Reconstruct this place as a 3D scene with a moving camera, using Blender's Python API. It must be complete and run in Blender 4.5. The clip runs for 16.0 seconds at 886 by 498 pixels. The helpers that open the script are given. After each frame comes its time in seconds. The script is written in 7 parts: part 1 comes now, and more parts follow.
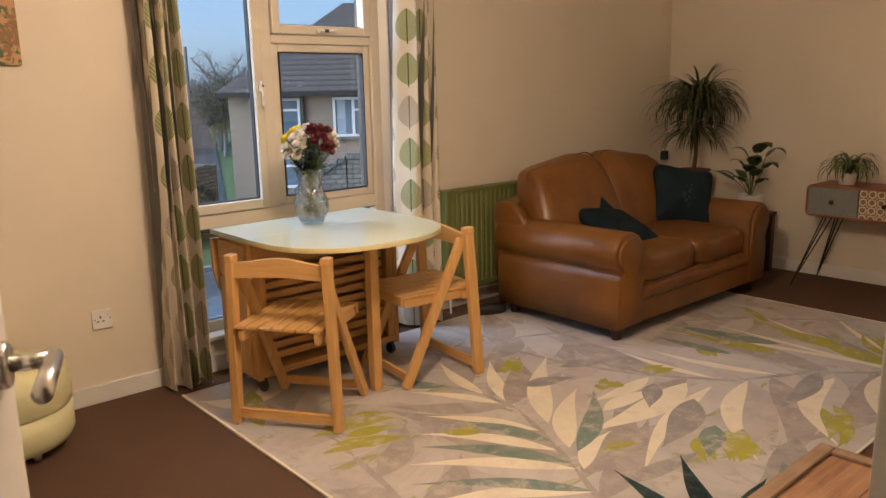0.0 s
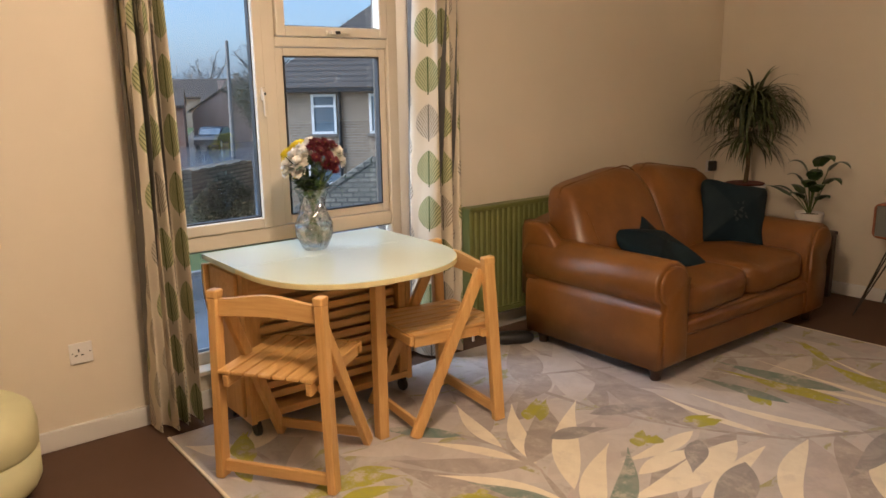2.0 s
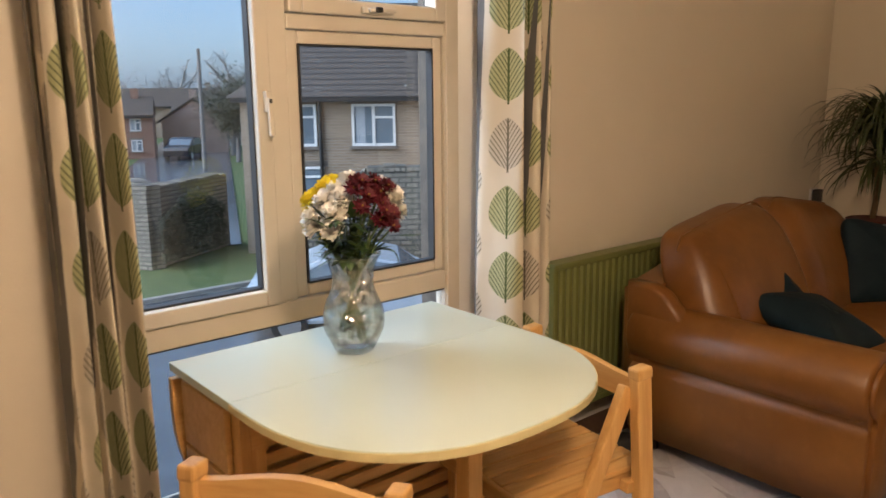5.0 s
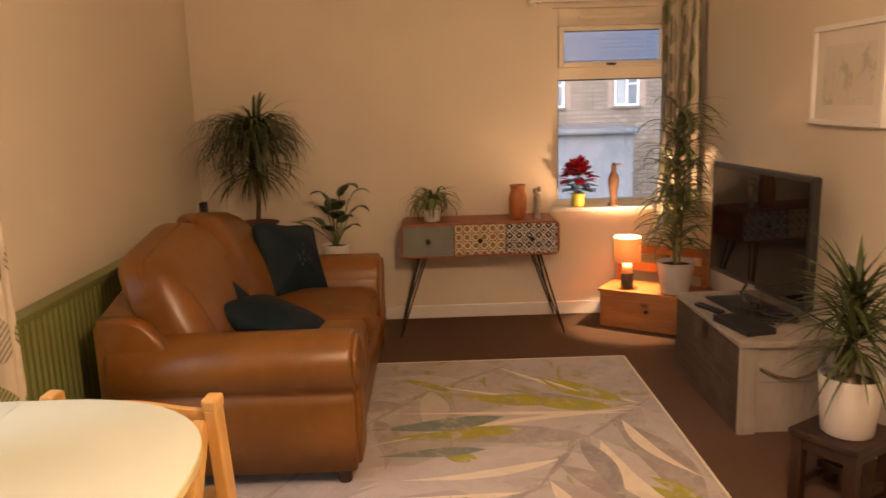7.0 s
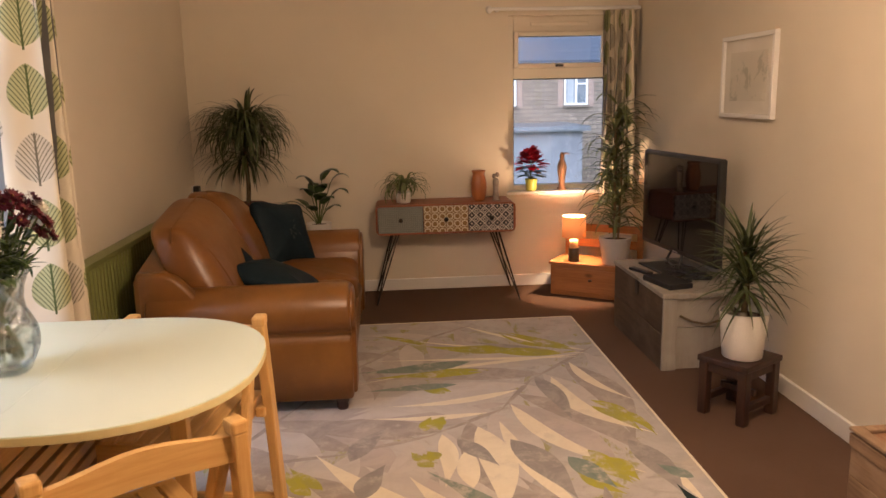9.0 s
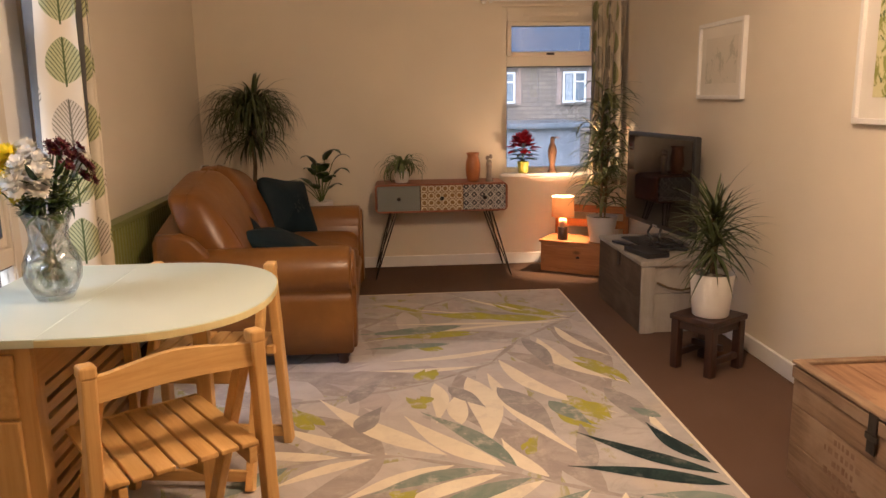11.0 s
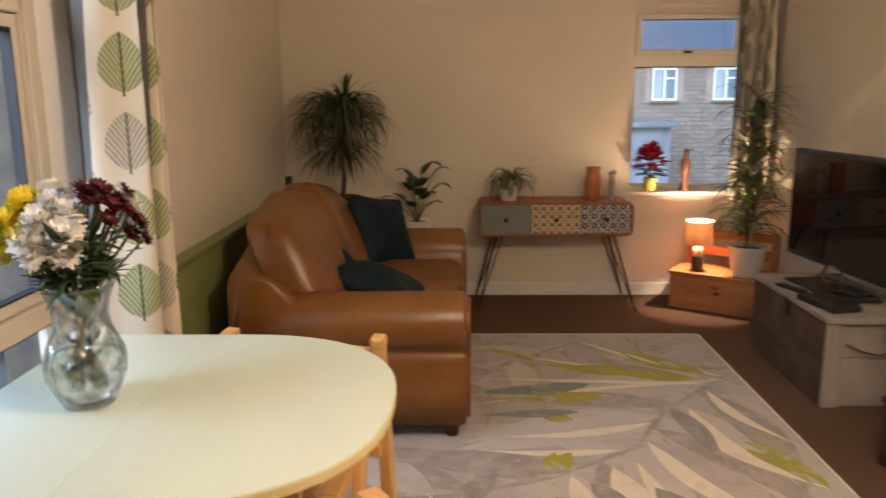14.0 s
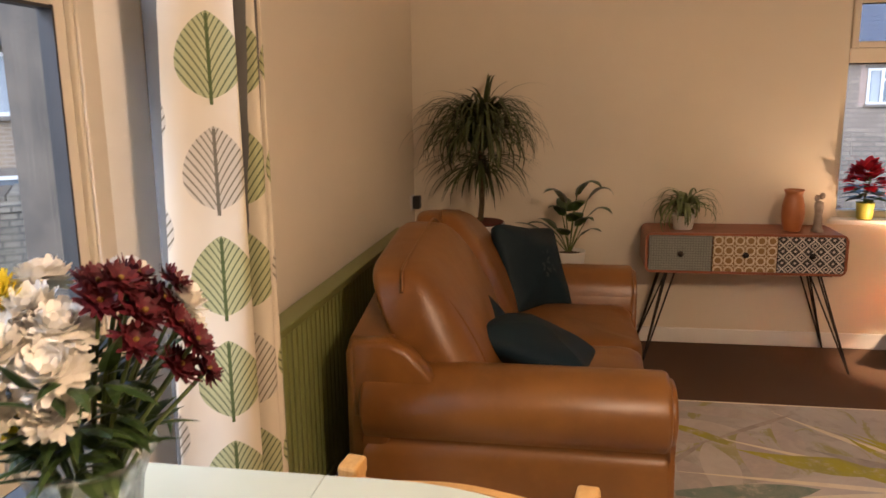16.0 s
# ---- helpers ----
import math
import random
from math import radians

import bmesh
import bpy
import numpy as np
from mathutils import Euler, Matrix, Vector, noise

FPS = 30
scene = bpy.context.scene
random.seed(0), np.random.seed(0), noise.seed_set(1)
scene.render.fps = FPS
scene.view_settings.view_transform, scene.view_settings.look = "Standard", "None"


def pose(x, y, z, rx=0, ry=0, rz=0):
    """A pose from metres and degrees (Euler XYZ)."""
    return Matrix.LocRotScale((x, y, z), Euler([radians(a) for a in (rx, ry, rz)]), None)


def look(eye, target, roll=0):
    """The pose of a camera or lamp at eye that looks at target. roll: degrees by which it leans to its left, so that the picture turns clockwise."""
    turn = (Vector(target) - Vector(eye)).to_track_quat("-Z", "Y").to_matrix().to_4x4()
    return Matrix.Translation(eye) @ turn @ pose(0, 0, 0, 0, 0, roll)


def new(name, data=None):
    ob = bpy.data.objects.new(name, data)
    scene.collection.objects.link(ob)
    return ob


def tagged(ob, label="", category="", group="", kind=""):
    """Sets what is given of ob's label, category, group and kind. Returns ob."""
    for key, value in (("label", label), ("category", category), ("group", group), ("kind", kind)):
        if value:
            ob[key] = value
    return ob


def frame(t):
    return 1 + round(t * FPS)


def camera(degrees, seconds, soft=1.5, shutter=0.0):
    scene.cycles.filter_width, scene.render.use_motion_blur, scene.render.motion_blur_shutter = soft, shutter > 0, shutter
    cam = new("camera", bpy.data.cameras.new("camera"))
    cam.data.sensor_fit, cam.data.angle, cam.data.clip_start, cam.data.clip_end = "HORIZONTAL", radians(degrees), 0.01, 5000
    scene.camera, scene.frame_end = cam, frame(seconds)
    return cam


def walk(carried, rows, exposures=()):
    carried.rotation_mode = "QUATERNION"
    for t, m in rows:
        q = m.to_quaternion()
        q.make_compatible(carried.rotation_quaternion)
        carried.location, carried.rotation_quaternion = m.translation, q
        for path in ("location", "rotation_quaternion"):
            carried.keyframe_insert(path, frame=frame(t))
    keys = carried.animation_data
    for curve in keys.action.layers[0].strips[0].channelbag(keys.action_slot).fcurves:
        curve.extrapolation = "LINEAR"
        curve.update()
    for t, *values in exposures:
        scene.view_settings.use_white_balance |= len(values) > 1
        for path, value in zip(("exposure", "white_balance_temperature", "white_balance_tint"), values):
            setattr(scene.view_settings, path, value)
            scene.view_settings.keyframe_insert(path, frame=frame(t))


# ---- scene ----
cam = camera(60.6, 16.0, 1.5, 0.4)
PATH = [
    (0, (0.162, 0.721, 1.359), (1.452, 2.193, 0.945), -1.2),
    (0.5, (0.252, 0.759, 1.4), (1.539, 2.228, 0.968), -1.1),
    (1, (0.349, 0.799, 1.382), (1.627, 2.279, 0.96), -1.0),
    (1.5, (0.42, 0.88, 1.403), (1.66, 2.389, 0.974), -0.8),
    (2, (0.512, 0.98, 1.425), (1.721, 2.515, 0.998), -0.9),
    (2.5, (0.603, 1.131, 1.376), (1.808, 2.674, 0.968), -0.8),
    (3, (0.729, 1.323, 1.396), (1.89, 2.894, 0.971), -0.8),
    (3.2, (0.739, 1.403, 1.375), (1.878, 2.994, 0.963), -0.8),
    (5.3, (1.024, 2.304, 1.408), (2.364, 3.735, 1.015), -0.4),
    (5.5, (1.046, 2.376, 1.403), (2.56, 3.622, 1.006), -0.4),
    (6, (1.058, 2.517, 1.379), (2.832, 3.354, 0.988), -0.8),
    (6.5, (0.928, 2.573, 1.392), (2.845, 2.995, 1.008), -1.6),
    (6.6, (0.857, 2.58, 1.416), (2.796, 2.888, 1.031), -1.7),
    (7, (0.755, 2.683, 1.432), (2.717, 2.664, 1.044), -1.7),
    (7.5, (0.61, 2.728, 1.42), (2.567, 2.632, 1.019), -1.6),
    (8, (0.459, 2.773, 1.38), (2.418, 2.666, 0.992), -1.5),
    (8.5, (0.277, 2.818, 1.425), (2.233, 2.679, 1.031), -1.4),
    (11, (-0.215, 2.815, 1.314), (1.74, 2.671, 0.919), -0.9),
    (11.5, (-0.216, 2.836, 1.307), (1.739, 2.688, 0.91), -0.7),
    (12, (-0.197, 2.828, 1.327), (1.757, 2.686, 0.926), -0.7),
    (12.5, (-0.079, 2.828, 1.345), (1.875, 2.701, 0.941), -0.6),
    (13, (0.087, 2.902, 1.376), (2.041, 2.798, 0.966), -0.5),
    (13.5, (0.276, 2.948, 1.384), (2.231, 2.87, 0.972), -0.6),
    (14, (0.566, 3.028, 1.379), (2.524, 3.069, 0.972), -0.4),
    (14.5, (0.755, 3.085, 1.403), (2.682, 3.433, 0.995), -0.2),
    (15, (0.965, 3.156, 1.4), (2.874, 3.583, 0.988), -0.1),
    (15.5, (1.224, 3.232, 1.362), (3.139, 3.641, 0.955), -0.1),
    (16, (1.348, 3.282, 1.376), (3.282, 3.614, 0.987), -0.8),
]
walk(cam, [(t, look(eye, target, roll)) for t, eye, target, roll in PATH], [
    (0.0, 1.18, 5700, 14), (1.0, 1.28, 5700, 14), (3.2, 1.26, 5600, 12), (5.5, 1.14, 6100, 15), (6.0, 1.32, 6800, 22), (7.0, 1.45, 7200, 26), (8.0, 1.4, 6400, 23),
    (11.0, 1.3, 6050, 20), (13.0, 1.3, 5900, 17), (14.0, 1.27, 5600, 12), (14.5, 1.17, 5700, 13), (15.0, 1.25, 5800, 14), (15.5, 1.36, 5850, 15), (16.0, 1.46, 6000, 20)])
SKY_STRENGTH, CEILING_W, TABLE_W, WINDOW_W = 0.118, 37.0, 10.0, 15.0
DOOR_ANGLE = 69

# ---- world, sun and lamps ----
world = bpy.data.worlds.new("dusk_sky")
scene.world = world
world.use_nodes = True
wt = world.node_tree
sky = wt.nodes.new("ShaderNodeTexSky")
sky.sky_type = "NISHITA"
sky.sun_disc = False
sky.sun_elevation = radians(30)
sky.sun_rotation = radians(-72)
sky.air_density, sky.dust_density, sky.ozone_density = 1.0, 2.0, 4.0
overcast = wt.nodes.new("ShaderNodeMix")
overcast.data_type = "RGBA"
overcast.inputs[0].default_value = 0.55
overcast.inputs[7].default_value = (1.45, 2.05, 2.75, 1)
wt.links.new(sky.outputs[0], overcast.inputs[6])
wt.links.new(overcast.outputs[2], wt.nodes["Background"].inputs[0])
wt.nodes["Background"].inputs[1].default_value = SKY_STRENGTH
sun_data = bpy.data.lights.new("sun", "SUN")
sun_data.energy, sun_data.angle, sun_data.color = 2.6, radians(80), (0.86, 0.93, 1.0)
sun = new("sun", sun_data)
sun.matrix_world = look((-24.7, 8.0, 15.0), (0, 0, 0))


def lamp(name, kind, place, power, colour, size):
    d = bpy.data.lights.new(name, kind)
    d.energy, d.color = power, colour
    d.shadow_soft_size = size
    ob = new(name, d)
    ob.location = place
    return ob


lamp("ceiling_bulb", "POINT", (1.5, 2.2, 2.12), CEILING_W, (1.0, 0.69, 0.41), 0.12)
# unseen area lamp added outside above the window, boosting the sky's light indoors
sky_lamp = bpy.data.lights.new("window_sky_fill", "AREA")
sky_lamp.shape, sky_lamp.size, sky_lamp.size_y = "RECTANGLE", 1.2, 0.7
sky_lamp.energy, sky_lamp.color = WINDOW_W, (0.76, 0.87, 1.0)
window_fill = new("window_sky_fill", sky_lamp)
window_fill.matrix_world = look((1.75, 4.95, 2.55), (2.25, 3.8, 0.9))
lamp("table_bulb", "POINT", (5.33, 1.50, 0.527), TABLE_W, (1.0, 0.66, 0.36), 0.016)

# ---- materials ----
class Nodes:
    """A short way to write a node material."""

    def __init__(self, name, rough=0.6, metal=0.0, spec=None):
        self.mat = bpy.data.materials.new(name)
        self.mat.use_nodes = True
        self.t = self.mat.node_tree
        self.b = self.t.nodes["Principled BSDF"]
        self.b.inputs["Roughness"].default_value = rough
        self.b.inputs["Metallic"].default_value = metal
        if spec is not None:
            self.b.inputs["Specular IOR Level"].default_value = spec

    def put(self, socket, v):
        if isinstance(v, bpy.types.NodeSocket):
            self.t.links.new(v, socket)
        elif isinstance(v, (tuple, list)) and len(v) == 3 and socket.type == "RGBA":
            socket.default_value = (*v, 1)
        else:
            socket.default_value = v

    def m(self, op, a, b=0.0, c=0.0):
        n = self.t.nodes.new("ShaderNodeMath")
        n.operation = op
        for i, v in enumerate((a, b, c)):
            self.put(n.inputs[i], v)
        return n.outputs[0]

    def coord(self, kind="Object"):
        return self.t.nodes.new("ShaderNodeTexCoord").outputs[kind]

    def scaled(self, vec, s):
        n = self.t.nodes.new("ShaderNodeMapping")
        self.put(n.inputs[0], vec)
        n.inputs["Scale"].default_value = s if isinstance(s, tuple) else (s, s, s)
        return n.outputs[0]

    def noise(self, vec, scale, detail=3.0, rough=0.55, distort=0.0):
        n = self.t.nodes.new("ShaderNodeTexNoise")
        self.put(n.inputs["Vector"], vec)
        n.inputs["Scale"].default_value = scale
        n.inputs["Detail"].default_value = detail
        n.inputs["Roughness"].default_value = rough
        n.inputs["Distortion"].default_value = distort
        return n.outputs[0]

    def voronoi(self, vec, scale, feature="F1"):
        n = self.t.nodes.new("ShaderNodeTexVoronoi")
        n.feature = feature
        self.put(n.inputs["Vector"], vec)
        n.inputs["Scale"].default_value = scale
        return n.outputs[0]

    def white(self, vec):
        n = self.t.nodes.new("ShaderNodeTexWhiteNoise")
        self.put(n.inputs["Vector"], vec)
        return n.outputs[0]

    def xyz(self, vec):
        n = self.t.nodes.new("ShaderNodeSeparateXYZ")
        self.put(n.inputs[0], vec)
        return n.outputs

    def vec(self, x, y, z=0.0):
        n = self.t.nodes.new("ShaderNodeCombineXYZ")
        for i, v in enumerate((x, y, z)):
            self.put(n.inputs[i], v)
        return n.outputs[0]

    def mix(self, f, a, b):
        n = self.t.nodes.new("ShaderNodeMix")
        n.data_type = "RGBA"
        self.put(n.inputs[0], f)
        self.put(n.inputs[6], a)
        self.put(n.inputs[7], b)
        return n.outputs[2]

    def ramp(self, f, lo, hi):
        n = self.t.nodes.new("ShaderNodeMapRange")
        n.interpolation_type = "SMOOTHSTEP"
        self.put(n.inputs[0], f)
        n.inputs[1].default_value, n.inputs[2].default_value = lo, hi
        return n.outputs[0]

    def bump(self, height, strength, dist):
        n = self.t.nodes.new("ShaderNodeBump")
        n.inputs["Strength"].default_value = strength
        n.inputs["Distance"].default_value = dist
        self.put(n.inputs["Height"], height)
        self.t.links.new(n.outputs[0], self.b.inputs["Normal"])

    def colour(self, v):
        self.put(self.b.inputs["Base Color"], v)
        return self

    def rough(self, v):
        self.put(self.b.inputs["Roughness"], v)
        return self

    def random(self):
        return self.t.nodes.new("ShaderNodeObjectInfo").outputs["Random"]

    def island(self):
        return self.t.nodes.new("ShaderNodeNewGeometry").outputs["Random Per Island"]


def mottled(name, a, b, scale=6.0, rough=0.6, bump=0.0, bscale=120.0, metal=0.0, spec=None):
    n = Nodes(name, rough, metal, spec)
    c = n.coord()
    f = n.noise(c, scale, 5)
    n.colour(n.mix(n.ramp(f, 0.3, 0.7), a, b))
    if bump:
        n.bump(n.noise(c, bscale, 3), bump, 0.002)
    return n.mat


def wood(name, a, b, axis=0, rough=0.45, knots=0.0, worn=None):
    """Grain that runs along one axis of the part; Random gives each part its own cut."""
    n = Nodes(name, rough)
    c = n.coord()
    off = n.m("MULTIPLY", n.random(), 7.0)
    p = n.xyz(c)
    v = n.vec(n.m("ADD", p[0], off), n.m("ADD", p[1], off), n.m("ADD", p[2], off))
    s = [34.0, 34.0, 34.0]
    s[axis] = 2.2
    grain = n.noise(n.scaled(v, tuple(s)), 1.0, 5, 0.65, 0.6)
    fine = n.noise(n.scaled(v, tuple(x * 4 for x in s)), 1.0, 3)
    f = n.m("ADD", n.m("MULTIPLY", grain, 0.75), n.m("MULTIPLY", fine, 0.25))
    col = n.mix(n.ramp(f, 0.32, 0.68), a, b)
    if knots:
        k = n.voronoi(n.scaled(v, tuple(6.0 if i != axis else 3.0 for i in range(3))), 1.0)
        col = n.mix(n.m("MULTIPLY", n.ramp(k, 0.14, 0.05), knots), col, tuple(x * 0.35 for x in a))
    if worn:
        w = n.noise(v, 3.5, 5, 0.6)
        col = n.mix(n.ramp(w, 0.45, 0.70), col, worn)
    n.colour(col)
    n.bump(f, 0.25, 0.002)
    return n.mat


def wall_paint(name, colour):
    n = Nodes(name, 0.75, spec=0.3)
    c = n.coord()
    f = n.noise(c, 0.9, 4)
    n.colour(n.mix(n.ramp(f, 0.3, 0.7), colour, tuple(x * 0.93 for x in colour)))
    n.bump(n.noise(c, 160, 3), 0.18, 0.002)
    return n.mat


M_WALL = wall_paint("cream_wall_paint", (0.76, 0.69, 0.565))
M_CEIL = wall_paint("white_ceiling_paint", (0.80, 0.79, 0.76))
M_TRIM = mottled("white_gloss_paint", (0.80, 0.79, 0.76), (0.74, 0.73, 0.70), 3, 0.35, 0.05, 60)
M_UPVC = mottled("white_upvc", (0.80, 0.79, 0.77), (0.75, 0.74, 0.72), 2, 0.32)
M_FRAME = mottled("cream_upvc", (0.72, 0.66, 0.55), (0.67, 0.61, 0.50), 2, 0.35)
M_GASKET = mottled("black_rubber", (0.02, 0.02, 0.022), (0.03, 0.03, 0.03), 8, 0.6)
M_BLACK = mottled("black_plastic", (0.015, 0.015, 0.016), (0.025, 0.025, 0.025), 8, 0.4)
M_IRON = mottled("dark_iron", (0.03, 0.026, 0.022), (0.06, 0.045, 0.035), 20, 0.5, metal=0.6)
M_STEEL = mottled("brushed_steel", (0.62, 0.61, 0.59), (0.55, 0.54, 0.52), 30, 0.28, metal=1.0)
M_WHITEPOT = mottled("white_glazed_ceramic", (0.80, 0.78, 0.74), (0.74, 0.72, 0.68), 4, 0.3)
M_SOIL = mottled("potting_soil", (0.03, 0.018, 0.01), (0.09, 0.05, 0.03), 60, 0.95, 0.8, 90)
M_PINE = wood("honey_pine_x", (0.69, 0.43, 0.155), (0.57, 0.315, 0.095), 0, 0.4)
M_PINEZ = wood("honey_pine_z", (0.69, 0.43, 0.155), (0.57, 0.315, 0.095), 2, 0.4)
M_PINEY = wood("honey_pine_y", (0.69, 0.43, 0.155), (0.57, 0.315, 0.095), 1, 0.4)
M_KNOTTY = wood("knotty_orange_pine", (0.44, 0.19, 0.06), (0.30, 0.115, 0.035), 0, 0.45, 1.0)
M_DARKWOOD = wood("dark_stained_wood", (0.050, 0.020, 0.011), (0.022, 0.010, 0.006), 2, 0.4)
M_CRATE = wood("weathered_crate_wood", (0.27, 0.175, 0.10), (0.15, 0.09, 0.05), 0, 0.7, 0.5, (0.30, 0.21, 0.135))
M_CRATETOP = wood("stained_crate_lid", (0.33, 0.19, 0.10), (0.17, 0.08, 0.04), 0, 0.65, 0.8, (0.40, 0.24, 0.13))
M_GREYCRATE = wood("limewashed_crate_wood", (0.34, 0.31, 0.26), (0.27, 0.24, 0.20), 2, 0.75, 0.12, (0.38, 0.35, 0.30))
M_GREYBROWN = wood("scuffed_grey_brown_crate_wood", (0.095, 0.060, 0.036), (0.055, 0.034, 0.020), 0, 0.75, 0.4, (0.135, 0.092, 0.058))
M_RADIATOR = mottled("olive_green_paint", (0.17, 0.19, 0.055), (0.15, 0.17, 0.05), 3, 0.42)
M_TABLETOP = mottled("pale_mint_laminate", (0.64, 0.725, 0.61), (0.61, 0.695, 0.58), 2, 0.20)
M_EDGE = mottled("yellowed_cream_edge_band", (0.70, 0.62, 0.33), (0.62, 0.54, 0.27), 6, 0.4)
M_POUFFE = mottled("pale_lime_cream_leatherette", (0.72, 0.70, 0.42), (0.66, 0.64, 0.38), 5, 0.5, 0.15, 200)
M_TERRA = mottled("burnt_orange_ceramic", (0.42, 0.15, 0.045), (0.33, 0.11, 0.035), 9, 0.35, 0.2, 50)


def carpet():
    n = Nodes("brown_carpet", 0.95, spec=0.1)
    c = n.coord()
    f = n.noise(c, 420, 2)
    g = n.noise(c, 2.2, 5)
    col = n.mix(n.ramp(f, 0.3, 0.7), (0.085, 0.050, 0.033), (0.165, 0.102, 0.068))
    n.colour(n.mix(n.m("MULTIPLY", n.ramp(g, 0.35, 0.7), 0.35), col, (0.16, 0.105, 0.075)))
    n.bump(f, 0.7, 0.004)
    return n.mat


def leather():
    n = Nodes("tan_brown_leather", 0.36, spec=0.5)
    c = n.coord()
    g = n.noise(c, 3.2, 5, 0.6)
    h = n.noise(c, 14, 4, 0.6)
    col = n.mix(n.ramp(g, 0.3, 0.7), (0.215, 0.088, 0.015), (0.15, 0.058, 0.010))
    col = n.mix(n.m("MULTIPLY", n.ramp(h, 0.55, 0.75), 0.35), col, (0.25, 0.112, 0.028))
    n.colour(col)
    n.rough(n.m("ADD", n.m("MULTIPLY", h, 0.14), 0.28))
    crease = n.noise(c, 7.0, 2, 0.5)
    n.bump(n.m("ADD", n.m("MULTIPLY", n.noise(c, 260, 2), 0.06), crease), 0.25, 0.012)
    return n.mat


def foliage(name, a, b, rough=0.42, var=0.5):
    n = Nodes(name, rough)
    c = n.coord()
    f = n.island()
    col = n.mix(f, a, b)
    n.colour(n.mix(n.m("MULTIPLY", n.ramp(n.noise(c, 30, 3), 0.45, 0.7), var), col, tuple(x * 1.5 for x in b)))
    n.b.inputs["Transmission Weight"].default_value = 0.0
    n.b.inputs["Subsurface Weight"].default_value = 0.0
    return n.mat


def rug_ground():
    n = Nodes("grey_beige_rug_pile", 0.92, spec=0.15)
    c = n.coord()
    big = n.noise(c, 2.4, 6, 0.65, 0.8)
    mid = n.noise(n.scaled(c, (1.4, 1.0, 1.0)), 5.5, 6, 0.7, 1.2)
    fine = n.noise(c, 300, 2)
    col = n.mix(n.ramp(big, 0.35, 0.66), (0.46, 0.44, 0.43), (0.58, 0.56, 0.545))
    col = n.mix(n.m("MULTIPLY", n.ramp(mid, 0.5, 0.68), 0.75), col, (0.37, 0.34, 0.32))
    lime = n.m("MULTIPLY", n.ramp(n.noise(n.scaled(c, (1.0, 1.9, 1.0)), 2.3, 6, 0.7, 1.5), 0.55, 0.63), 0.75)
    col = n.mix(lime, col, (0.34, 0.33, 0.07))
    col = n.mix(n.m("MULTIPLY", n.ramp(n.noise(c, 1.7, 5), 0.56, 0.66), 0.55), col, (0.64, 0.57, 0.46))
    n.colour(n.mix(n.m("MULTIPLY", fine, 0.25), col, (0.25, 0.22, 0.19)))
    n.bump(fine, 0.5, 0.003)
    return n.mat


def rug_leaf(name, a, b, spot):
    n = Nodes(name, 0.92, spec=0.15)
    c = n.coord()
    f = n.noise(c, 6, 6, 0.7, 1.0)
    col = n.mix(n.ramp(f, 0.35, 0.65), a, b)
    col = n.mix(n.m("MULTIPLY", n.ramp(n.noise(c, 9, 6, 0.75), 0.50, 0.66), spot), col, (0.54, 0.49, 0.44))
    n.colour(col)
    n.bump(n.noise(c, 300, 2), 0.5, 0.003)
    return n.mat


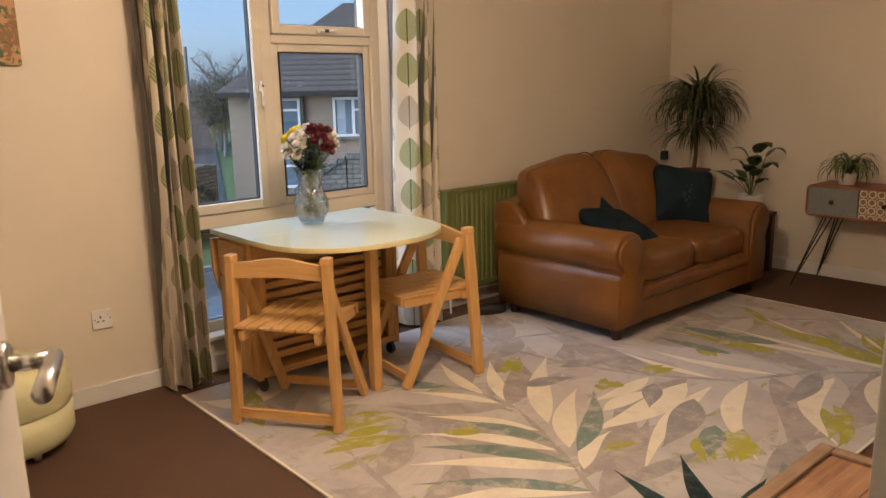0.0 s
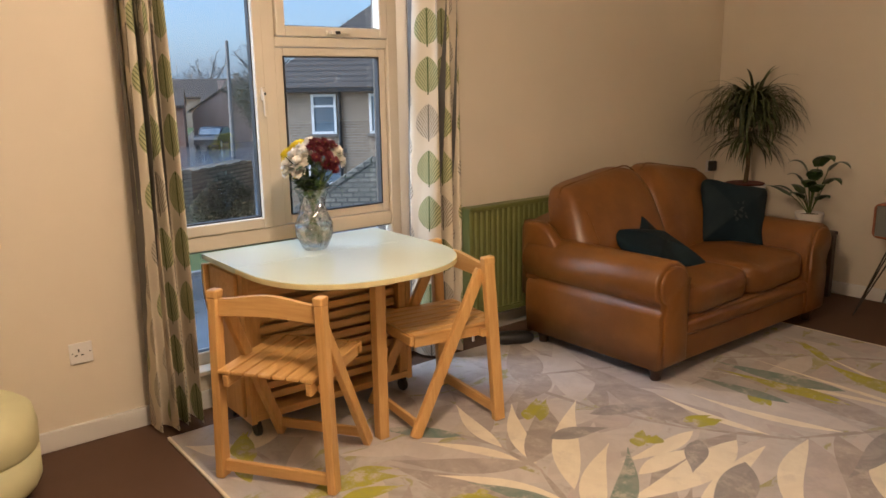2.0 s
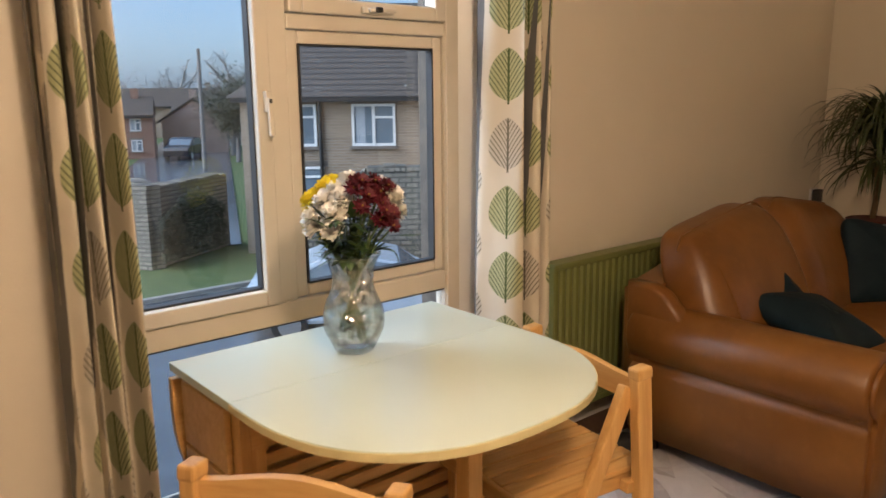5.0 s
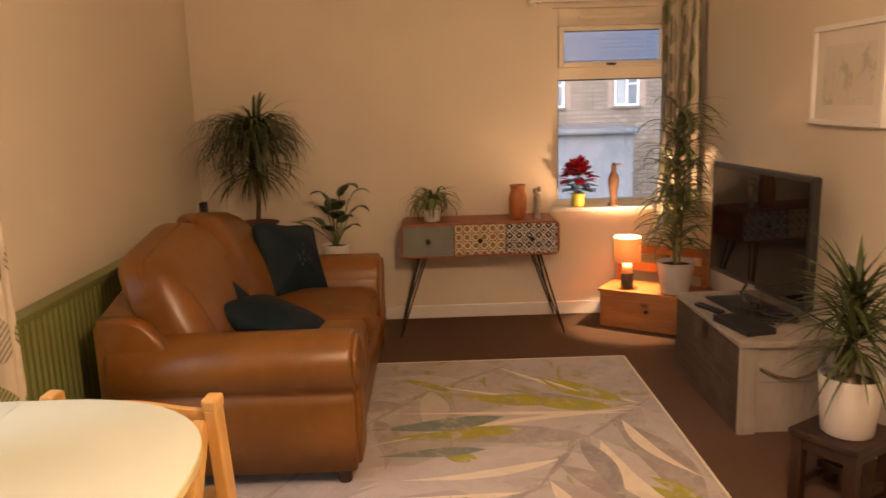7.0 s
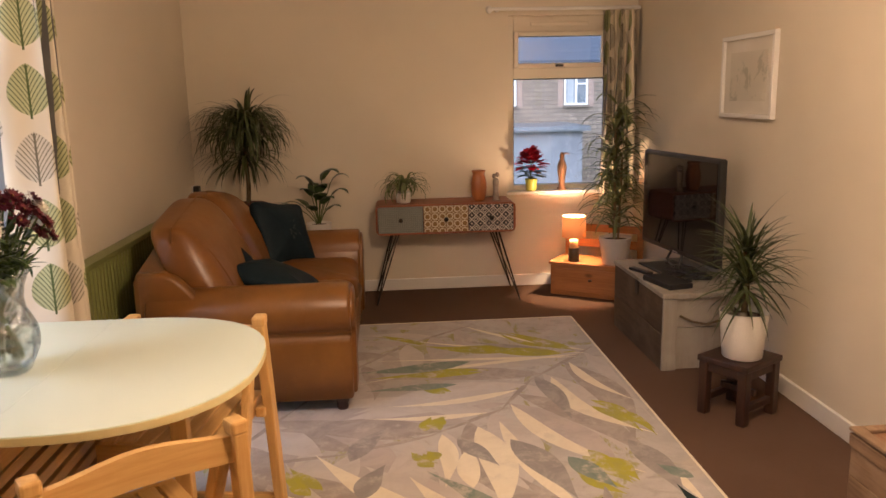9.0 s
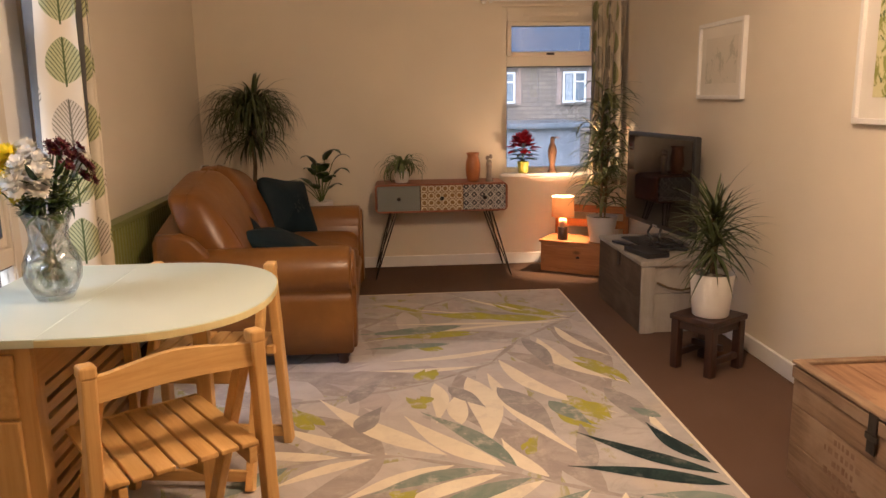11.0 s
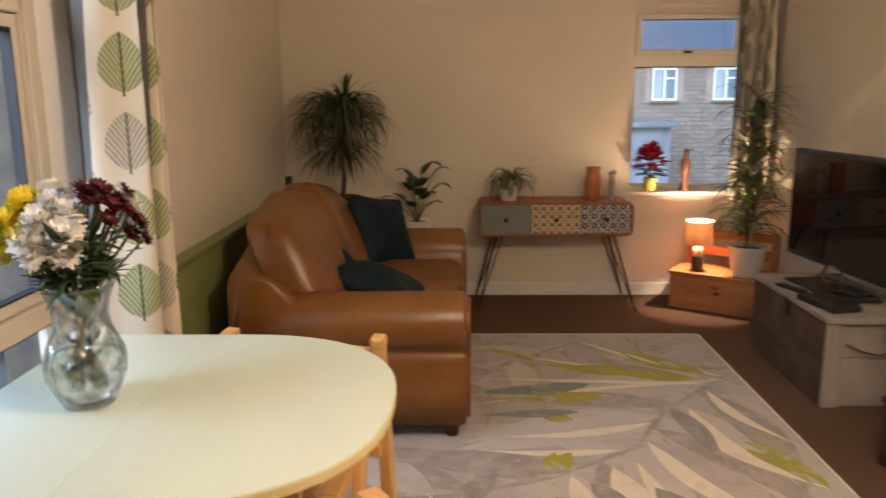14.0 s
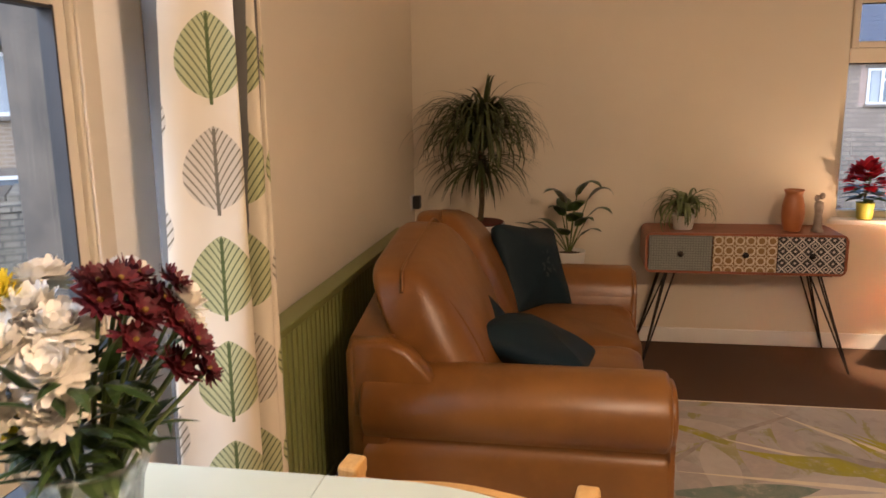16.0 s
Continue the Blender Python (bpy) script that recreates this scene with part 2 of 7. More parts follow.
def curtain_cloth():
    """Cream cloth printed with staggered veined leaves; u and v of the cloth in metres."""
    n = Nodes("cream_cotton_with_leaf_print", 0.85, spec=0.2)
    uv = n.xyz(n.coord("UV"))
    W, Hh = 0.162, 0.228
    cu = n.m("DIVIDE", uv[0], W)
    col_i = n.m("FLOOR", cu)
    odd = n.m("MODULO", n.m("ABSOLUTE", col_i), 2.0)
    cv = n.m("ADD", n.m("DIVIDE", uv[1], Hh), n.m("MULTIPLY", odd, 0.5))
    row_i = n.m("FLOOR", cv)
    fu = n.m("MULTIPLY", n.m("SUBTRACT", n.m("SUBTRACT", cu, col_i), 0.5), 2.0)
    fv = n.m("MULTIPLY", n.m("SUBTRACT", n.m("SUBTRACT", cv, row_i), 0.5), 2.0)
    au = n.m("ABSOLUTE", fu)
    # half width of the leaf at height fv: round below the middle, pointed above
    low = n.m("SUBTRACT", 1.0, n.m("POWER", n.m("ABSOLUTE", n.m("DIVIDE", n.m("ADD", fv, 0.12), 0.76)), 2.2))
    half = n.m("MULTIPLY", n.m("POWER", n.m("MAXIMUM", low, 0.0), 0.75), n.m("SUBTRACT", 0.80, n.m("MULTIPLY", fv, 0.22)))
    inside = n.m("LESS_THAN", au, half)
    vein = n.m("GREATER_THAN", n.m("SINE", n.m("MULTIPLY", n.m("SUBTRACT", fv, n.m("MULTIPLY", n.m("POWER", au, 0.8), 1.05)), 34.0)), 0.62)
    mid = n.m("LESS_THAN", au, 0.045)
    stem = n.m("MULTIPLY", mid, n.m("MULTIPLY", n.m("LESS_THAN", fv, 0.6), n.m("GREATER_THAN", fv, -0.98)))
    tone = n.m("ADD", n.m("MULTIPLY", odd, 0.62), n.m("MULTIPLY", n.white(n.vec(n.m("ADD", col_i, 0.31), n.m("ADD", row_i, 0.17))), 0.58))
    leaf = n.mix(n.m("GREATER_THAN", tone, 0.5), (0.36, 0.38, 0.19), (0.50, 0.46, 0.38))
    dark = n.mix(n.m("GREATER_THAN", tone, 0.5), (0.075, 0.10, 0.035), (0.15, 0.135, 0.10))
    plain = n.mix(n.ramp(n.noise(n.coord("UV"), 3, 4), 0.3, 0.7), (0.66, 0.60, 0.48), (0.60, 0.545, 0.43))
    lit = n.mix(n.m("MULTIPLY", inside, 0.9), plain, n.mix(vein, leaf, dark))
    n.colour(n.mix(stem, lit, dark))
    n.bump(n.noise(n.scaled(n.coord("UV"), (900, 900, 1)), 1, 2), 0.2, 0.001)
    return n.mat


M_CARPET, M_LEATHER, M_RUG, M_CURTAIN = carpet(), leather(), rug_ground(), curtain_cloth()
M_LINING = mottled("grey_blackout_lining", (0.10, 0.10, 0.10), (0.14, 0.14, 0.135), 4, 0.8)
M_RUGCREAM = rug_leaf("cream_rug_pile", (0.80, 0.74, 0.60), (0.73, 0.67, 0.54), 0.35)
M_RUGLIME = rug_leaf("lime_rug_pile", (0.42, 0.40, 0.05), (0.35, 0.34, 0.10), 0.9)
M_RUGTEAL = rug_leaf("dusty_teal_rug_pile", (0.17, 0.24, 0.215), (0.26, 0.30, 0.265), 0.75)
M_RUGDARK = rug_leaf("dark_teal_rug_pile", (0.016, 0.030, 0.032), (0.03, 0.055, 0.052), 0.15)
M_RUGPALE = rug_leaf("pale_grey_rug_pile", (0.57, 0.535, 0.51), (0.50, 0.465, 0.445), 0.4)
M_RUGMIST = rug_leaf("mauve_grey_rug_pile", (0.43, 0.39, 0.38), (0.50, 0.455, 0.44), 0.5)
M_RUGSLATE = rug_leaf("slate_grey_rug_pile", (0.28, 0.265, 0.26), (0.38, 0.355, 0.34), 0.6)
M_RUGGREY = rug_leaf("taupe_rug_pile", (0.34, 0.305, 0.285), (0.43, 0.385, 0.36), 0.6)
M_LEAFY = foliage("dark_dracaena_leaves", (0.028, 0.040, 0.012), (0.060, 0.082, 0.024))
M_LILY = foliage("deep_green_lily_leaves", (0.02, 0.045, 0.012), (0.05, 0.09, 0.025), 0.3)
M_SPIDER = foliage("spider_plant_leaves", (0.09, 0.13, 0.04), (0.16, 0.20, 0.08))
M_STALK = mottled("plant_stalk", (0.16, 0.11, 0.05), (0.09, 0.06, 0.03), 40, 0.8, 0.5, 80)
M_STEM = mottled("green_stem", (0.07, 0.11, 0.025), (0.11, 0.15, 0.04), 30, 0.5)
M_TEALCUSH = mottled("dark_teal_cotton", (0.004, 0.014, 0.022), (0.008, 0.021, 0.030), 9, 0.62, 0.3, 400, spec=0.2)
M_CUSHPRINT = mottled("faded_grey_embroidery", (0.04, 0.05, 0.055), (0.02, 0.035, 0.04), 60, 0.9)


def glass(name, tint=(1, 1, 1), rough=0.0):
    n = Nodes(name, rough)
    n.b.inputs["Transmission Weight"].default_value = 1.0
    n.b.inputs["IOR"].default_value = 1.5
    return n.colour(tint).mat


def pane_glass():
    n = Nodes("window_glass", 0.0)
    t = n.t
    tr = t.nodes.new("ShaderNodeBsdfTransparent")
    tr.inputs[0].default_value = (0.96, 0.98, 0.98, 1)
    gl = t.nodes.new("ShaderNodeBsdfGlossy")
    gl.inputs["Roughness"].default_value = 0.01
    mx = t.nodes.new("ShaderNodeMixShader")
    mx.inputs[0].default_value = 0.055
    t.links.new(tr.outputs[0], mx.inputs[1])
    t.links.new(gl.outputs[0], mx.inputs[2])
    t.links.new(mx.outputs[0], t.nodes["Material Output"].inputs[0])
    return n.mat


M_GLASS = pane_glass()


def crystal():
    """Bright cut crystal: mostly clear, with many small mirror facets."""
    n = Nodes("cut_crystal_glass", 0.0)
    t = n.t
    p = n.xyz(n.coord())
    ang = n.m("ARCTAN2", p[1], p[0])
    u = n.m("ADD", n.m("MULTIPLY", ang, 3.0), n.m("MULTIPLY", p[2], 55.0))
    v = n.m("SUBTRACT", n.m("MULTIPLY", ang, 3.0), n.m("MULTIPLY", p[2], 55.0))
    cuts = n.m("MAXIMUM", n.m("ABSOLUTE", n.m("SINE", u)), n.m("ABSOLUTE", n.m("SINE", v)))
    bump = t.nodes.new("ShaderNodeBump")
    bump.inputs["Strength"].default_value, bump.inputs["Distance"].default_value = 0.9, 0.012
    t.links.new(cuts, bump.inputs["Height"])
    tr = t.nodes.new("ShaderNodeBsdfTransparent")
    tr.inputs[0].default_value = (0.95, 0.97, 0.97, 1)
    gl = t.nodes.new("ShaderNodeBsdfGlossy")
    gl.inputs["Roughness"].default_value = 0.015
    t.links.new(bump.outputs[0], gl.inputs["Normal"])
    rf = t.nodes.new("ShaderNodeBsdfRefraction")
    rf.inputs["Roughness"].default_value, rf.inputs["IOR"].default_value = 0.0, 1.18
    t.links.new(bump.outputs[0], rf.inputs["Normal"])
    m1, m2 = t.nodes.new("ShaderNodeMixShader"), t.nodes.new("ShaderNodeMixShader")
    m1.inputs[0].default_value, m2.inputs[0].default_value = 0.30, 0.13
    t.links.new(tr.outputs[0], m1.inputs[1])
    t.links.new(rf.outputs[0], m1.inputs[2])
    t.links.new(m1.outputs[0], m2.inputs[1])
    t.links.new(gl.outputs[0], m2.inputs[2])
    t.links.new(m2.outputs[0], t.nodes["Material Output"].inputs[0])
    return n.mat


M_CRYSTAL = crystal()

# ---- building helpers ----
def thing(name, loc, rz=0.0, label="", category="", group="", kind=""):
    ob = new(name)
    ob.empty_display_size = 0.1
    ob.matrix_world = pose(*loc, 0, 0, rz)
    return tagged(ob, label, category, group, kind)


def part(name, bm, mat, parent=None, label="", smooth=False):
    me = bpy.data.meshes.new(name)
    bmesh.ops.recalc_face_normals(bm, faces=bm.faces)
    if smooth:
        for f in bm.faces:
            f.smooth = True
    bm.to_mesh(me)
    bm.free()
    me.materials.append(mat)
    ob = new(name, me)
    ob.parent = parent
    if label:
        ob["label"] = label
    return ob


def solid(name, bm, mat, label, category="", kind="", group="", smooth=False):
    """A top-level thing of one mesh."""
    return tagged(part(name, bm, mat, None, "", smooth), label, category, group, kind)


def bx(x0, x1, y0, y1, z0, z1, bevel=0.0, bm=None, seg=2):
    out = bm if bm is not None else bmesh.new()
    b = bmesh.new()
    bmesh.ops.create_cube(b, size=1)
    bmesh.ops.scale(b, vec=(x1 - x0, y1 - y0, z1 - z0), verts=b.verts)
    bmesh.ops.translate(b, vec=((x0 + x1) / 2, (y0 + y1) / 2, (z0 + z1) / 2), verts=b.verts)
    if bevel:
        bmesh.ops.bevel(b, geom=b.edges[:], offset=bevel, segments=seg, profile=0.5, affect="EDGES")
    merge(out, b)
    return out


def merge(out, b, m=None):
    vs = [out.verts.new(m @ v.co if m else v.co) for v in b.verts]
    b.verts.index_update()
    for f in b.faces:
        out.faces.new([vs[v.index] for v in f.verts])
    b.free()


def beam(p, q, w, h, bevel=0.003, bm=None, up=(0, 0, 1)):
    """A bar of w x h section from p to q; h is measured along up as far as it can be."""
    out = bm if bm is not None else bmesh.new()
    p, q = Vector(p), Vector(q)
    d = q - p
    b = bx(-w / 2, w / 2, -h / 2, h / 2, 0, d.length, bevel)
    z = d.normalized()
    u = Vector(up)
    y = (u - z * u.dot(z)).normalized()
    x = y.cross(z)
    m = Matrix((x, y, z)).transposed().to_4x4()
    m.translation = p
    merge(out, b, m)
    return out


def lathe(profile, seg=32, at=(0, 0, 0), bm=None, wave=None):
    """A turned shape from (radius, height) pairs; both ends close where the radius is 0."""
    bm = bm if bm is not None else bmesh.new()
    rings = []
    for r, z in profile:
        if r < 1e-5:
            rings.append([bm.verts.new((at[0], at[1], at[2] + z))])
        else:
            ring = []
            for i in range(seg):
                a = 2 * math.pi * i / seg
                k = r * (wave(a, z) if wave else 1)
                ring.append(bm.verts.new((at[0] + k * math.cos(a), at[1] + k * math.sin(a), at[2] + z)))
            rings.append(ring)
    for lo, hi in zip(rings, rings[1:]):
        for i in range(seg):
            j = (i + 1) % seg
            if len(lo) == 1 and len(hi) == 1:
                continue
            if len(lo) == 1:
                bm.faces.new((lo[0], hi[j], hi[i]))
            elif len(hi) == 1:
                bm.faces.new((lo[i], lo[j], hi[0]))
            else:
                bm.faces.new((lo[i], lo[j], hi[j], hi[i]))
    return bm


def tube(points, r, seg=8, bm=None, taper=1.0):
    bm = bm if bm is not None else bmesh.new()
    pts = [Vector(p) for p in points]
    rings = []
    for i, p in enumerate(pts):
        d = (pts[min(i + 1, len(pts) - 1)] - pts[max(i - 1, 0)]).normalized()
        x = d.orthogonal().normalized() if i == 0 else (x - d * x.dot(d)).normalized()
        y = d.cross(x)
        k = r * (1 + (taper - 1) * i / (len(pts) - 1))
        rings.append([bm.verts.new(p + k * (x * math.cos(2 * math.pi * j / seg) + y * math.sin(2 * math.pi * j / seg))) for j in range(seg)])
    for a, b in zip(rings, rings[1:]):
        for j in range(seg):
            bm.faces.new((a[j], a[(j + 1) % seg], b[(j + 1) % seg], b[j]))
    bm.faces.new(rings[0][::-1])
    bm.faces.new(rings[-1])
    return bm


def pillow(sx, sy, sz, e1=0.45, e2=0.45, nu=28, nv=16, shape=None, bm=None):
    """A soft box (superellipsoid) of half sizes sx, sy, sz; shape() may move each point."""
    bm = bm if bm is not None else bmesh.new()

    def pw(v, e):
        return math.copysign(abs(v) ** e, v)

    rings = []
    for j in range(nv + 1):
        v = -math.pi / 2 + math.pi * j / nv
        ring = []
        for i in range(nu):
            u = 2 * math.pi * i / nu
            p = Vector((sx * pw(math.cos(v), e1) * pw(math.cos(u), e2), sy * pw(math.cos(v), e1) * pw(math.sin(u), e2), sz * pw(math.sin(v), e1)))
            ring.append(bm.verts.new(shape(p) if shape else p))
        rings.append(ring)
    for a, b in zip(rings, rings[1:]):
        for i in range(nu):
            bm.faces.new((a[i], a[(i + 1) % nu], b[(i + 1) % nu], b[i]))
    bmesh.ops.remove_doubles(bm, verts=bm.verts, dist=1e-5)
    return bm


def prism(outline, y0, y1, bm=None, axis="y", bevel=0.0):
    """An outline of (a, b) pairs pushed along one axis from y0 to y1."""
    out = bm if bm is not None else bmesh.new()
    b = bmesh.new()

    def place(a, c, d):
        return {"y": (a, d, c), "x": (d, a, c), "z": (a, c, d)}[axis]

    lo = [b.verts.new(place(a, c, y0)) for a, c in outline]
    hi = [b.verts.new(place(a, c, y1)) for a, c in outline]
    k = len(outline)
    for i in range(k):
        b.faces.new((lo[i], lo[(i + 1) % k], hi[(i + 1) % k], hi[i]))
    f0, f1 = b.faces.new(lo[::-1]), b.faces.new(hi)
    if bevel:
        es = [e for e in b.edges if all(v in lo for v in e.verts) or all(v in hi for v in e.verts)]
        bmesh.ops.bevel(b, geom=es, offset=bevel, segments=2, profile=0.5, affect="EDGES")
    merge(out, b)
    return out


def blade(bm, base, az, el, length, width, droop, seg=6, fold=0.25, twist=0.0):
    """One strap leaf: leaves base at azimuth az and elevation el (radians), bends down by droop."""
    p = Vector(base)
    side = Vector((-math.sin(az), math.cos(az), 0))
    step = length / seg
    rows = []
    for i in range(seg + 1):
        t = i / seg
        e = el - droop * t ** 1.3
        d = Vector((math.cos(az) * math.cos(e), math.sin(az) * math.cos(e), math.sin(e)))
        n = side.cross(d)
        w = width * 0.5 * (min(1, 0.45 + 2.2 * t) * (1 - t ** 2.6) + 0.02)
        rows.append((bm.verts.new(p - side * w + n * w * fold), bm.verts.new(p), bm.verts.new(p + side * w + n * w * fold)))
        p = p + d * step
    for a, b in zip(rows, rows[1:]):
        bm.faces.new((a[0], a[1], b[1], b[0]))
        bm.faces.new((a[1], a[2], b[2], b[1]))


def flat_leaf(bm, p, q, w, z, bend=0.0, seg=12):
    """A flat leaf shape printed on a level cloth, from p to q, w wide."""
    p, q = Vector(p), Vector(q)
    d = q - p
    s = Vector((-d.y, d.x)).normalized()
    left, right = [], []
    for i in range(seg + 1):
        t = i / seg
        c = p + d * t + s * bend * d.length * math.sin(math.pi * t)
        k = w * 0.5 * math.sin(math.pi * t ** 0.72) ** 1.25 if 0 < t < 1 else 0.001
        left.append(bm.verts.new((c.x + s.x * k, c.y + s.y * k, z)))
        right.append(bm.verts.new((c.x - s.x * k, c.y - s.y * k, z)))
    for i in range(seg):
        bm.faces.new((left[i], right[i], right[i + 1], left[i + 1]))

# ---- the room ----
XW, XE, YS, YN, ZC = -1.15, 5.65, 0.97, 4.185, 2.42
T = 0.26
wall = bx(XW - T, 1.50, YN, YN + T, 0, ZC)
bx(2.88, XE + T, YN, YN + T, 0, ZC, bm=wall)
bx(1.50, 2.88, YN, YN + T, 0, 0.16, bm=wall)
bx(1.50, 2.88, YN, YN + T, 2.12, ZC, bm=wall)
solid("wall_north", wall, M_WALL, "cream painted wall with a tall window", "wall", "structure")
wall = bx(XE, XE + T, YS - 0.12, 1.13, 0, ZC)
bx(XE, XE + T, 1.915, YN, 0, ZC, bm=wall)
bx(XE, XE + T, 1.13, 1.915, 0, 0.70, bm=wall)
bx(XE, XE + T, 1.13, 1.915, 1.97, ZC, bm=wall)
solid("wall_east", wall, M_WALL, "cream painted wall with a small window", "wall", "structure")
wall = bx(XW - T, -0.02, YS - 0.12, YS, 0, ZC)
bx(1.00, XE, YS - 0.12, YS, 0, ZC, bm=wall)
bx(-0.02, 1.00, YS - 0.12, YS, 2.05, ZC, bm=wall)
solid("wall_south", wall, M_WALL, "cream painted wall with pictures and a doorway", "wall", "structure")
solid("wall_west", bx(XW - T, XW, YS, YN, 0, ZC), M_WALL, "cream painted wall", "wall", "structure")
# the hall behind the doorway
wall = bx(-1.2, 2.2, -0.75, -0.63, 0, ZC)
bx(-1.32, -1.2, -0.75, YS - 0.12, 0, ZC, bm=wall)
bx(2.2, 2.32, -0.75, YS - 0.12, 0, ZC, bm=wall)
solid("wall_hall", wall, M_WALL, "cream painted hall wall", "wall", "structure")
solid("floor", bx(XW - T, XE + T, -0.75, YN + T, -0.2, 0), M_CARPET, "dark brown carpeted floor", "floor", "structure")
solid("ceiling", bx(XW - T, XE + T, -0.75, YN + T, ZC, ZC + 0.2), M_CEIL, "white painted ceiling", "ceiling", "structure")


def skirting(x0, x1, y0, y1):
    return bx(x0, x1, y0, y1, 0.0, 0.085, 0.004)


bb = skirting(XW, 1.50, YN - 0.018, YN)
bx(1.50, XE, YN - 0.018, YN, 0, 0.085, 0.004, bm=bb)
bx(XE - 0.018, XE, YS, YN - 0.018, 0, 0.085, 0.004, bm=bb)
bx(1.00, XE - 0.018, YS, YS + 0.018, 0, 0.085, 0.004, bm=bb)
bx(XW, -0.02, YS, YS + 0.018, 0, 0.085, 0.004, bm=bb)
bx(XW, XW + 0.018, YS + 0.018, YN - 0.018, 0, 0.085, 0.004, bm=bb)
solid("baseboard", bb, M_TRIM, "white painted skirting board", "skirting board", "structure")

# north window: a tall white frame with a side casement, a fixed light, a top vent and a low pane
YG = YN + 0.085
win = thing("window_1", (0, YG, 0), 0, "tall white upvc window with a low pane", "window", kind="structure")


def bars(rects, d0, d1, bevel=0.006, along="x"):
    bm = bmesh.new()
    for a0, a1, z0, z1 in rects:
        if along == "x":
            bx(a0, a1, d0, d1, z0, z1, bevel, bm)
        else:
            bx(d0, d1, a0, a1, z0, z1, bevel, bm)
    return bm


part("window_frame", bars([(1.50, 1.56, 0.16, 2.12), (2.74, 2.80, 0.16, 2.12), (1.56, 2.74, 0.16, 0.24), (1.56, 2.74, 2.05, 2.12),
                           (1.56, 2.74, 0.705, 0.775), (2.065, 2.13, 0.775, 2.05), (2.13, 2.74, 1.600, 1.645)], -0.025, 0.035), M_FRAME, win)


def sash(x0, x1, z0, z1, w, out=0.03):
    return bars([(x0, x0 + w, z0, z1), (x1 - w, x1, z0, z1), (x0 + w, x1 - w, z0, z0 + w), (x0 + w, x1 - w, z1 - w, z1)], -out - 0.012, 0.02)


part("casement", sash(1.562, 2.064, 0.778, 2.047, 0.048), M_FRAME, win, "white side-hung casement")
part("casement", sash(2.132, 2.738, 1.647, 2.047, 0.046), M_FRAME, win, "white top-hung vent")
part("casement", sash(2.132, 2.738, 0.778, 1.598, 0.04, 0.0), M_FRAME, win, "white fixed light")
part("gasket", bars([(1.608, 1.614, 0.83, 2.0), (2.012, 2.018, 0.83, 2.0), (1.614, 2.012, 0.826, 0.832), (2.172, 2.178, 0.82, 1.56),
                     (2.692, 2.698, 0.82, 1.56), (2.178, 2.692, 0.818, 0.824), (2.178, 2.692, 1.553, 1.559), (2.178, 2.692, 1.690, 1.697),
                     (1.558, 2.742, 0.236, 0.242), (1.558, 2.742, 0.700, 0.706)], -0.016, 0.016, 0.0), M_GASKET, win)
for rect in ((1.61, 2.016, 0.826, 2.0), (2.176, 2.694, 0.818, 1.558), (2.178, 2.692, 1.692, 2.0), (1.56, 2.74, 0.24, 0.705)):
    part("pane", bx(rect[0], rect[1], 0.0, 0.006, rect[2], rect[3]), M_GLASS, win).visible_shadow = False
h = bx(2.034, 2.054, -0.062, -0.04, 1.36, 1.42, 0.004)
beam((2.044, -0.066, 1.40), (2.044, -0.072, 1.29), 0.016, 0.012, 0.004, h)
part("handle", h, M_FRAME, win, "white casement handle")
part("handle_lock", lathe([(0, 0), (0.008, 0), (0.008, 0.012), (0, 0.012)], 12, (2.044, -0.066, 1.385)), M_BLACK, win)
h = bx(2.385, 2.45, -0.06, -0.04, 1.655, 1.675, 0.004)
beam((2.40, -0.068, 1.664), (2.50, -0.072, 1.668), 0.014, 0.014, 0.004, h)
part("handle", h, M_FRAME, win, "white vent latch")
part("handle_lock", bx(2.42, 2.445, -0.082, -0.072, 1.658, 1.674, 0.003), M_BLACK, win)
part("window_sill", bx(1.505, 2.795, -0.115, -0.027, 0.16, 0.185, 0.006), M_FRAME, win)
beads = bmesh.new()
bx(2.742, 2.7985, -0.034, -0.026, 0.19, 2.11, 0.003, beads)
part("frame_bead", beads, M_FRAME, win)

rev = prism([(2.8008, YN + T), (2.8008, YN + 0.056), (2.8785, YN - 0.0015), (2.8785, YN + T)], 0.161, 2.119, axis="z")
bx(1.5005, 1.504, YN - 0.001, YN + 0.058, 0.186, 2.118, bm=rev)
solid("wall_reveal", rev, M_TRIM, "white painted plaster reveal of tall window", "window reveal", "structure")

# east window
XG = XE + 0.10
win = thing("window_2", (XG, 0, 0), 0, "small white upvc window over a sill", "window", kind="structure")
part("window_frame", bars([(1.13, 1.18, 0.70, 1.97), (1.865, 1.915, 0.70, 1.97), (1.18, 1.865, 0.70, 0.755), (1.18, 1.865, 1.86, 1.97),
                           (1.18, 1.865, 1.53, 1.605)], -0.03, 0.03, 0.005, "y"), M_FRAME, win)
part("casement", bars([(1.18, 1.215, 1.606, 1.859), (1.83, 1.864, 1.606, 1.859), (1.215, 1.83, 1.606, 1.638), (1.215, 1.83, 1.83, 1.859)], -0.045, 0.0, 0.005, "y"), M_FRAME, win, "white top-hung vent")
part("gasket", bars([(1.18, 1.185, 0.755, 1.53), (1.86, 1.865, 0.755, 1.53), (1.185, 1.86, 1.522, 1.530), (1.215, 1.83, 1.826, 1.832)], -0.012, 0.012, 0, "y"), M_GASKET, win)
part("pane", bx(0, 0.006, 1.18, 1.866, 0.754, 1.531), M_GLASS, win).visible_shadow = False
part("pane", bx(0, 0.006, 1.213, 1.832, 1.636, 1.832), M_GLASS, win).visible_shadow = False
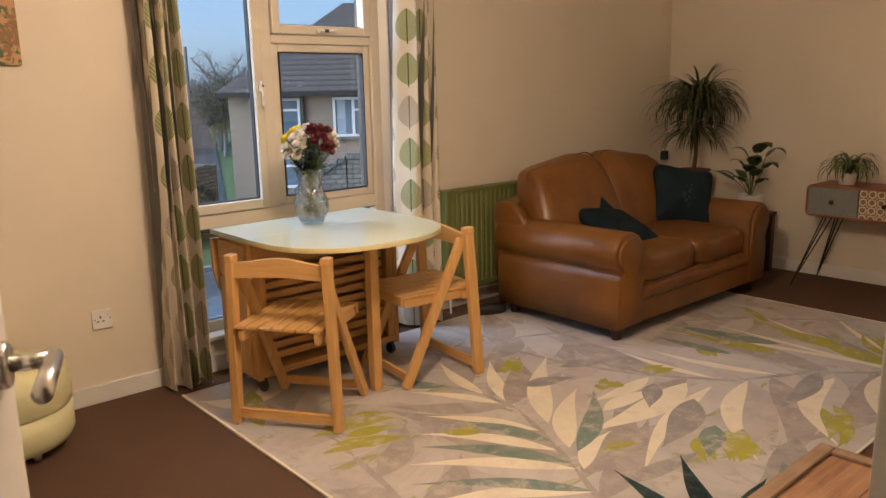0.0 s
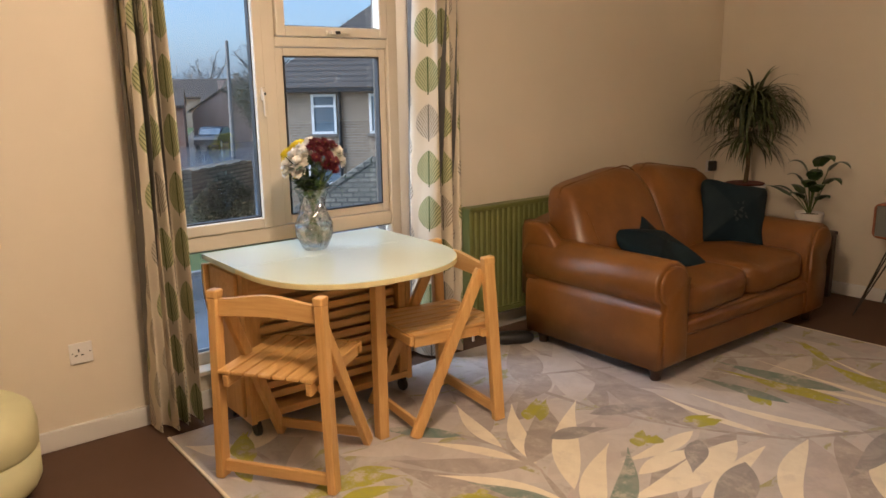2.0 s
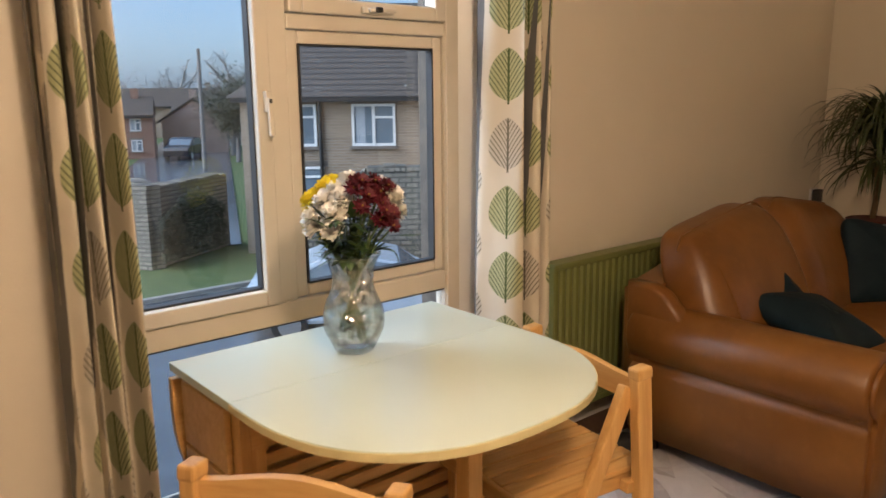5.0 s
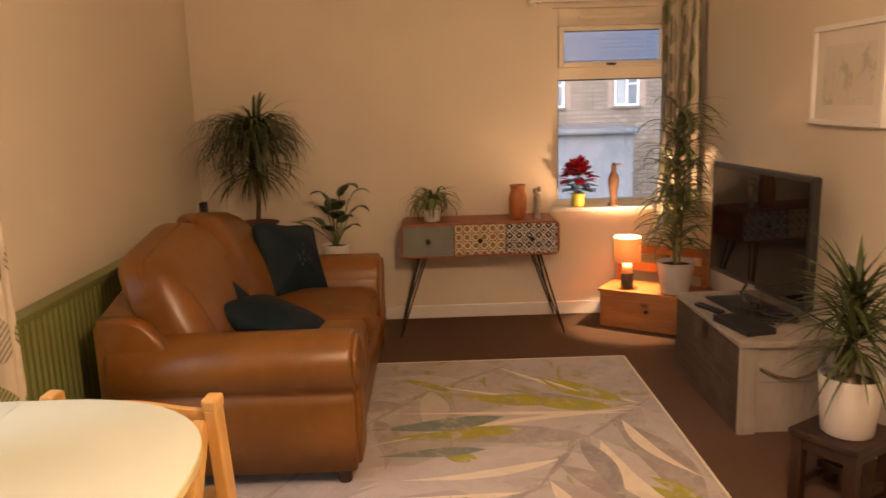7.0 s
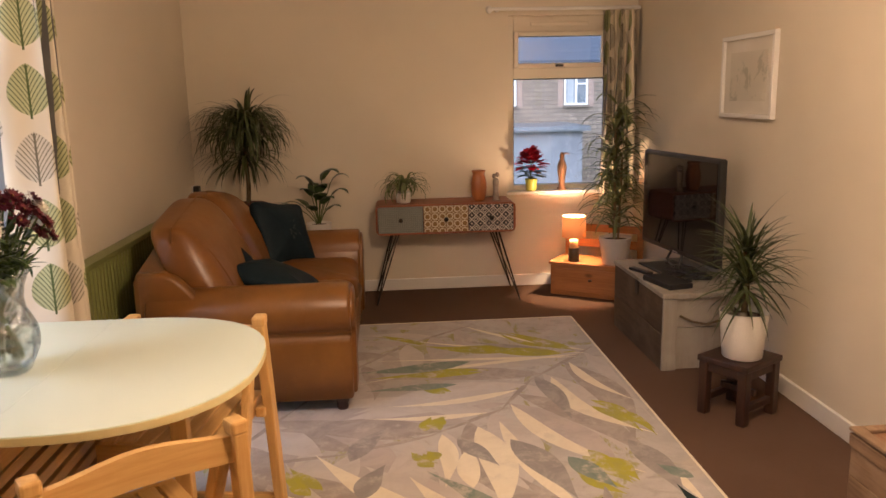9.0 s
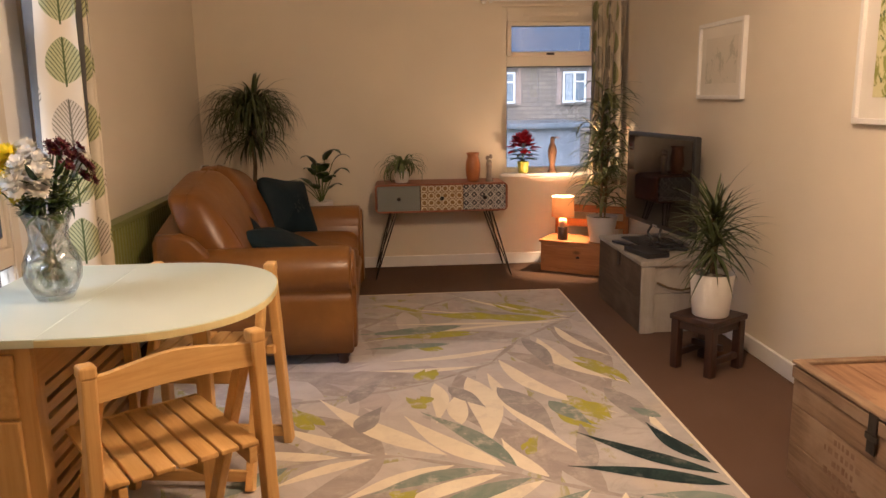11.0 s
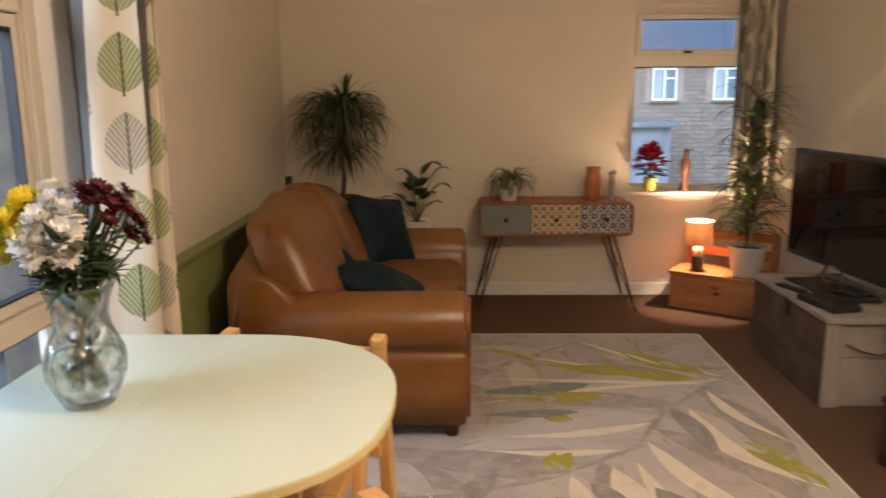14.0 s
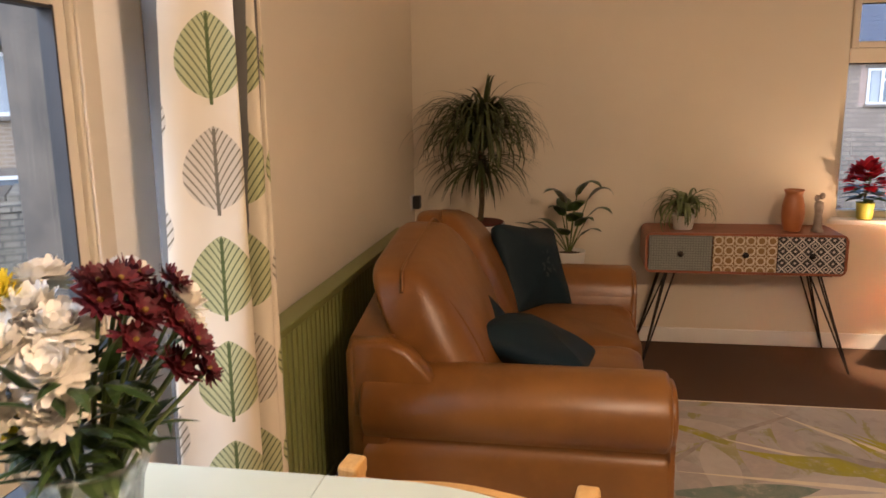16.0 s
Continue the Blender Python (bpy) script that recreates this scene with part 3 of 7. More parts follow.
part("trickle_vent", bx(-0.05, -0.03, 1.32, 1.74, 1.90, 1.925, 0.004), M_FRAME, win, "white trickle vent")
part("handle", bx(-0.06, -0.046, 1.50, 1.56, 1.612, 1.628, 0.003), M_BLACK, win)
part("window_sill", bx(-0.13, -0.031, 1.115, 1.93, 0.690, 0.716, 0.006), M_TRIM, win, "white painted sill board")

# door that stands open into the room
door = thing("door_1", (0.035, YS + 0.01, 0), DOOR_ANGLE, "white painted door standing open with a steel lever", "door", kind="structure")
d = bx(0, 0.80, -0.02, 0.02, 0.012, 2.02, 0.003)
part("door_leaf", d, M_TRIM, door)
hd = lathe([(0, 0), (0.027, 0), (0.027, 0.009), (0.024, 0.012), (0, 0.012)], 24)
bmesh.ops.rotate(hd, verts=hd.verts, cent=(0, 0, 0), matrix=Matrix.Rotation(radians(90), 3, "X"))
bmesh.ops.translate(hd, vec=(0.735, -0.02, 1.065), verts=hd.verts)
tube([(0.735, -0.03, 1.065), (0.735, -0.075, 1.065)], 0.0095, 14, hd)
tube([(0.745, -0.075, 1.065), (0.62, -0.078, 1.065)], 0.0105, 14, hd)
part("handle", hd, M_STEEL, door, "brushed steel lever handle", True)
fr = bx(-0.02, 0.012, YS - 0.125, YS + 0.004, 0, 2.05, 0.002)
bx(0.968, 1.0, YS - 0.125, YS + 0.004, 0, 2.05, 0.002, fr)
bx(0.012, 0.968, YS - 0.125, YS + 0.004, 2.03, 2.05, 0.002, fr)
solid("trim", fr, M_TRIM, "white painted door lining", "door frame", "structure")


# ---- curtains ----
def curtain(x0, x1, z0, z1, folds, depth, name, label, m, seed, flare=0.0, start=0.0):
    th = thing(name, (0, 0, 0), 0, label, "curtain", "leaf print curtains")
    th.matrix_world = m
    rnd = random.Random(seed)
    ph = [rnd.uniform(-0.5, 0.5) for _ in range(folds + 2)]

    def at(s, z):
        k = (z1 - z) / (z1 - z0)
        x = x0 + (x1 - x0) * s
        x = (x0 + x1) / 2 + (x - (x0 + x1) / 2) * (1 + flare * k)
        i = min(int(s * folds), folds - 1)
        a = 2 * math.pi * s * folds + ph[i] * 0.5 + 0.35 * k * math.sin(5 * s + seed)
        return Vector((x + 0.012 * math.sin(a * 0.5 + 3 * k), depth * (0.5 + 0.35 * math.sin(a * 0.37 + seed)) * math.sin(a) + 0.008 * math.sin(6 * k + 9 * s), z))

    nx, nz = folds * 14, 30
    for which, mat, off in (("cloth", M_CURTAIN, 0.0), ("lining", M_LINING, 0.006)):
        bm = bmesh.new()
        uvl = bm.loops.layers.uv.new("UVMap")
        grid, us = [], []
        for j in range(nz + 1):
            z = z0 + (z1 - z0) * j / nz
            grid.append([bm.verts.new(at(i / nx, z) + Vector((0, off, 0))) for i in range(nx + 1)])
        u = start
        us = [u]
        for i in range(nx):
            u += (at((i + 1) / nx, (z0 + z1) / 2) - at(i / nx, (z0 + z1) / 2)).length
            us.append(u)
        for j in range(nz):
            for i in range(nx):
                f = bm.faces.new((grid[j][i], grid[j][i + 1], grid[j + 1][i + 1], grid[j + 1][i]))
                f.smooth = True
                for lp, (ii, jj) in zip(f.loops, ((i, j), (i + 1, j), (i + 1, j + 1), (i, j + 1))):
                    lp[uvl].uv = (us[ii], z0 + (z1 - z0) * jj / nz)
        me = bpy.data.meshes.new(which)
        bm.to_mesh(me)
        bm.free()
        me.materials.append(mat)
        ob = new(which, me)
        ob.parent = th
    return th


def draped(plan, z0, z1, label, start, seed):
    """A curtain hung in loose folds along a plan of (x, y) points."""
    th = thing("curtain", (0, 0, 0), 0, label, "curtain", "leaf print curtains")
    pts = [Vector(p) for p in plan]
    pts = [pts[0] * 2 - pts[1]] + pts + [pts[-1] * 2 - pts[-2]]
    line = []
    for a, b, c, d in zip(pts, pts[1:], pts[2:], pts[3:]):
        for i in range(9):
            t = i / 9
            line.append(0.5 * (2 * b + (c - a) * t + (2 * a - 5 * b + 4 * c - d) * t * t + (3 * b - a - 3 * c + d) * t ** 3))
    line.append(pts[-2])
    nz = 26
    for which, mat, off in (("cloth", M_CURTAIN, 0.0), ("lining", M_LINING, 0.006)):
        bm = bmesh.new()
        uvl = bm.loops.layers.uv.new("UVMap")
        us = [start]
        for a, b in zip(line, line[1:]):
            us.append(us[-1] + (b - a).length)
        mid = line[len(line) // 2]
        grid = []
        for j in range(nz + 1):
            z = z0 + (z1 - z0) * j / nz
            k = 1 - j / nz
            row = []
            for i, p in enumerate(line):
                q = mid + (p - mid) * (0.94 + 0.10 * k)
                w = 0.006 * math.sin(7 * k + 0.35 * i + seed)
                row.append(bm.verts.new((q.x + w, q.y + off + 0.5 * w, z)))
            grid.append(row)
        for j in range(nz):
            for i in range(len(line) - 1):
                f = bm.faces.new((grid[j][i], grid[j][i + 1], grid[j + 1][i + 1], grid[j + 1][i]))
                f.smooth = True
                for lp, (ii, jj) in zip(f.loops, ((i, j), (i + 1, j), (i + 1, j + 1), (i, j + 1))):
                    lp[uvl].uv = (us[ii], z0 + (z1 - z0) * jj / nz)
        me = bpy.data.meshes.new(which)
        bm.to_mesh(me)
        bm.free()
        me.materials.append(mat)
        ob = new(which, me)
        ob.parent = th
    return th


curtain(1.395, 1.555, 0.02, 2.22, 6, 0.085, "curtain", "cream floor-length curtain printed with green leaves beside tall window", pose(0, 4.055, 0), 1, 0.10, 0.03)
draped([(2.785, 4.125), (2.775, 4.105), (2.795, 4.035), (2.838, 3.968), (2.852, 3.975), (2.862, 4.085), (2.880, 4.09), (2.892, 3.960), (2.912, 3.945), (2.935, 4.03), (2.952, 4.035), (2.968, 3.96), (2.985, 3.97), (2.995, 4.06)],
       0.02, 2.22, "cream floor-length curtain printed with green leaves beside radiator", -0.05, 4)
curtain(-1.245, -0.995, 0.62, 1.99, 7, 0.065, "curtain", "gathered leaf print curtain at the small window", pose(XE - 0.085, 0, 0, 0, 0, -90), 7, 0.0, 0.3)
rail = thing("curtain_rail", (0, 4.03, 2.26), 0, "white curtain pole over the tall window", "curtain rail")
part("pole", tube([(1.15, 0, 0), (3.25, 0, 0)], 0.014, 12), M_TRIM, rail)
for bx_ in (1.22, 3.18):
    part("bracket", beam((bx_, 0, 0), (bx_, YN - 4.03, 0), 0.02, 0.03), M_TRIM, rail)
rail = thing("curtain_rail", (XE - 0.085, 0, 2.005), 0, "cream curtain pole over the small window", "curtain rail")
part("pole", tube([(0, 0.985, 0), (0, 2.04, 0)], 0.013, 12), M_TRIM, rail)
part("finial", lathe([(0, -0.03), (0.012, -0.028), (0.024, -0.01), (0.024, 0.008), (0.010, 0.022), (0, 0.024)], 16, (0, 2.06, 0)), M_TRIM, rail, "", True)
for by_ in (1.03, 2.0):
    part("bracket", beam((0, by_, 0), (0.085, by_, 0), 0.02, 0.03), M_TRIM, rail)

# ---- radiator ----
rad = thing("radiator", (3.12, 4.06, 0.14), 0, "olive green painted panel radiator behind the sofa", "radiator")
prof = []
L, n = 1.78, 44
for i in range(n + 1):
    x = L * i / n
    for dx, dy in ((0.0, 0.0), (0.010, -0.006), (0.026, -0.006), (0.036, 0.0)):
        if x + dx <= L:
            prof.append((x + dx, dy))
bm = bmesh.new()
lo = [bm.verts.new((x, y, 0.03)) for x, y in prof]
hi = [bm.verts.new((x, y, 0.60)) for x, y in prof]
for i in range(len(prof) - 1):
    bm.faces.new((lo[i], lo[i + 1], hi[i + 1], hi[i]))
part("panel", bm, M_RADIATOR, rad)
bm = bx(0, L, -0.012, 0.06, 0.60, 0.625, 0.004)
bx(0, L, -0.012, 0.01, 0.0, 0.03, 0.004, bm)
bx(-0.006, 0.0, -0.01, 0.06, 0, 0.62, 0.002, bm)
bx(L, L + 0.006, -0.01, 0.06, 0, 0.62, 0.002, bm)
bx(0, L, 0.04, 0.06, 0.02, 0.6, 0, bm)
part("casing", bm, M_RADIATOR, rad)
part("bracket", bx(0.3, 0.34, 0.06, 0.125, 0.1, 0.5), M_RADIATOR, rad)
part("bracket", bx(1.4, 1.44, 0.06, 0.125, 0.1, 0.5), M_RADIATOR, rad)
part("pipe", tube([(0.04, 0.02, 0.02), (0.04, 0.02, -0.14)], 0.008, 10), M_TRIM, rad)
solid("heating_pipe", tube([(3.16, 4.12, 0.105), (3.7, 4.12, 0.105), (5.5, 4.12, 0.105)], 0.009, 10), M_TRIM, "white painted heating pipe along the skirting", "pipe")


# ---- rug ----
rug = thing("rug", (0, 0, 0), 0, "grey and cream rug with lime and teal palm leaves", "rug")
RX0, RX1, RY0, RY1 = 1.41, 4.74, 1.665, 3.975
bm = bx(RX0, RX1, RY0, RY1, 0.0005, 0.010, 0.003)
part("woven_base", bm, M_RUG, rug)
part("bound_edge", bx(RX0 - 0.008, RX0 + 0.004, RY0, RY1, 0.0005, 0.0115, 0.002,
        bx(RX0, RX1, RY0 - 0.008, RY0 + 0.004, 0.0005, 0.0115, 0.002,
           bx(RX1 - 0.004, RX1 + 0.008, RY0, RY1, 0.0005, 0.0115, 0.002))), M_RUGCREAM, rug, "cream bound edge")
RUGMAT = {"cream": M_RUGCREAM, "lime": M_RUGLIME, "teal": M_RUGTEAL, "dark": M_RUGDARK, "grey": M_RUGGREY, "pale": M_RUGPALE, "mist": M_RUGMIST, "slate": M_RUGSLATE}
RUGLAB = {"cream": "cream leaf motif", "lime": "lime green leaf motif", "teal": "dusty teal leaf motif", "dark": "dark teal leaf motif", "grey": "taupe leaf motif", "pale": "pale grey leaf motif", "mist": "mauve grey leaf motif", "slate": "slate grey leaf motif"}
level = {"mist": 0.01005, "pale": 0.01015, "grey": 0.01025, "slate": 0.01075, "cream": 0.01045, "lime": 0.01085, "teal": 0.01125, "dark": 0.01165}


def print_leaf(c, p, q, w, bend=0.0):
    def held(v):
        return Vector((min(max(v[0], RX0 + 0.02), RX1 - 0.02), min(max(v[1], RY0 + 0.02), RY1 - 0.02)))

    p, q = held(p), held(q)
    if (q - p).length < 0.06:
        return
    bm = bmesh.new()
    if c == "lime":
        d = q - p
        for k in range(5):
            off = Vector((random.uniform(-0.4, 0.4), random.uniform(-0.4, 0.4))) * w
            a, b = p + d * random.uniform(0, 0.45) + off, p + d * random.uniform(0.6, 1.05) + off
            flat_leaf(bm, a, b, w * random.uniform(0.35, 0.8), level[c] + 0.00005 * k, bend + random.uniform(-0.1, 0.1))
    else:
        flat_leaf(bm, p, q, w, level[c] + random.uniform(0, 0.0003), bend)
    for v in bm.verts:
        v.co.x, v.co.y = held(v.co)
    part("leaf_motif", bm, RUGMAT[c], rug, RUGLAB[c])


def frond(stem, n, left, right, width, tones, seed, stem_tone="grey", stem_w=0.028):
    """Broad leaflets along both sides of a stem of points; left and right are (angle, length at root, length at tip)."""
    rnd = random.Random(seed)
    pts = [Vector(p) for p in stem]
    for i in range(n):
        t = (i + 0.4) / n * (len(pts) - 1)
        k = min(int(t), len(pts) - 2)
        p = pts[k].lerp(pts[k + 1], t - k)
        d = (pts[k + 1] - pts[k]).normalized()
        for s, (angle, l0, l1) in ((1, left), (-1, right)):
            a = s * angle * rnd.uniform(0.9, 1.1)
            v = Vector((d.x * math.cos(a) - d.y * math.sin(a), d.x * math.sin(a) + d.y * math.cos(a)))
            ln = (l0 + (l1 - l0) * i / n) * rnd.uniform(0.85, 1.12)
            if ln > 0.1:
                print_leaf(tones[(i * 2 + (s > 0) * 3 + rnd.randint(0, 1)) % len(tones)], p, p + v * ln, width * rnd.uniform(0.8, 1.25), s * rnd.uniform(0.03, 0.10))
    for a, b in zip(pts, pts[1:]):
        print_leaf(stem_tone, a - (b - a) * 0.1, a + (b - a) * 1.12, stem_w)


random.seed(12)
# taupe and grey under-leaves
frond([(4.10, 1.70), (3.66, 2.14), (3.33, 2.33), (3.09, 2.68), (2.96, 3.05), (2.90, 3.5)], 15, (0.95, 0.95, 0.55), (0.75, 0.9, 0.8), 0.17, ["grey", "pale", "mist", "pale", "grey", "mist"], 2)
frond([(2.02, 2.05), (2.18, 2.34), (2.27, 2.52), (2.39, 2.80), (2.40, 3.05), (2.28, 3.35), (2.1, 3.7)], 12, (0.85, 0.75, 0.45), (0.75, 0.7, 0.5), 0.15, ["mist", "grey", "pale", "grey"], 6)
frond([(4.62, 2.35), (4.3, 2.75), (3.9, 3.05), (3.4, 3.3), (3.0, 3.5)], 10, (0.8, 0.5, 0.5), (0.8, 0.5, 0.5), 0.12, ["mist", "grey", "pale", "mist", "pale"], 9)
frond([(1.46, 2.2), (1.58, 2.6), (1.66, 3.1), (1.62, 3.8)], 8, (0.8, 0.3, 0.3), (0.7, 0.5, 0.4), 0.12, ["pale", "mist", "cream", "grey"], 11)
# cream leaflets of the palm by the dark corner leaves
for p, q, w, b in (((2.27, 2.42), (2.75, 2.77), 0.10, 0.06), ((2.38, 2.62), (2.97, 3.14), 0.11, 0.05), ((2.41, 2.84), (2.72, 3.30), 0.08, 0.05), ((2.40, 3.02), (2.52, 3.45), 0.07, 0.05),
                   ((2.64, 2.54), (3.02, 2.50), 0.09, 0.05), ((2.30, 2.60), (2.06, 3.02), 0.07, -0.06), ((2.22, 2.44), (1.92, 2.92), 0.075, -0.07), ((2.16, 2.30), (1.74, 2.74), 0.08, -0.06),
                   ((2.08, 2.16), (1.60, 2.50), 0.08, -0.06), ((2.38, 2.90), (2.18, 3.26), 0.06, -0.05), ((2.18, 2.28), (2.50, 2.40), 0.07, 0.08), ((2.05, 2.05), (1.55, 2.20), 0.07, 0.0)):
    print_leaf("cream", p, q, w, b)
# cream leaflets of the large palm
for p, q, w, b in (((3.16, 2.46), (2.42, 2.46), 0.15, 0.06), ((3.20, 2.36), (2.28, 2.10), 0.075, -0.06), ((3.38, 2.28), (2.68, 1.88), 0.09, -0.10), ((3.70, 2.02), (3.00, 1.72), 0.10, -0.14),
                   ((3.10, 2.62), (2.66, 2.64), 0.08, 0.05), ((3.90, 1.88), (3.36, 1.70), 0.06, -0.08), ((4.04, 1.76), (4.42, 2.80), 0.035, 0.03), ((4.02, 1.78), (3.72, 3.00), 0.04, -0.04),
                   ((3.98, 1.82), (4.05, 2.90), 0.035, 0.0), ((4.08, 1.74), (4.66, 2.40), 0.05, 0.05), ((3.55, 2.22), (3.42, 2.85), 0.06, 0.06), ((3.30, 2.40), (3.30, 2.95), 0.05, 0.05), ((2.85, 1.80), (2.40, 1.74), 0.05, 0.0)):
    print_leaf("cream", p, q, w, b)
for p, q, w, b in (((3.02, 2.34), (2.52, 2.18), 0.14, 0.04), ((2.96, 1.86), (2.50, 1.80), 0.12, 0.05), ((3.05, 2.56), (2.80, 2.42), 0.09, 0.0), ((3.72, 2.10), (3.18, 2.04), 0.10, 0.04), ((4.1, 1.95), (4.3, 2.35), 0.07, 0.0),
                   ((2.9, 3.0), (3.2, 2.85), 0.10, 0.05), ((2.6, 2.95), (2.86, 2.86), 0.10, 0.05), ((2.2, 2.12), (2.62, 2.06), 0.08, 0.0)):
    print_leaf("slate", p, q, w, b)
for p, q, w, b in (((4.02, 1.78), (4.24, 2.58), 0.16, 0.04), ((4.02, 1.74), (4.52, 2.22), 0.09, 0.05), ((3.86, 2.20), (3.80, 2.90), 0.10, -0.04), ((3.55, 2.54), (3.66, 2.72), 0.07, 0.0),
                   ((3.40, 1.94), (2.96, 1.72), 0.12, 0.05), ((2.94, 2.10), (2.62, 1.92), 0.14, 0.05), ((2.72, 2.16), (2.50, 1.96), 0.11, 0.0), ((3.12, 2.66), (3.34, 2.60), 0.11, 0.1),
                   ((2.84, 2.66), (2.98, 2.74), 0.09, 0.0), ((2.36, 2.34), (2.50, 2.26), 0.06, 0.0), ((1.62, 3.18), (2.04, 3.06), 0.15, 0.1), ((1.56, 3.06), (1.86, 2.92), 0.12, 0.0),
                   ((2.02, 2.86), (2.16, 2.74), 0.08, 0.0), ((2.66, 3.10), (2.84, 3.24), 0.08, 0.0), ((1.50, 3.40), (1.66, 3.80), 0.14, 0.1), ((4.3, 2.6), (4.5, 2.9), 0.09, 0.0), ((1.98, 2.66), (2.12, 2.52), 0.05, 0.0)):
    print_leaf("lime", p, q, w, b)
for p, q, w, b in (((2.18, 2.34), (1.86, 2.82), 0.085, -0.07), ((2.26, 2.50), (2.12, 2.90), 0.08, -0.05), ((2.08, 2.16), (1.66, 2.62), 0.07, -0.06), ((2.27, 2.38), (2.78, 2.70), 0.09, -0.05),
                   ((2.02, 2.00), (1.52, 2.34), 0.06, 0.0), ((3.98, 2.40), (3.88, 3.00), 0.13, 0.04), ((3.66, 2.50), (3.62, 2.95), 0.08, 0.0), ((2.84, 2.14), (2.58, 2.02), 0.10, 0.0),
                   ((2.34, 3.20), (2.10, 3.50), 0.09, 0.0), ((1.98, 1.70), (2.03, 1.99), 0.07, 0.0), ((2.62, 1.72), (2.74, 1.82), 0.07, 0.0)):
    print_leaf("teal", p, q, w, b)
for p, q, w, b in (((2.14, 1.68), (2.52, 2.10), 0.080, 0.03), ((2.06, 1.68), (2.25, 2.20), 0.085, -0.03), ((2.22, 1.68), (2.58, 1.80), 0.075, 0.06)):
    print_leaf("dark", p, q, w, b)

# ---- sofa ----
SX0, SX1, SY0, SY1 = 3.33, 5.02, 2.985, 3.93
sofa = thing("sofa", (0, 0, 0), 0, "two-seat brown leather sofa with rolled arms and camel back", "sofa")


def arm_outline(x_in, x_out, inset=0.0):
    """Section of a rolled arm: an upright panel under a scroll that overhangs the outside."""
    s = 1 if x_out > x_in else -1
    c, r = (x_in + s * 0.135, 0.485), 0.118 - inset
    x_in, x_out = x_in + s * inset, x_out - s * inset
    pts = [(x_in, 0.08 + inset), (x_in, 0.485)]
    for k in range(0, 15):
        a = math.pi * (1.0 - k * 1.34 / 14)
        pts.append((c[0] + s * r * 1.12 * math.cos(a), c[1] + r * math.sin(a)))
    pts += [(x_out - s * 0.004, 0.372), (x_out, 0.34), (x_out + s * 0.002, 0.24), (x_out, 0.08 + inset)]
    return pts


for xi, xo in ((SX0 + 0.27, SX0 + 0.045), (SX1 - 0.27, SX1 - 0.045)):
    arm = part("arm", prism(arm_outline(xi, xo), SY0 + 0.012, SY1 - 0.05, bevel=0.016), M_LEATHER, sofa, "", True)
    s = 1 if xo > xi else -1
    face = prism(arm_outline(xi, xo, 0.022), SY0 - 0.004, SY0 + 0.03, bevel=0.010)
    part("scroll_front", face, M_LEATHER, arm, "", True)
part("base", bx(SX0 + 0.05, SX1 - 0.05, SY0 + 0.03, SY1 - 0.04, 0.08, 0.30, 0.02, seg=3), M_LEATHER, sofa)
part("front_rail", bx(SX0 + 0.24, SX1 - 0.24, SY0 + 0.008, SY0 + 0.10, 0.205, 0.285, 0.028, seg=4), M_LEATHER, sofa, "", True)
part("skirt", bx(SX0 + 0.24, SX1 - 0.24, SY0 + 0.02, SY0 + 0.06, 0.08, 0.215, 0.012), M_LEATHER, sofa)
mid = (SX0 + SX1) / 2
for x0, x1 in ((SX0 + 0.262, mid - 0.002), (mid + 0.002, SX1 - 0.262)):
    hw = (x1 - x0) / 2

    def seat_shape(p, hw=hw):
        e = max(abs(p.x) / hw, abs(p.y) / 0.36)
        p.z += 0.010 * math.sin(26 * p.x + 1.5) * max(0.0, -p.y - 0.2) / 0.17 * (p.z > -0.02)
        p.z += 0.032 * (1 - e * e) * (p.z > 0)
        p.z += 0.006 * math.sin(9 * p.x + 4 * p.y) * (p.z > 0)
        p.y += 0.012 * math.sin(14 * p.x) * (p.y < -0.3)
        return p

    bm = pillow(hw, 0.37, 0.085, 0.38, 0.28, 40, 16, seat_shape)
    bmesh.ops.translate(bm, vec=((x0 + x1) / 2, SY0 + 0.385, 0.365), verts=bm.verts)
    part("seat_cushion", bm, M_LEATHER, sofa, "", True)
# outer back: a low camel-backed frame whose ends show as wings beside the cushions
n_ = 24
top = []
for i in range(n_ + 1):
    t = -1 + 2 * i / n_
    top.append((mid + t * (SX1 - SX0 - 0.10) / 2, 0.665 + 0.125 * math.cos(t * math.pi / 2) ** 1.3))
out = [(SX0 + 0.05, 0.28), (SX1 - 0.05, 0.28)] + top[::-1]
part("back_frame", prism(out, SY1 - 0.13, SY1, bevel=0.025), M_LEATHER, sofa, "", True)
for s in (-1, 1):
    xa, xb = sorted((mid + s * ((SX1 - SX0) / 2 - 0.045), mid + s * ((SX1 - SX0) / 2 - 0.125)))
    wing = [(SY1 - 0.02, 0.45), (SY1 - 0.02, 0.69), (SY1 - 0.13, 0.69), (SY1 - 0.19, 0.665), (SY1 - 0.265, 0.585), (SY1 - 0.275, 0.45)]
    part("wing", prism(wing, xa, xb, axis="x", bevel=0.02), M_LEATHER, sofa, "", True)
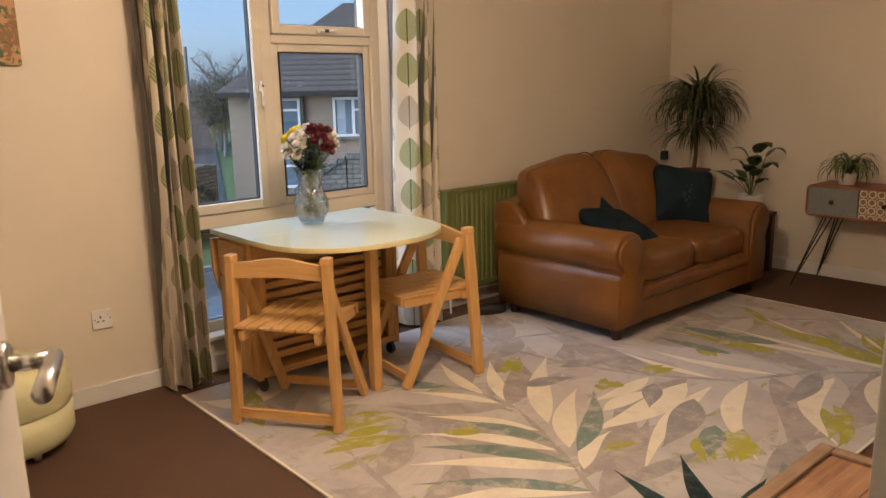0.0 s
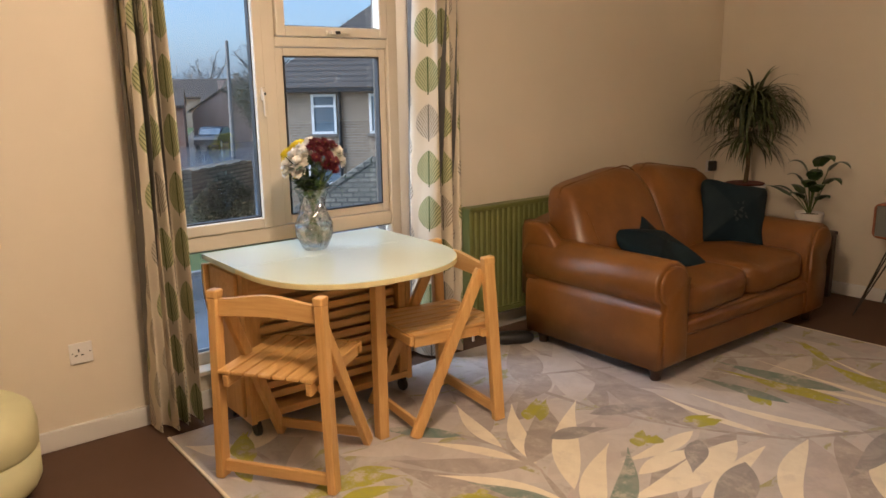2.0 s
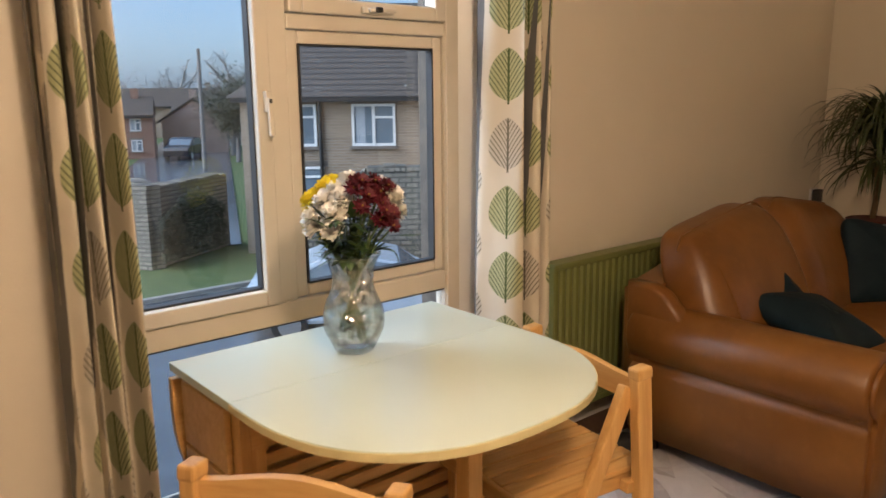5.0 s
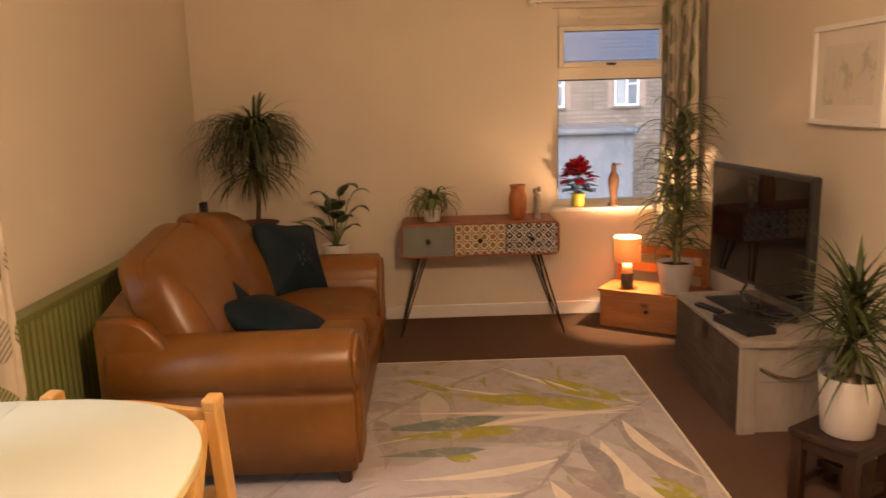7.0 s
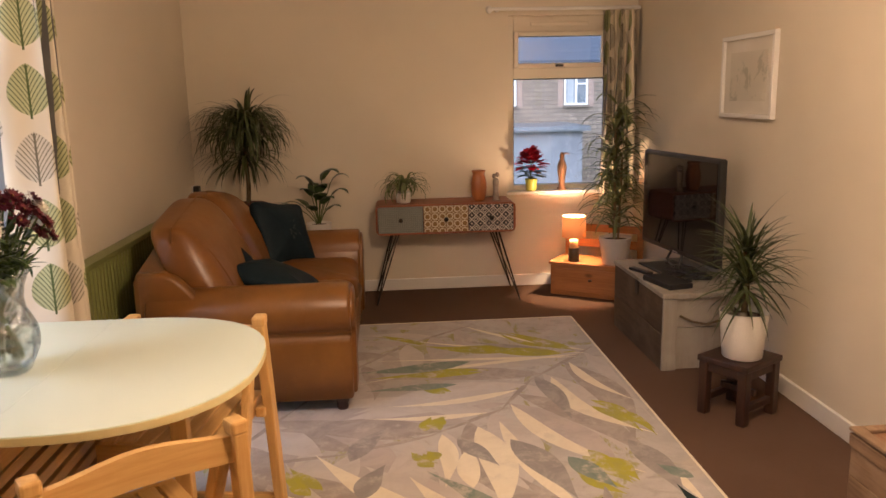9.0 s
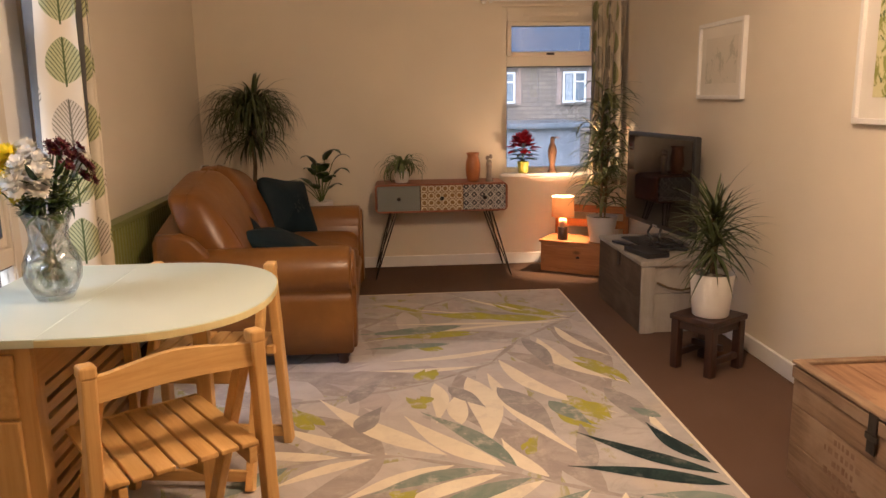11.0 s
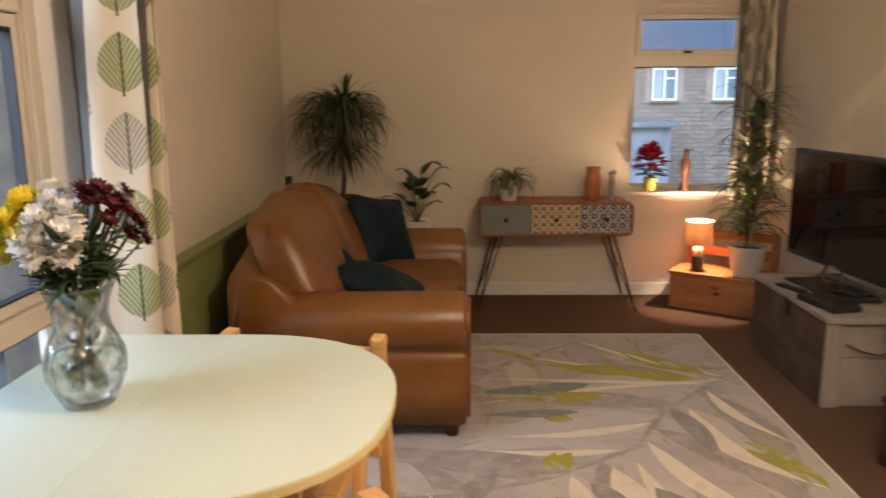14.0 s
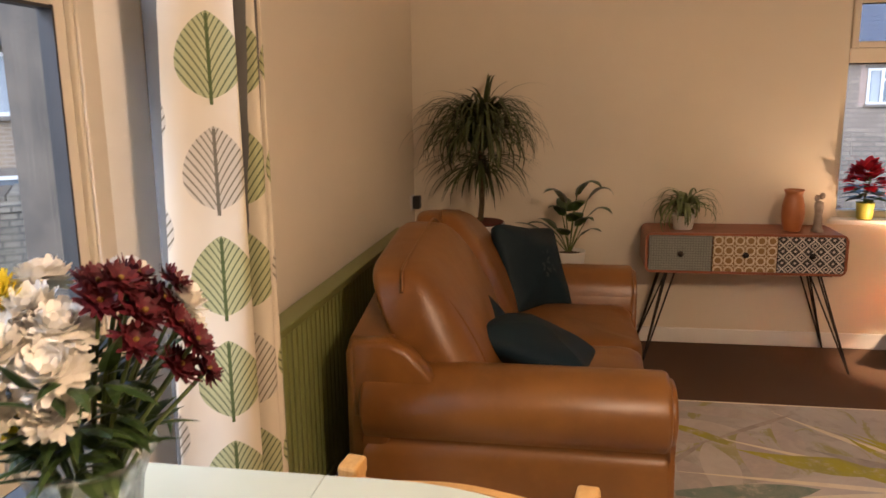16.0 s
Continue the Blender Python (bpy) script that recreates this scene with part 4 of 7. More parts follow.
for sgn, x0, x1 in ((-1, SX0 + 0.135, mid), (1, mid, SX1 - 0.135)):
    hw = (x1 - x0) / 2 + 0.008

    def back_shape(p, s=sgn, hw=hw):
        u = -s * p.x / hw                      # +1 at the middle of the sofa, -1 at its end
        k = (p.z + 0.235) / 0.47
        rise = 0.105 * max(0.0, (u + 1) / 2) ** 1.3 - 0.060 * (max(0, u - 0.66) / 0.34) ** 2
        p.z += rise * max(0.0, k) ** 1.4
        p.y *= 1.0 - 0.25 * max(0.0, (-u - 0.45) / 0.55) ** 1.5
        p.y += 0.25 * (k - 0.5) - 0.030 * math.sin(math.pi * min(1, max(0, k))) * (p.y < 0)
        p.y += 0.007 * math.sin(p.x * 34 + 3 * p.z) * max(0.0, u) * (1 - k)
        if u < -0.72:
            p.z -= 0.10 * ((-u - 0.72) / 0.28) ** 2 * k
            p.x += s * -0.03 * ((-u - 0.72) / 0.28) * k
        return p

    bm = pillow(hw, 0.115, 0.235, 0.50, 0.42, 56, 28, back_shape)
    at = Vector(((x0 + x1) / 2, 3.70, 0.63))
    bmesh.ops.translate(bm, vec=at, verts=bm.verts)
    cush = part("back_cushion", bm, M_LEATHER, sofa, "", True)
    edge = [back_shape(Vector((hw * 0.90 * (-1 + i / 12), -0.035, 0.233 - 0.020 * (abs(i - 12) / 12) ** 6))) + at for i in range(25)]
    part("piping", tube(edge, 0.0045, 6), M_LEATHER, cush)
    seam = [back_shape(Vector((sgn * hw * 0.66, -0.112 * (1 - (2 * i / 14 - 1) ** 4) ** 0.5 - 0.001, -0.16 + 0.36 * i / 14))) + at for i in range(15)]
    part("piping", tube(seam, 0.003, 6), M_LEATHER, cush)
for fx in (SX0 + 0.11, SX1 - 0.12):
    for fy in (SY0 + 0.07, SY1 - 0.13):
        part("foot", lathe([(0, 0), (0.024, 0), (0.028, 0.012), (0.024, 0.022), (0.036, 0.050), (0.040, 0.062), (0.038, 0.074), (0, 0.074)], 20, (fx, fy, 0.011)), M_DARKWOOD, sofa, "dark turned wooden foot", True)


def cushion(name, m, size, label, print_it=True):
    def shp(p):
        e = max(abs(p.x), abs(p.y)) / (size / 2)
        c = min(abs(p.x), abs(p.y)) / (size / 2)
        p.z *= 1.0 - 0.55 * e ** 2
        k = 1 + 0.06 * (e * c) - 0.05 * e * (1 - c)
        p.x *= k
        p.y *= k
        p.z += 0.008 * math.sin(17 * p.x + 11 * p.y)
        return p

    th = thing(name, (0, 0, 0), 0, label, "cushion", "teal sofa cushions")
    th.matrix_world = m
    bm = pillow(size / 2, size / 2, 0.085, 0.55, 0.22, 40, 16, shp)
    part("cover", bm, M_TEALCUSH, th, "", True)
    if print_it:
        bm = bmesh.new()
        rnd = random.Random(5)
        for i in range(16):
            a = rnd.uniform(0, 6.28)
            r = rnd.uniform(0.01, 0.055)
            c = Vector((r * math.cos(a), r * math.sin(a), 0.084))
            q = c + Vector((rnd.uniform(-0.025, 0.025), rnd.uniform(-0.025, 0.025), 0))
            flat_leaf(bm, c.xy, q.xy, 0.012, 0.0885)
        part("emblem", bm, M_CUSHPRINT, th, "faded grey printed emblem")
    return th


cushion("cushion", pose(4.70, 3.45, 0.615, 66, 10, -38), 0.40, "dark teal square cushion leaning against the sofa back")
cushion("cushion", pose(3.97, 3.55, 0.505, 66, 42, -14), 0.30, "dark teal cushion propped on its corner behind another", False)
cushion("cushion", pose(3.88, 3.39, 0.525, 20, 8, -8), 0.39, "dark teal cushion slumped flat on the sofa seat")


# ---- drop-leaf table ----
table = thing("dining_table", (0, 0, 0), 0, "drop-leaf pine table with pale mint top and one leaf raised", "table")
TX0, TX1, TYB = 1.632, 2.498, 4.035


def leaf_outline(yb, ys, ye, n=26):
    """A half oval: straight sides from yb to ys, then rounded to ye."""
    pts = [(TX0, yb), (TX0, ys)]
    c, a, b = (TX0 + TX1) / 2, (TX1 - TX0) / 2, ys - ye
    for i in range(1, n):
        t = math.pi * i / n
        pts.append((c - a * math.copysign(abs(math.cos(t)) ** 0.82, math.cos(t)), ys - b * math.sin(t) ** 0.88))
    return pts + [(TX1, ys), (TX1, yb)]


part("leaf", prism(leaf_outline(3.69, 3.60, 3.165), 0.723, 0.745, axis="z", bevel=0.002), M_TABLETOP, table, "raised half-oval leaf")
cx_ = (TX0 + TX1) / 2
band = [(cx_ + (x - cx_) * 1.005, y - 0.002) for x, y in leaf_outline(3.69, 3.60, 3.165)]
part("edge_band", prism(band, 0.7245, 0.7425, axis="z", bevel=0.002), M_EDGE, table, "yellowed cream edge band")
part("centre_top", bx(TX0, TX1, 3.6902, TYB, 0.723, 0.745, 0.001), M_TABLETOP, table)
drop = [(x, 0.70 - (3.69 - y) * 0.93) for x, y in leaf_outline(3.69, 3.60, 3.165)]
part("leaf", prism(drop, TYB - 0.004, TYB + 0.018, axis="y", bevel=0.004), M_PINE, table, "hanging rounded pine leaf")
body = thing("cabinet_body", (0, 0, 0))
body.parent = table
for x0, x1 in ((1.665, 1.69), (2.445, 2.47)):
    part("side_panel", bx(x0, x1, 3.715, 4.02, 0.075, 0.722, 0.002), M_PINEZ, body)
part("top_rail", bx(1.69, 2.445, 3.715, 3.737, 0.60, 0.722, 0.002), M_PINE, body)
part("bottom_board", bx(1.69, 2.445, 3.715, 4.02, 0.085, 0.115, 0.002), M_PINE, body)
part("back_panel", bx(1.69, 2.445, 4.0, 4.02, 0.115, 0.722, 0.001), M_PINE, body)
part("end_door", bx(1.648, 1.664, 3.755, 4.01, 0.10, 0.525, 0.004), M_PINEZ, body)
part("end_drawer", bx(1.648, 1.664, 3.755, 4.01, 0.535, 0.70, 0.004), M_PINE, body)
for i in range(9):
    z = 0.15 + i * 0.048
    part("slat", bx(1.735, 2.40, 3.745, 3.765, z, z + 0.032, 0.003), M_PINE, body)
for x in (1.6905, 2.4045):
    part("stile", bx(x, x + 0.04, 3.718, 3.742, 0.115, 0.60, 0.003), M_PINEZ, body)
for x in (1.70, 2.435):
    for y in (3.745, 3.99):
        c = lathe([(0, -0.012), (0.026, -0.012), (0.030, -0.006), (0.030, 0.006), (0.026, 0.012), (0, 0.012)], 20)
        bmesh.ops.rotate(c, verts=c.verts, cent=(0, 0, 0), matrix=Matrix.Rotation(radians(90), 3, "Y"))
        bmesh.ops.translate(c, vec=(x, y, 0.0415), verts=c.verts)
        bx(x - 0.014, x + 0.014, y - 0.012, y + 0.012, 0.06, 0.086, 0.002, c)
        part("castor", c, M_BLACK, table, "black castor")
gate = thing("gate_frame", (0, 0, 0))
gate.parent = table
part("post", beam((2.085, 3.40, 0.012), (2.085, 3.40, 0.722), 0.045, 0.045, 0.003, up=(0, 1, 0)), M_PINEZ, gate)
part("rail", beam((2.085, 3.42, 0.69), (2.30, 3.713, 0.69), 0.02, 0.05), M_PINEY, gate)
part("rail", beam((2.085, 3.42, 0.16), (2.30, 3.713, 0.16), 0.02, 0.05), M_PINEY, gate)
part("stile", beam((2.30, 3.697, 0.12), (2.30, 3.697, 0.715), 0.03, 0.03, up=(0, 1, 0)), M_PINEZ, gate)
part("hinge", bx(1.80, 1.86, 3.682, 3.70, 0.719, 0.7225), M_STEEL, table)
part("hinge", bx(2.26, 2.32, 3.682, 3.70, 0.719, 0.7225), M_STEEL, table)

# ---- folding chairs ----
def folding_chair(label, m, lean, CW):
    chair = thing("folding_chair", (0, 0, 0), 0, label, "chair", "folding chairs at the table")
    for s in (-1, 1):
        y = s * CW
        part("back_post", beam((0, y, 0.0), (lean, y * 0.91, 0.69), 0.050, 0.034, 0.005, up=(0, 1, 0)), M_PINEZ, chair)
        part("post_cap", beam((lean - 0.001, y * 0.911, 0.685), (lean + 0.001, y * 0.909, 0.718), 0.053, 0.040, 0.007, up=(0, 1, 0)), M_PINEZ, chair)
        part("front_leg", beam((0.39, y * 0.86, 0.0), (lean + 0.017, y * 0.80, 0.66), 0.046, 0.028, 0.005, up=(0, 1, 0)), M_PINEZ, chair)
        part("seat_rail", beam((-0.035, y * 0.72, 0.392), (0.37, y * 0.72, 0.398), 0.022, 0.045, 0.004), M_PINE, chair)
        part("seat_stop", beam((0.0, y * 0.86, 0.385), (0.07, y * 0.86, 0.392), 0.03, 0.032, 0.004), M_PINE, chair)
    bm = bmesh.new()
    ny = 16
    rows = []
    for i in range(ny + 1):
        t = -1 + 2 * i / ny
        bow = 0.010 * math.cos(t * math.pi) + 0.004
        x = lean - 0.002 + 0.012 * (1 - t * t)
        rows.append([bm.verts.new(v) for v in ((x - 0.010, t * CW * 0.88, 0.625 + bow * 0.3), (x + 0.010, t * CW * 0.88, 0.625 + bow * 0.3), (x + 0.014, t * CW * 0.88, 0.690 + bow), (x - 0.006, t * CW * 0.88, 0.690 + bow))])
    for a, b in zip(rows, rows[1:]):
        for k in range(4):
            bm.faces.new((a[k], a[(k + 1) % 4], b[(k + 1) % 4], b[k]))
    bm.faces.new(rows[0][::-1])
    bm.faces.new(rows[-1])
    part("top_rail", bm, M_PINEY, chair)
    part("bottom_rail", beam((0.004, -CW * 0.96, 0.045), (0.004, CW * 0.96, 0.045), 0.020, 0.045, 0.004), M_PINEY, chair)
    part("front_rail", beam((0.375, -CW * 0.84, 0.05), (0.375, CW * 0.84, 0.05), 0.018, 0.04, 0.004), M_PINEY, chair)
    for i in range(7):
        y = -CW * 0.80 + i * 0.0545
        part("slat", bx(-0.035, 0.376, y, y + 0.047, 0.418, 0.431, 0.003), M_PINE, chair)
    part("front_slat", bx(0.3765, 0.394, -CW * 0.80, CW * 0.80, 0.385, 0.431, 0.005), M_PINEY, chair)
    chair.matrix_world = m


folding_chair("honey pine folding chair with a slatted seat at the table", pose(1.585, 3.335, 0.012, 0, 0, 34.5), 0.006, 0.226)
folding_chair("honey pine folding chair with slatted seat beside the sofa", pose(2.597, 3.452, 0.012, 0, 0, 172.3), 0.040, 0.234)

# ---- vase of chrysanthemums ----
VX, VY, VZ = 2.04, 3.80, 0.745
vase = thing("vase", (VX, VY, VZ), 0, "cut crystal vase half full of water", "vase")


def cut(a, z):
    if 0.015 < z < 0.125:
        return 1 + 0.030 * math.cos(9 * a + 55 * z) * math.cos(9 * a - 55 * z)
    return 1 + 0.010 * math.cos(18 * a)


outer = [(0.0, 0.0), (0.046, 0.0), (0.052, 0.006), (0.064, 0.03), (0.076, 0.06), (0.081, 0.085), (0.078, 0.11), (0.068, 0.14), (0.057, 0.165), (0.053, 0.19), (0.057, 0.22), (0.068, 0.25), (0.077, 0.262)]
inner = [(0.073, 0.261), (0.064, 0.25), (0.053, 0.22), (0.049, 0.19), (0.053, 0.165), (0.063, 0.14), (0.073, 0.11), (0.076, 0.085), (0.071, 0.06), (0.059, 0.032), (0.046, 0.016), (0.0, 0.014)]
part("glass_body", lathe(outer + inner, 72, wave=cut), M_CRYSTAL, vase, "", True)
M_WATER = glass("vase_water", (0.96, 0.98, 0.94))
M_WATER.node_tree.nodes["Principled BSDF"].inputs["IOR"].default_value = 1.1
part("water", lathe([(0, 0.015), (0.045, 0.017), (0.058, 0.033), (0.070, 0.06), (0.075, 0.085), (0.072, 0.108), (0.0, 0.108)], 40), M_WATER, vase, "", True)


def petal_mat(name, a, b, rough=0.6):
    n = Nodes(name, rough)
    n.colour(n.mix(n.island(), a, b))
    return n.mat


P_YELLOW = petal_mat("yellow_petals", (0.86, 0.66, 0.015), (0.80, 0.70, 0.04))
P_WHITE = petal_mat("cream_white_petals", (0.86, 0.83, 0.74), (0.90, 0.88, 0.82))
P_RED = petal_mat("dark_red_petals", (0.065, 0.004, 0.010), (0.12, 0.007, 0.014))
P_EYE = petal_mat("dull_yellow_eye", (0.16, 0.09, 0.012), (0.24, 0.15, 0.02))


def bloom(th, c, r, mat, axis, full, seed, eye=False):
    """A chrysanthemum head: rings of narrow petals about an axis."""
    rnd = random.Random(seed)
    bm = bmesh.new()
    z = Vector(axis).normalized()
    x = z.orthogonal().normalized()
    y = z.cross(x)
    rings = 6 if full else 3
    for k in range(rings):
        el = radians(-12 + 82 * k / (rings - 0.4)) if full else radians(2 + 16 * k)
        n = int((20 if full else 16) * max(0.3, math.cos(el) ** 0.7))
        ln = r * (1.0 - 0.42 * k / rings)
        for i in range(n):
            a = 2 * math.pi * (i + rnd.uniform(-0.3, 0.3)) / n + k
            d = (x * math.cos(a) + y * math.sin(a)) * math.cos(el) + z * math.sin(el)
            s = (-x * math.sin(a) + y * math.cos(a))
            w = r * (0.21 if full else 0.15)
            u = s.cross(d)
            p0 = Vector(c) + d * r * 0.08
            L = ln * rnd.uniform(0.82, 1.08)
            p1, p2 = p0 + d * L * 0.55 + u * L * 0.05, p0 + d * L + u * L * rnd.uniform(-0.15, 0.25)
            v = [bm.verts.new(q) for q in (p0 - s * w * 0.4, p0 + s * w * 0.4, p1 + s * w + u * w * 0.4, p1 - s * w + u * w * 0.4, p2 + s * w * 0.35, p2 - s * w * 0.35)]
            bm.faces.new((v[0], v[1], v[2], v[3]))
            bm.faces.new((v[3], v[2], v[4], v[5]))
    head = part("flower_head", bm, mat, th)
    if eye:
        e = pillow(r * 0.13, r * 0.13, r * 0.11, 1, 1, 12, 8)
        bmesh.ops.translate(e, vec=Vector(c) + z * r * 0.1, verts=e.verts)
        part("eye", e, P_EYE, head)


flowers = thing("flower_bouquet", (VX, VY, VZ), 0, "bouquet of yellow, white and dark red chrysanthemums in vase", "flowers")
heads = [(P_YELLOW, True, [(-0.02, 0.077, 0.425, 0.042), (-0.05, 0.097, 0.395, 0.042), (0.005, 0.097, 0.43, 0.038), (-0.035, 0.117, 0.365, 0.038), (-0.07, 0.067, 0.375, 0.036), (0.015, 0.122, 0.395, 0.036), (-0.055, 0.102, 0.335, 0.034), (-0.045, 0.057, 0.305, 0.022)]),
         (P_WHITE, True, [(-0.055, 0.035, 0.40, 0.042), (-0.085, 0.045, 0.365, 0.040), (-0.02, 0.03, 0.425, 0.040), (-0.095, 0.03, 0.335, 0.030), (-0.06, -0.015, 0.375, 0.043), (-0.07, -0.02, 0.335, 0.033), (-0.03, -0.01, 0.41, 0.040), (0.03, 0.05, 0.445, 0.036), (0.075, -0.085, 0.415, 0.038), (0.10, -0.07, 0.375, 0.036), (0.085, -0.02, 0.435, 0.034)]),
         (P_RED, False, [(0.0, -0.035, 0.45, 0.029), (0.015, -0.06, 0.445, 0.030), (-0.02, -0.05, 0.435, 0.028), (0.035, -0.085, 0.425, 0.030), (0.0, -0.085, 0.42, 0.030), (0.025, -0.11, 0.40, 0.029), (-0.02, -0.085, 0.395, 0.027), (0.04, -0.055, 0.45, 0.029), (0.05, -0.115, 0.375, 0.028),
                         (0.01, -0.115, 0.36, 0.027), (0.04, -0.13, 0.345, 0.025), (0.055, -0.09, 0.44, 0.028), (0.02, -0.13, 0.385, 0.026), (-0.005, -0.065, 0.455, 0.027)])]
for mat, full, hs in heads:
    for i, (x, y, z, r) in enumerate(hs):
        bloom(flowers, (x, y, z), r * (0.94 if full else 0.95), mat, (x * 1.3, y * 1.3 - 0.02, 0.12), full, int(z * 1e4) + i, not full)
        foot = (-x * 0.28, -y * 0.28, 0.03 + 0.004 * i)
        part("stem", tube([foot, (x * 0.10, y * 0.10, 0.19), (x * 0.55, y * 0.55, 0.19 + (z - 0.19) * 0.6), (x * 0.97, y * 0.97, z - 0.004)], 0.0024, 6), M_STEM, flowers)
bm = bmesh.new()
rnd = random.Random(21)
for i in range(210):
    a = rnd.uniform(0, 6.283)
    z = rnd.uniform(0.24, 0.37)
    r = rnd.uniform(0.02, 0.04 + 0.35 * (z - 0.24))
    blade(bm, (r * math.cos(a), r * math.sin(a), z), a + rnd.uniform(-1, 1), rnd.uniform(-0.3, 0.9), rnd.uniform(0.03, 0.075), rnd.uniform(0.012, 0.024), rnd.uniform(0.2, 1.2), 4)
for i in range(26):
    a = rnd.uniform(0, 6.283)
    blade(bm, (0.02 * math.cos(a), 0.02 * math.sin(a), rnd.uniform(0.03, 0.16)), a, rnd.uniform(0.4, 1.2), rnd.uniform(0.03, 0.05), 0.012, 0.5, 3)
tagged(part("leaves", bm, M_LILY, flowers, "dark green serrated foliage"), kind="stuff")
bm = bmesh.new()
blade(bm, (0.065, -0.012, 0.262), -0.2, 0.2, 0.10, 0.022, 2.3, 6)
blade(bm, (0.12, -0.05, 0.30), -0.3, 0.0, 0.07, 0.014, 0.3, 4)
part("leaf", bm, M_LILY, flowers, "leaf hanging over the rim")


# ---- plants ----
def pot(th, at, r0, r1, h, mat, label="", rim=0.006, soil=True):
    x, y, z = at
    p = part("pot", lathe([(0, 0), (r0, 0), (r0 + 0.004, 0.004), (r1, h - 0.004), (r1, h), (r1 - rim, h), (r1 - rim - 0.002, h * 0.86), (0, h * 0.86)], 40, (x, y, z)), mat, th, label, True)
    if soil:
        part("soil", lathe([(0, h * 0.90), (r1 - rim - 0.008, h * 0.88), (r1 - rim - 0.003, h * 0.862)], 24, (x, y, z), wave=lambda a, q: 1 + 0.0 * a), M_SOIL, th)
    return p


def crown(th, c, n, length, width, droop, el0, el1, seed, mat, name="foliage", spread=0.03, label="", rise=0.06):
    rnd = random.Random(seed)
    bm = bmesh.new()
    for i in range(n):
        t = i / n
        az = i * 2.39996 + rnd.uniform(-0.3, 0.3)
        el = el0 + (el1 - el0) * t + rnd.uniform(-0.15, 0.15)
        b = (c[0] + rnd.uniform(-spread, spread), c[1] + rnd.uniform(-spread, spread), c[2] + rise * t + rnd.uniform(-0.01, 0.01))
        blade(bm, b, az, el, length * rnd.uniform(0.75, 1.15), width * rnd.uniform(0.7, 1.2), droop * rnd.uniform(0.7, 1.25), 8)
    return tagged(part(name, bm, mat, th, label), kind="stuff")


# ponytail-like plant and peace lily on a dark side table behind the sofa arm
side = thing("side_table", (5.34, 3.57, 0), 0, "dark wooden side table holding plants beside the sofa", "side table")
part("tabletop", bx(-0.22, 0.22, -0.37, 0.37, 0.415, 0.44, 0.004), M_DARKWOOD, side)
for x in (-0.19, 0.19):
    for y in (-0.34, 0.34):
        part("leg", bx(x - 0.025, x + 0.025, y - 0.025, y + 0.025, 0, 0.415, 0.003), M_DARKWOOD, side)
palm = thing("potted_plant", (5.36, 3.765, 0.44), 0, "tall dracaena with a drooping leaf crown in white pot", "plant")
pot(palm, (0, 0, 0.0), 0.10, 0.135, 0.275, M_WHITEPOT)
part("saucer", lathe([(0, 0.276), (0.12, 0.276), (0.128, 0.284), (0.12, 0.288), (0, 0.288)], 36), mottled("red_brown_bark_mulch", (0.16, 0.035, 0.02), (0.09, 0.03, 0.02), 50, 0.8, 0.5), palm)
part("trunk", tube([(0, 0, 0.27), (0.006, -0.01, 0.40), (-0.004, -0.006, 0.53), (0.004, 0, 0.66)], 0.016, 10, taper=0.8), M_STALK, palm, "", True)
crown(palm, (0, 0, 0.66), 190, 0.47, 0.020, 3.2, 0.75, 1.35, 3, M_LEAFY, rise=0.09, label="arching drooping narrow leaves")
crown(palm, (0, -0.01, 0.70), 80, 0.44, 0.019, 2.9, 0.8, 1.4, 4, M_LEAFY, name="foliage", rise=0.05)
crown(palm, (0, 0, 0.58), 80, 0.36, 0.016, 1.5, -0.2, 0.4, 14, M_LEAFY, name="foliage", rise=0.05)
crown(palm, (0.0, -0.03, 0.76), 16, 0.37, 0.020, 1.7, 1.1, 1.45, 9, M_LEAFY, name="shoot", spread=0.012)

lily = thing("potted_plant", (5.33, 3.29, 0.44), 0, "peace lily with broad dark leaves in white pot", "plant")
pot(lily, (0, 0, 0), 0.065, 0.086, 0.14, M_WHITEPOT)
rnd = random.Random(31)
for i, (az, tilt, hgt, ln, wd, dr) in enumerate(((4.3, 0.12, 0.25, 0.17, 0.10, 2.2), (2.0, 0.10, 0.21, 0.15, 0.10, 2.0), (-1.5, 0.30, 0.24, 0.16, 0.085, 2.2), (-1.9, 0.45, 0.17, 0.14, 0.07, 2.0), (1.7, 0.80, 0.10, 0.16, 0.065, 0.7),
                                                 (2.0, 0.60, 0.09, 0.15, 0.07, 1.2), (3.4, 0.35, 0.13, 0.13, 0.07, 1.6), (-2.4, 0.35, 0.10, 0.13, 0.065, 1.6), (2.8, 0.50, 0.06, 0.12, 0.06, 1.4), (4.2, 0.55, 0.06, 0.12, 0.06, 1.4),
                                                 (0.3, 0.3, 0.16, 0.13, 0.07, 1.5), (1.2, 0.5, 0.08, 0.12, 0.06, 1.2), (3.7, 0.15, 0.17, 0.12, 0.07, 1.8), (2.4, 0.25, 0.15, 0.12, 0.06, 1.6))):
    d = Vector((math.cos(az) * math.sin(tilt), math.sin(az) * math.sin(tilt), math.cos(tilt)))
    base = Vector((0, 0, 0.12)) + d * 0.02
    top = base + d * (hgt + 0.05)
    part("stem", tube([base, base.lerp(top, 0.5) + Vector((0, 0, 0.01)), top], 0.003, 6), M_STEM, lily)
    bm = bmesh.new()
    blade(bm, top, az, math.pi / 2 - tilt - 0.15, ln * 1.15, wd * 1.35, dr * 1.25, 8, 0.12)
    part("leaf", bm, M_LILY, lily)

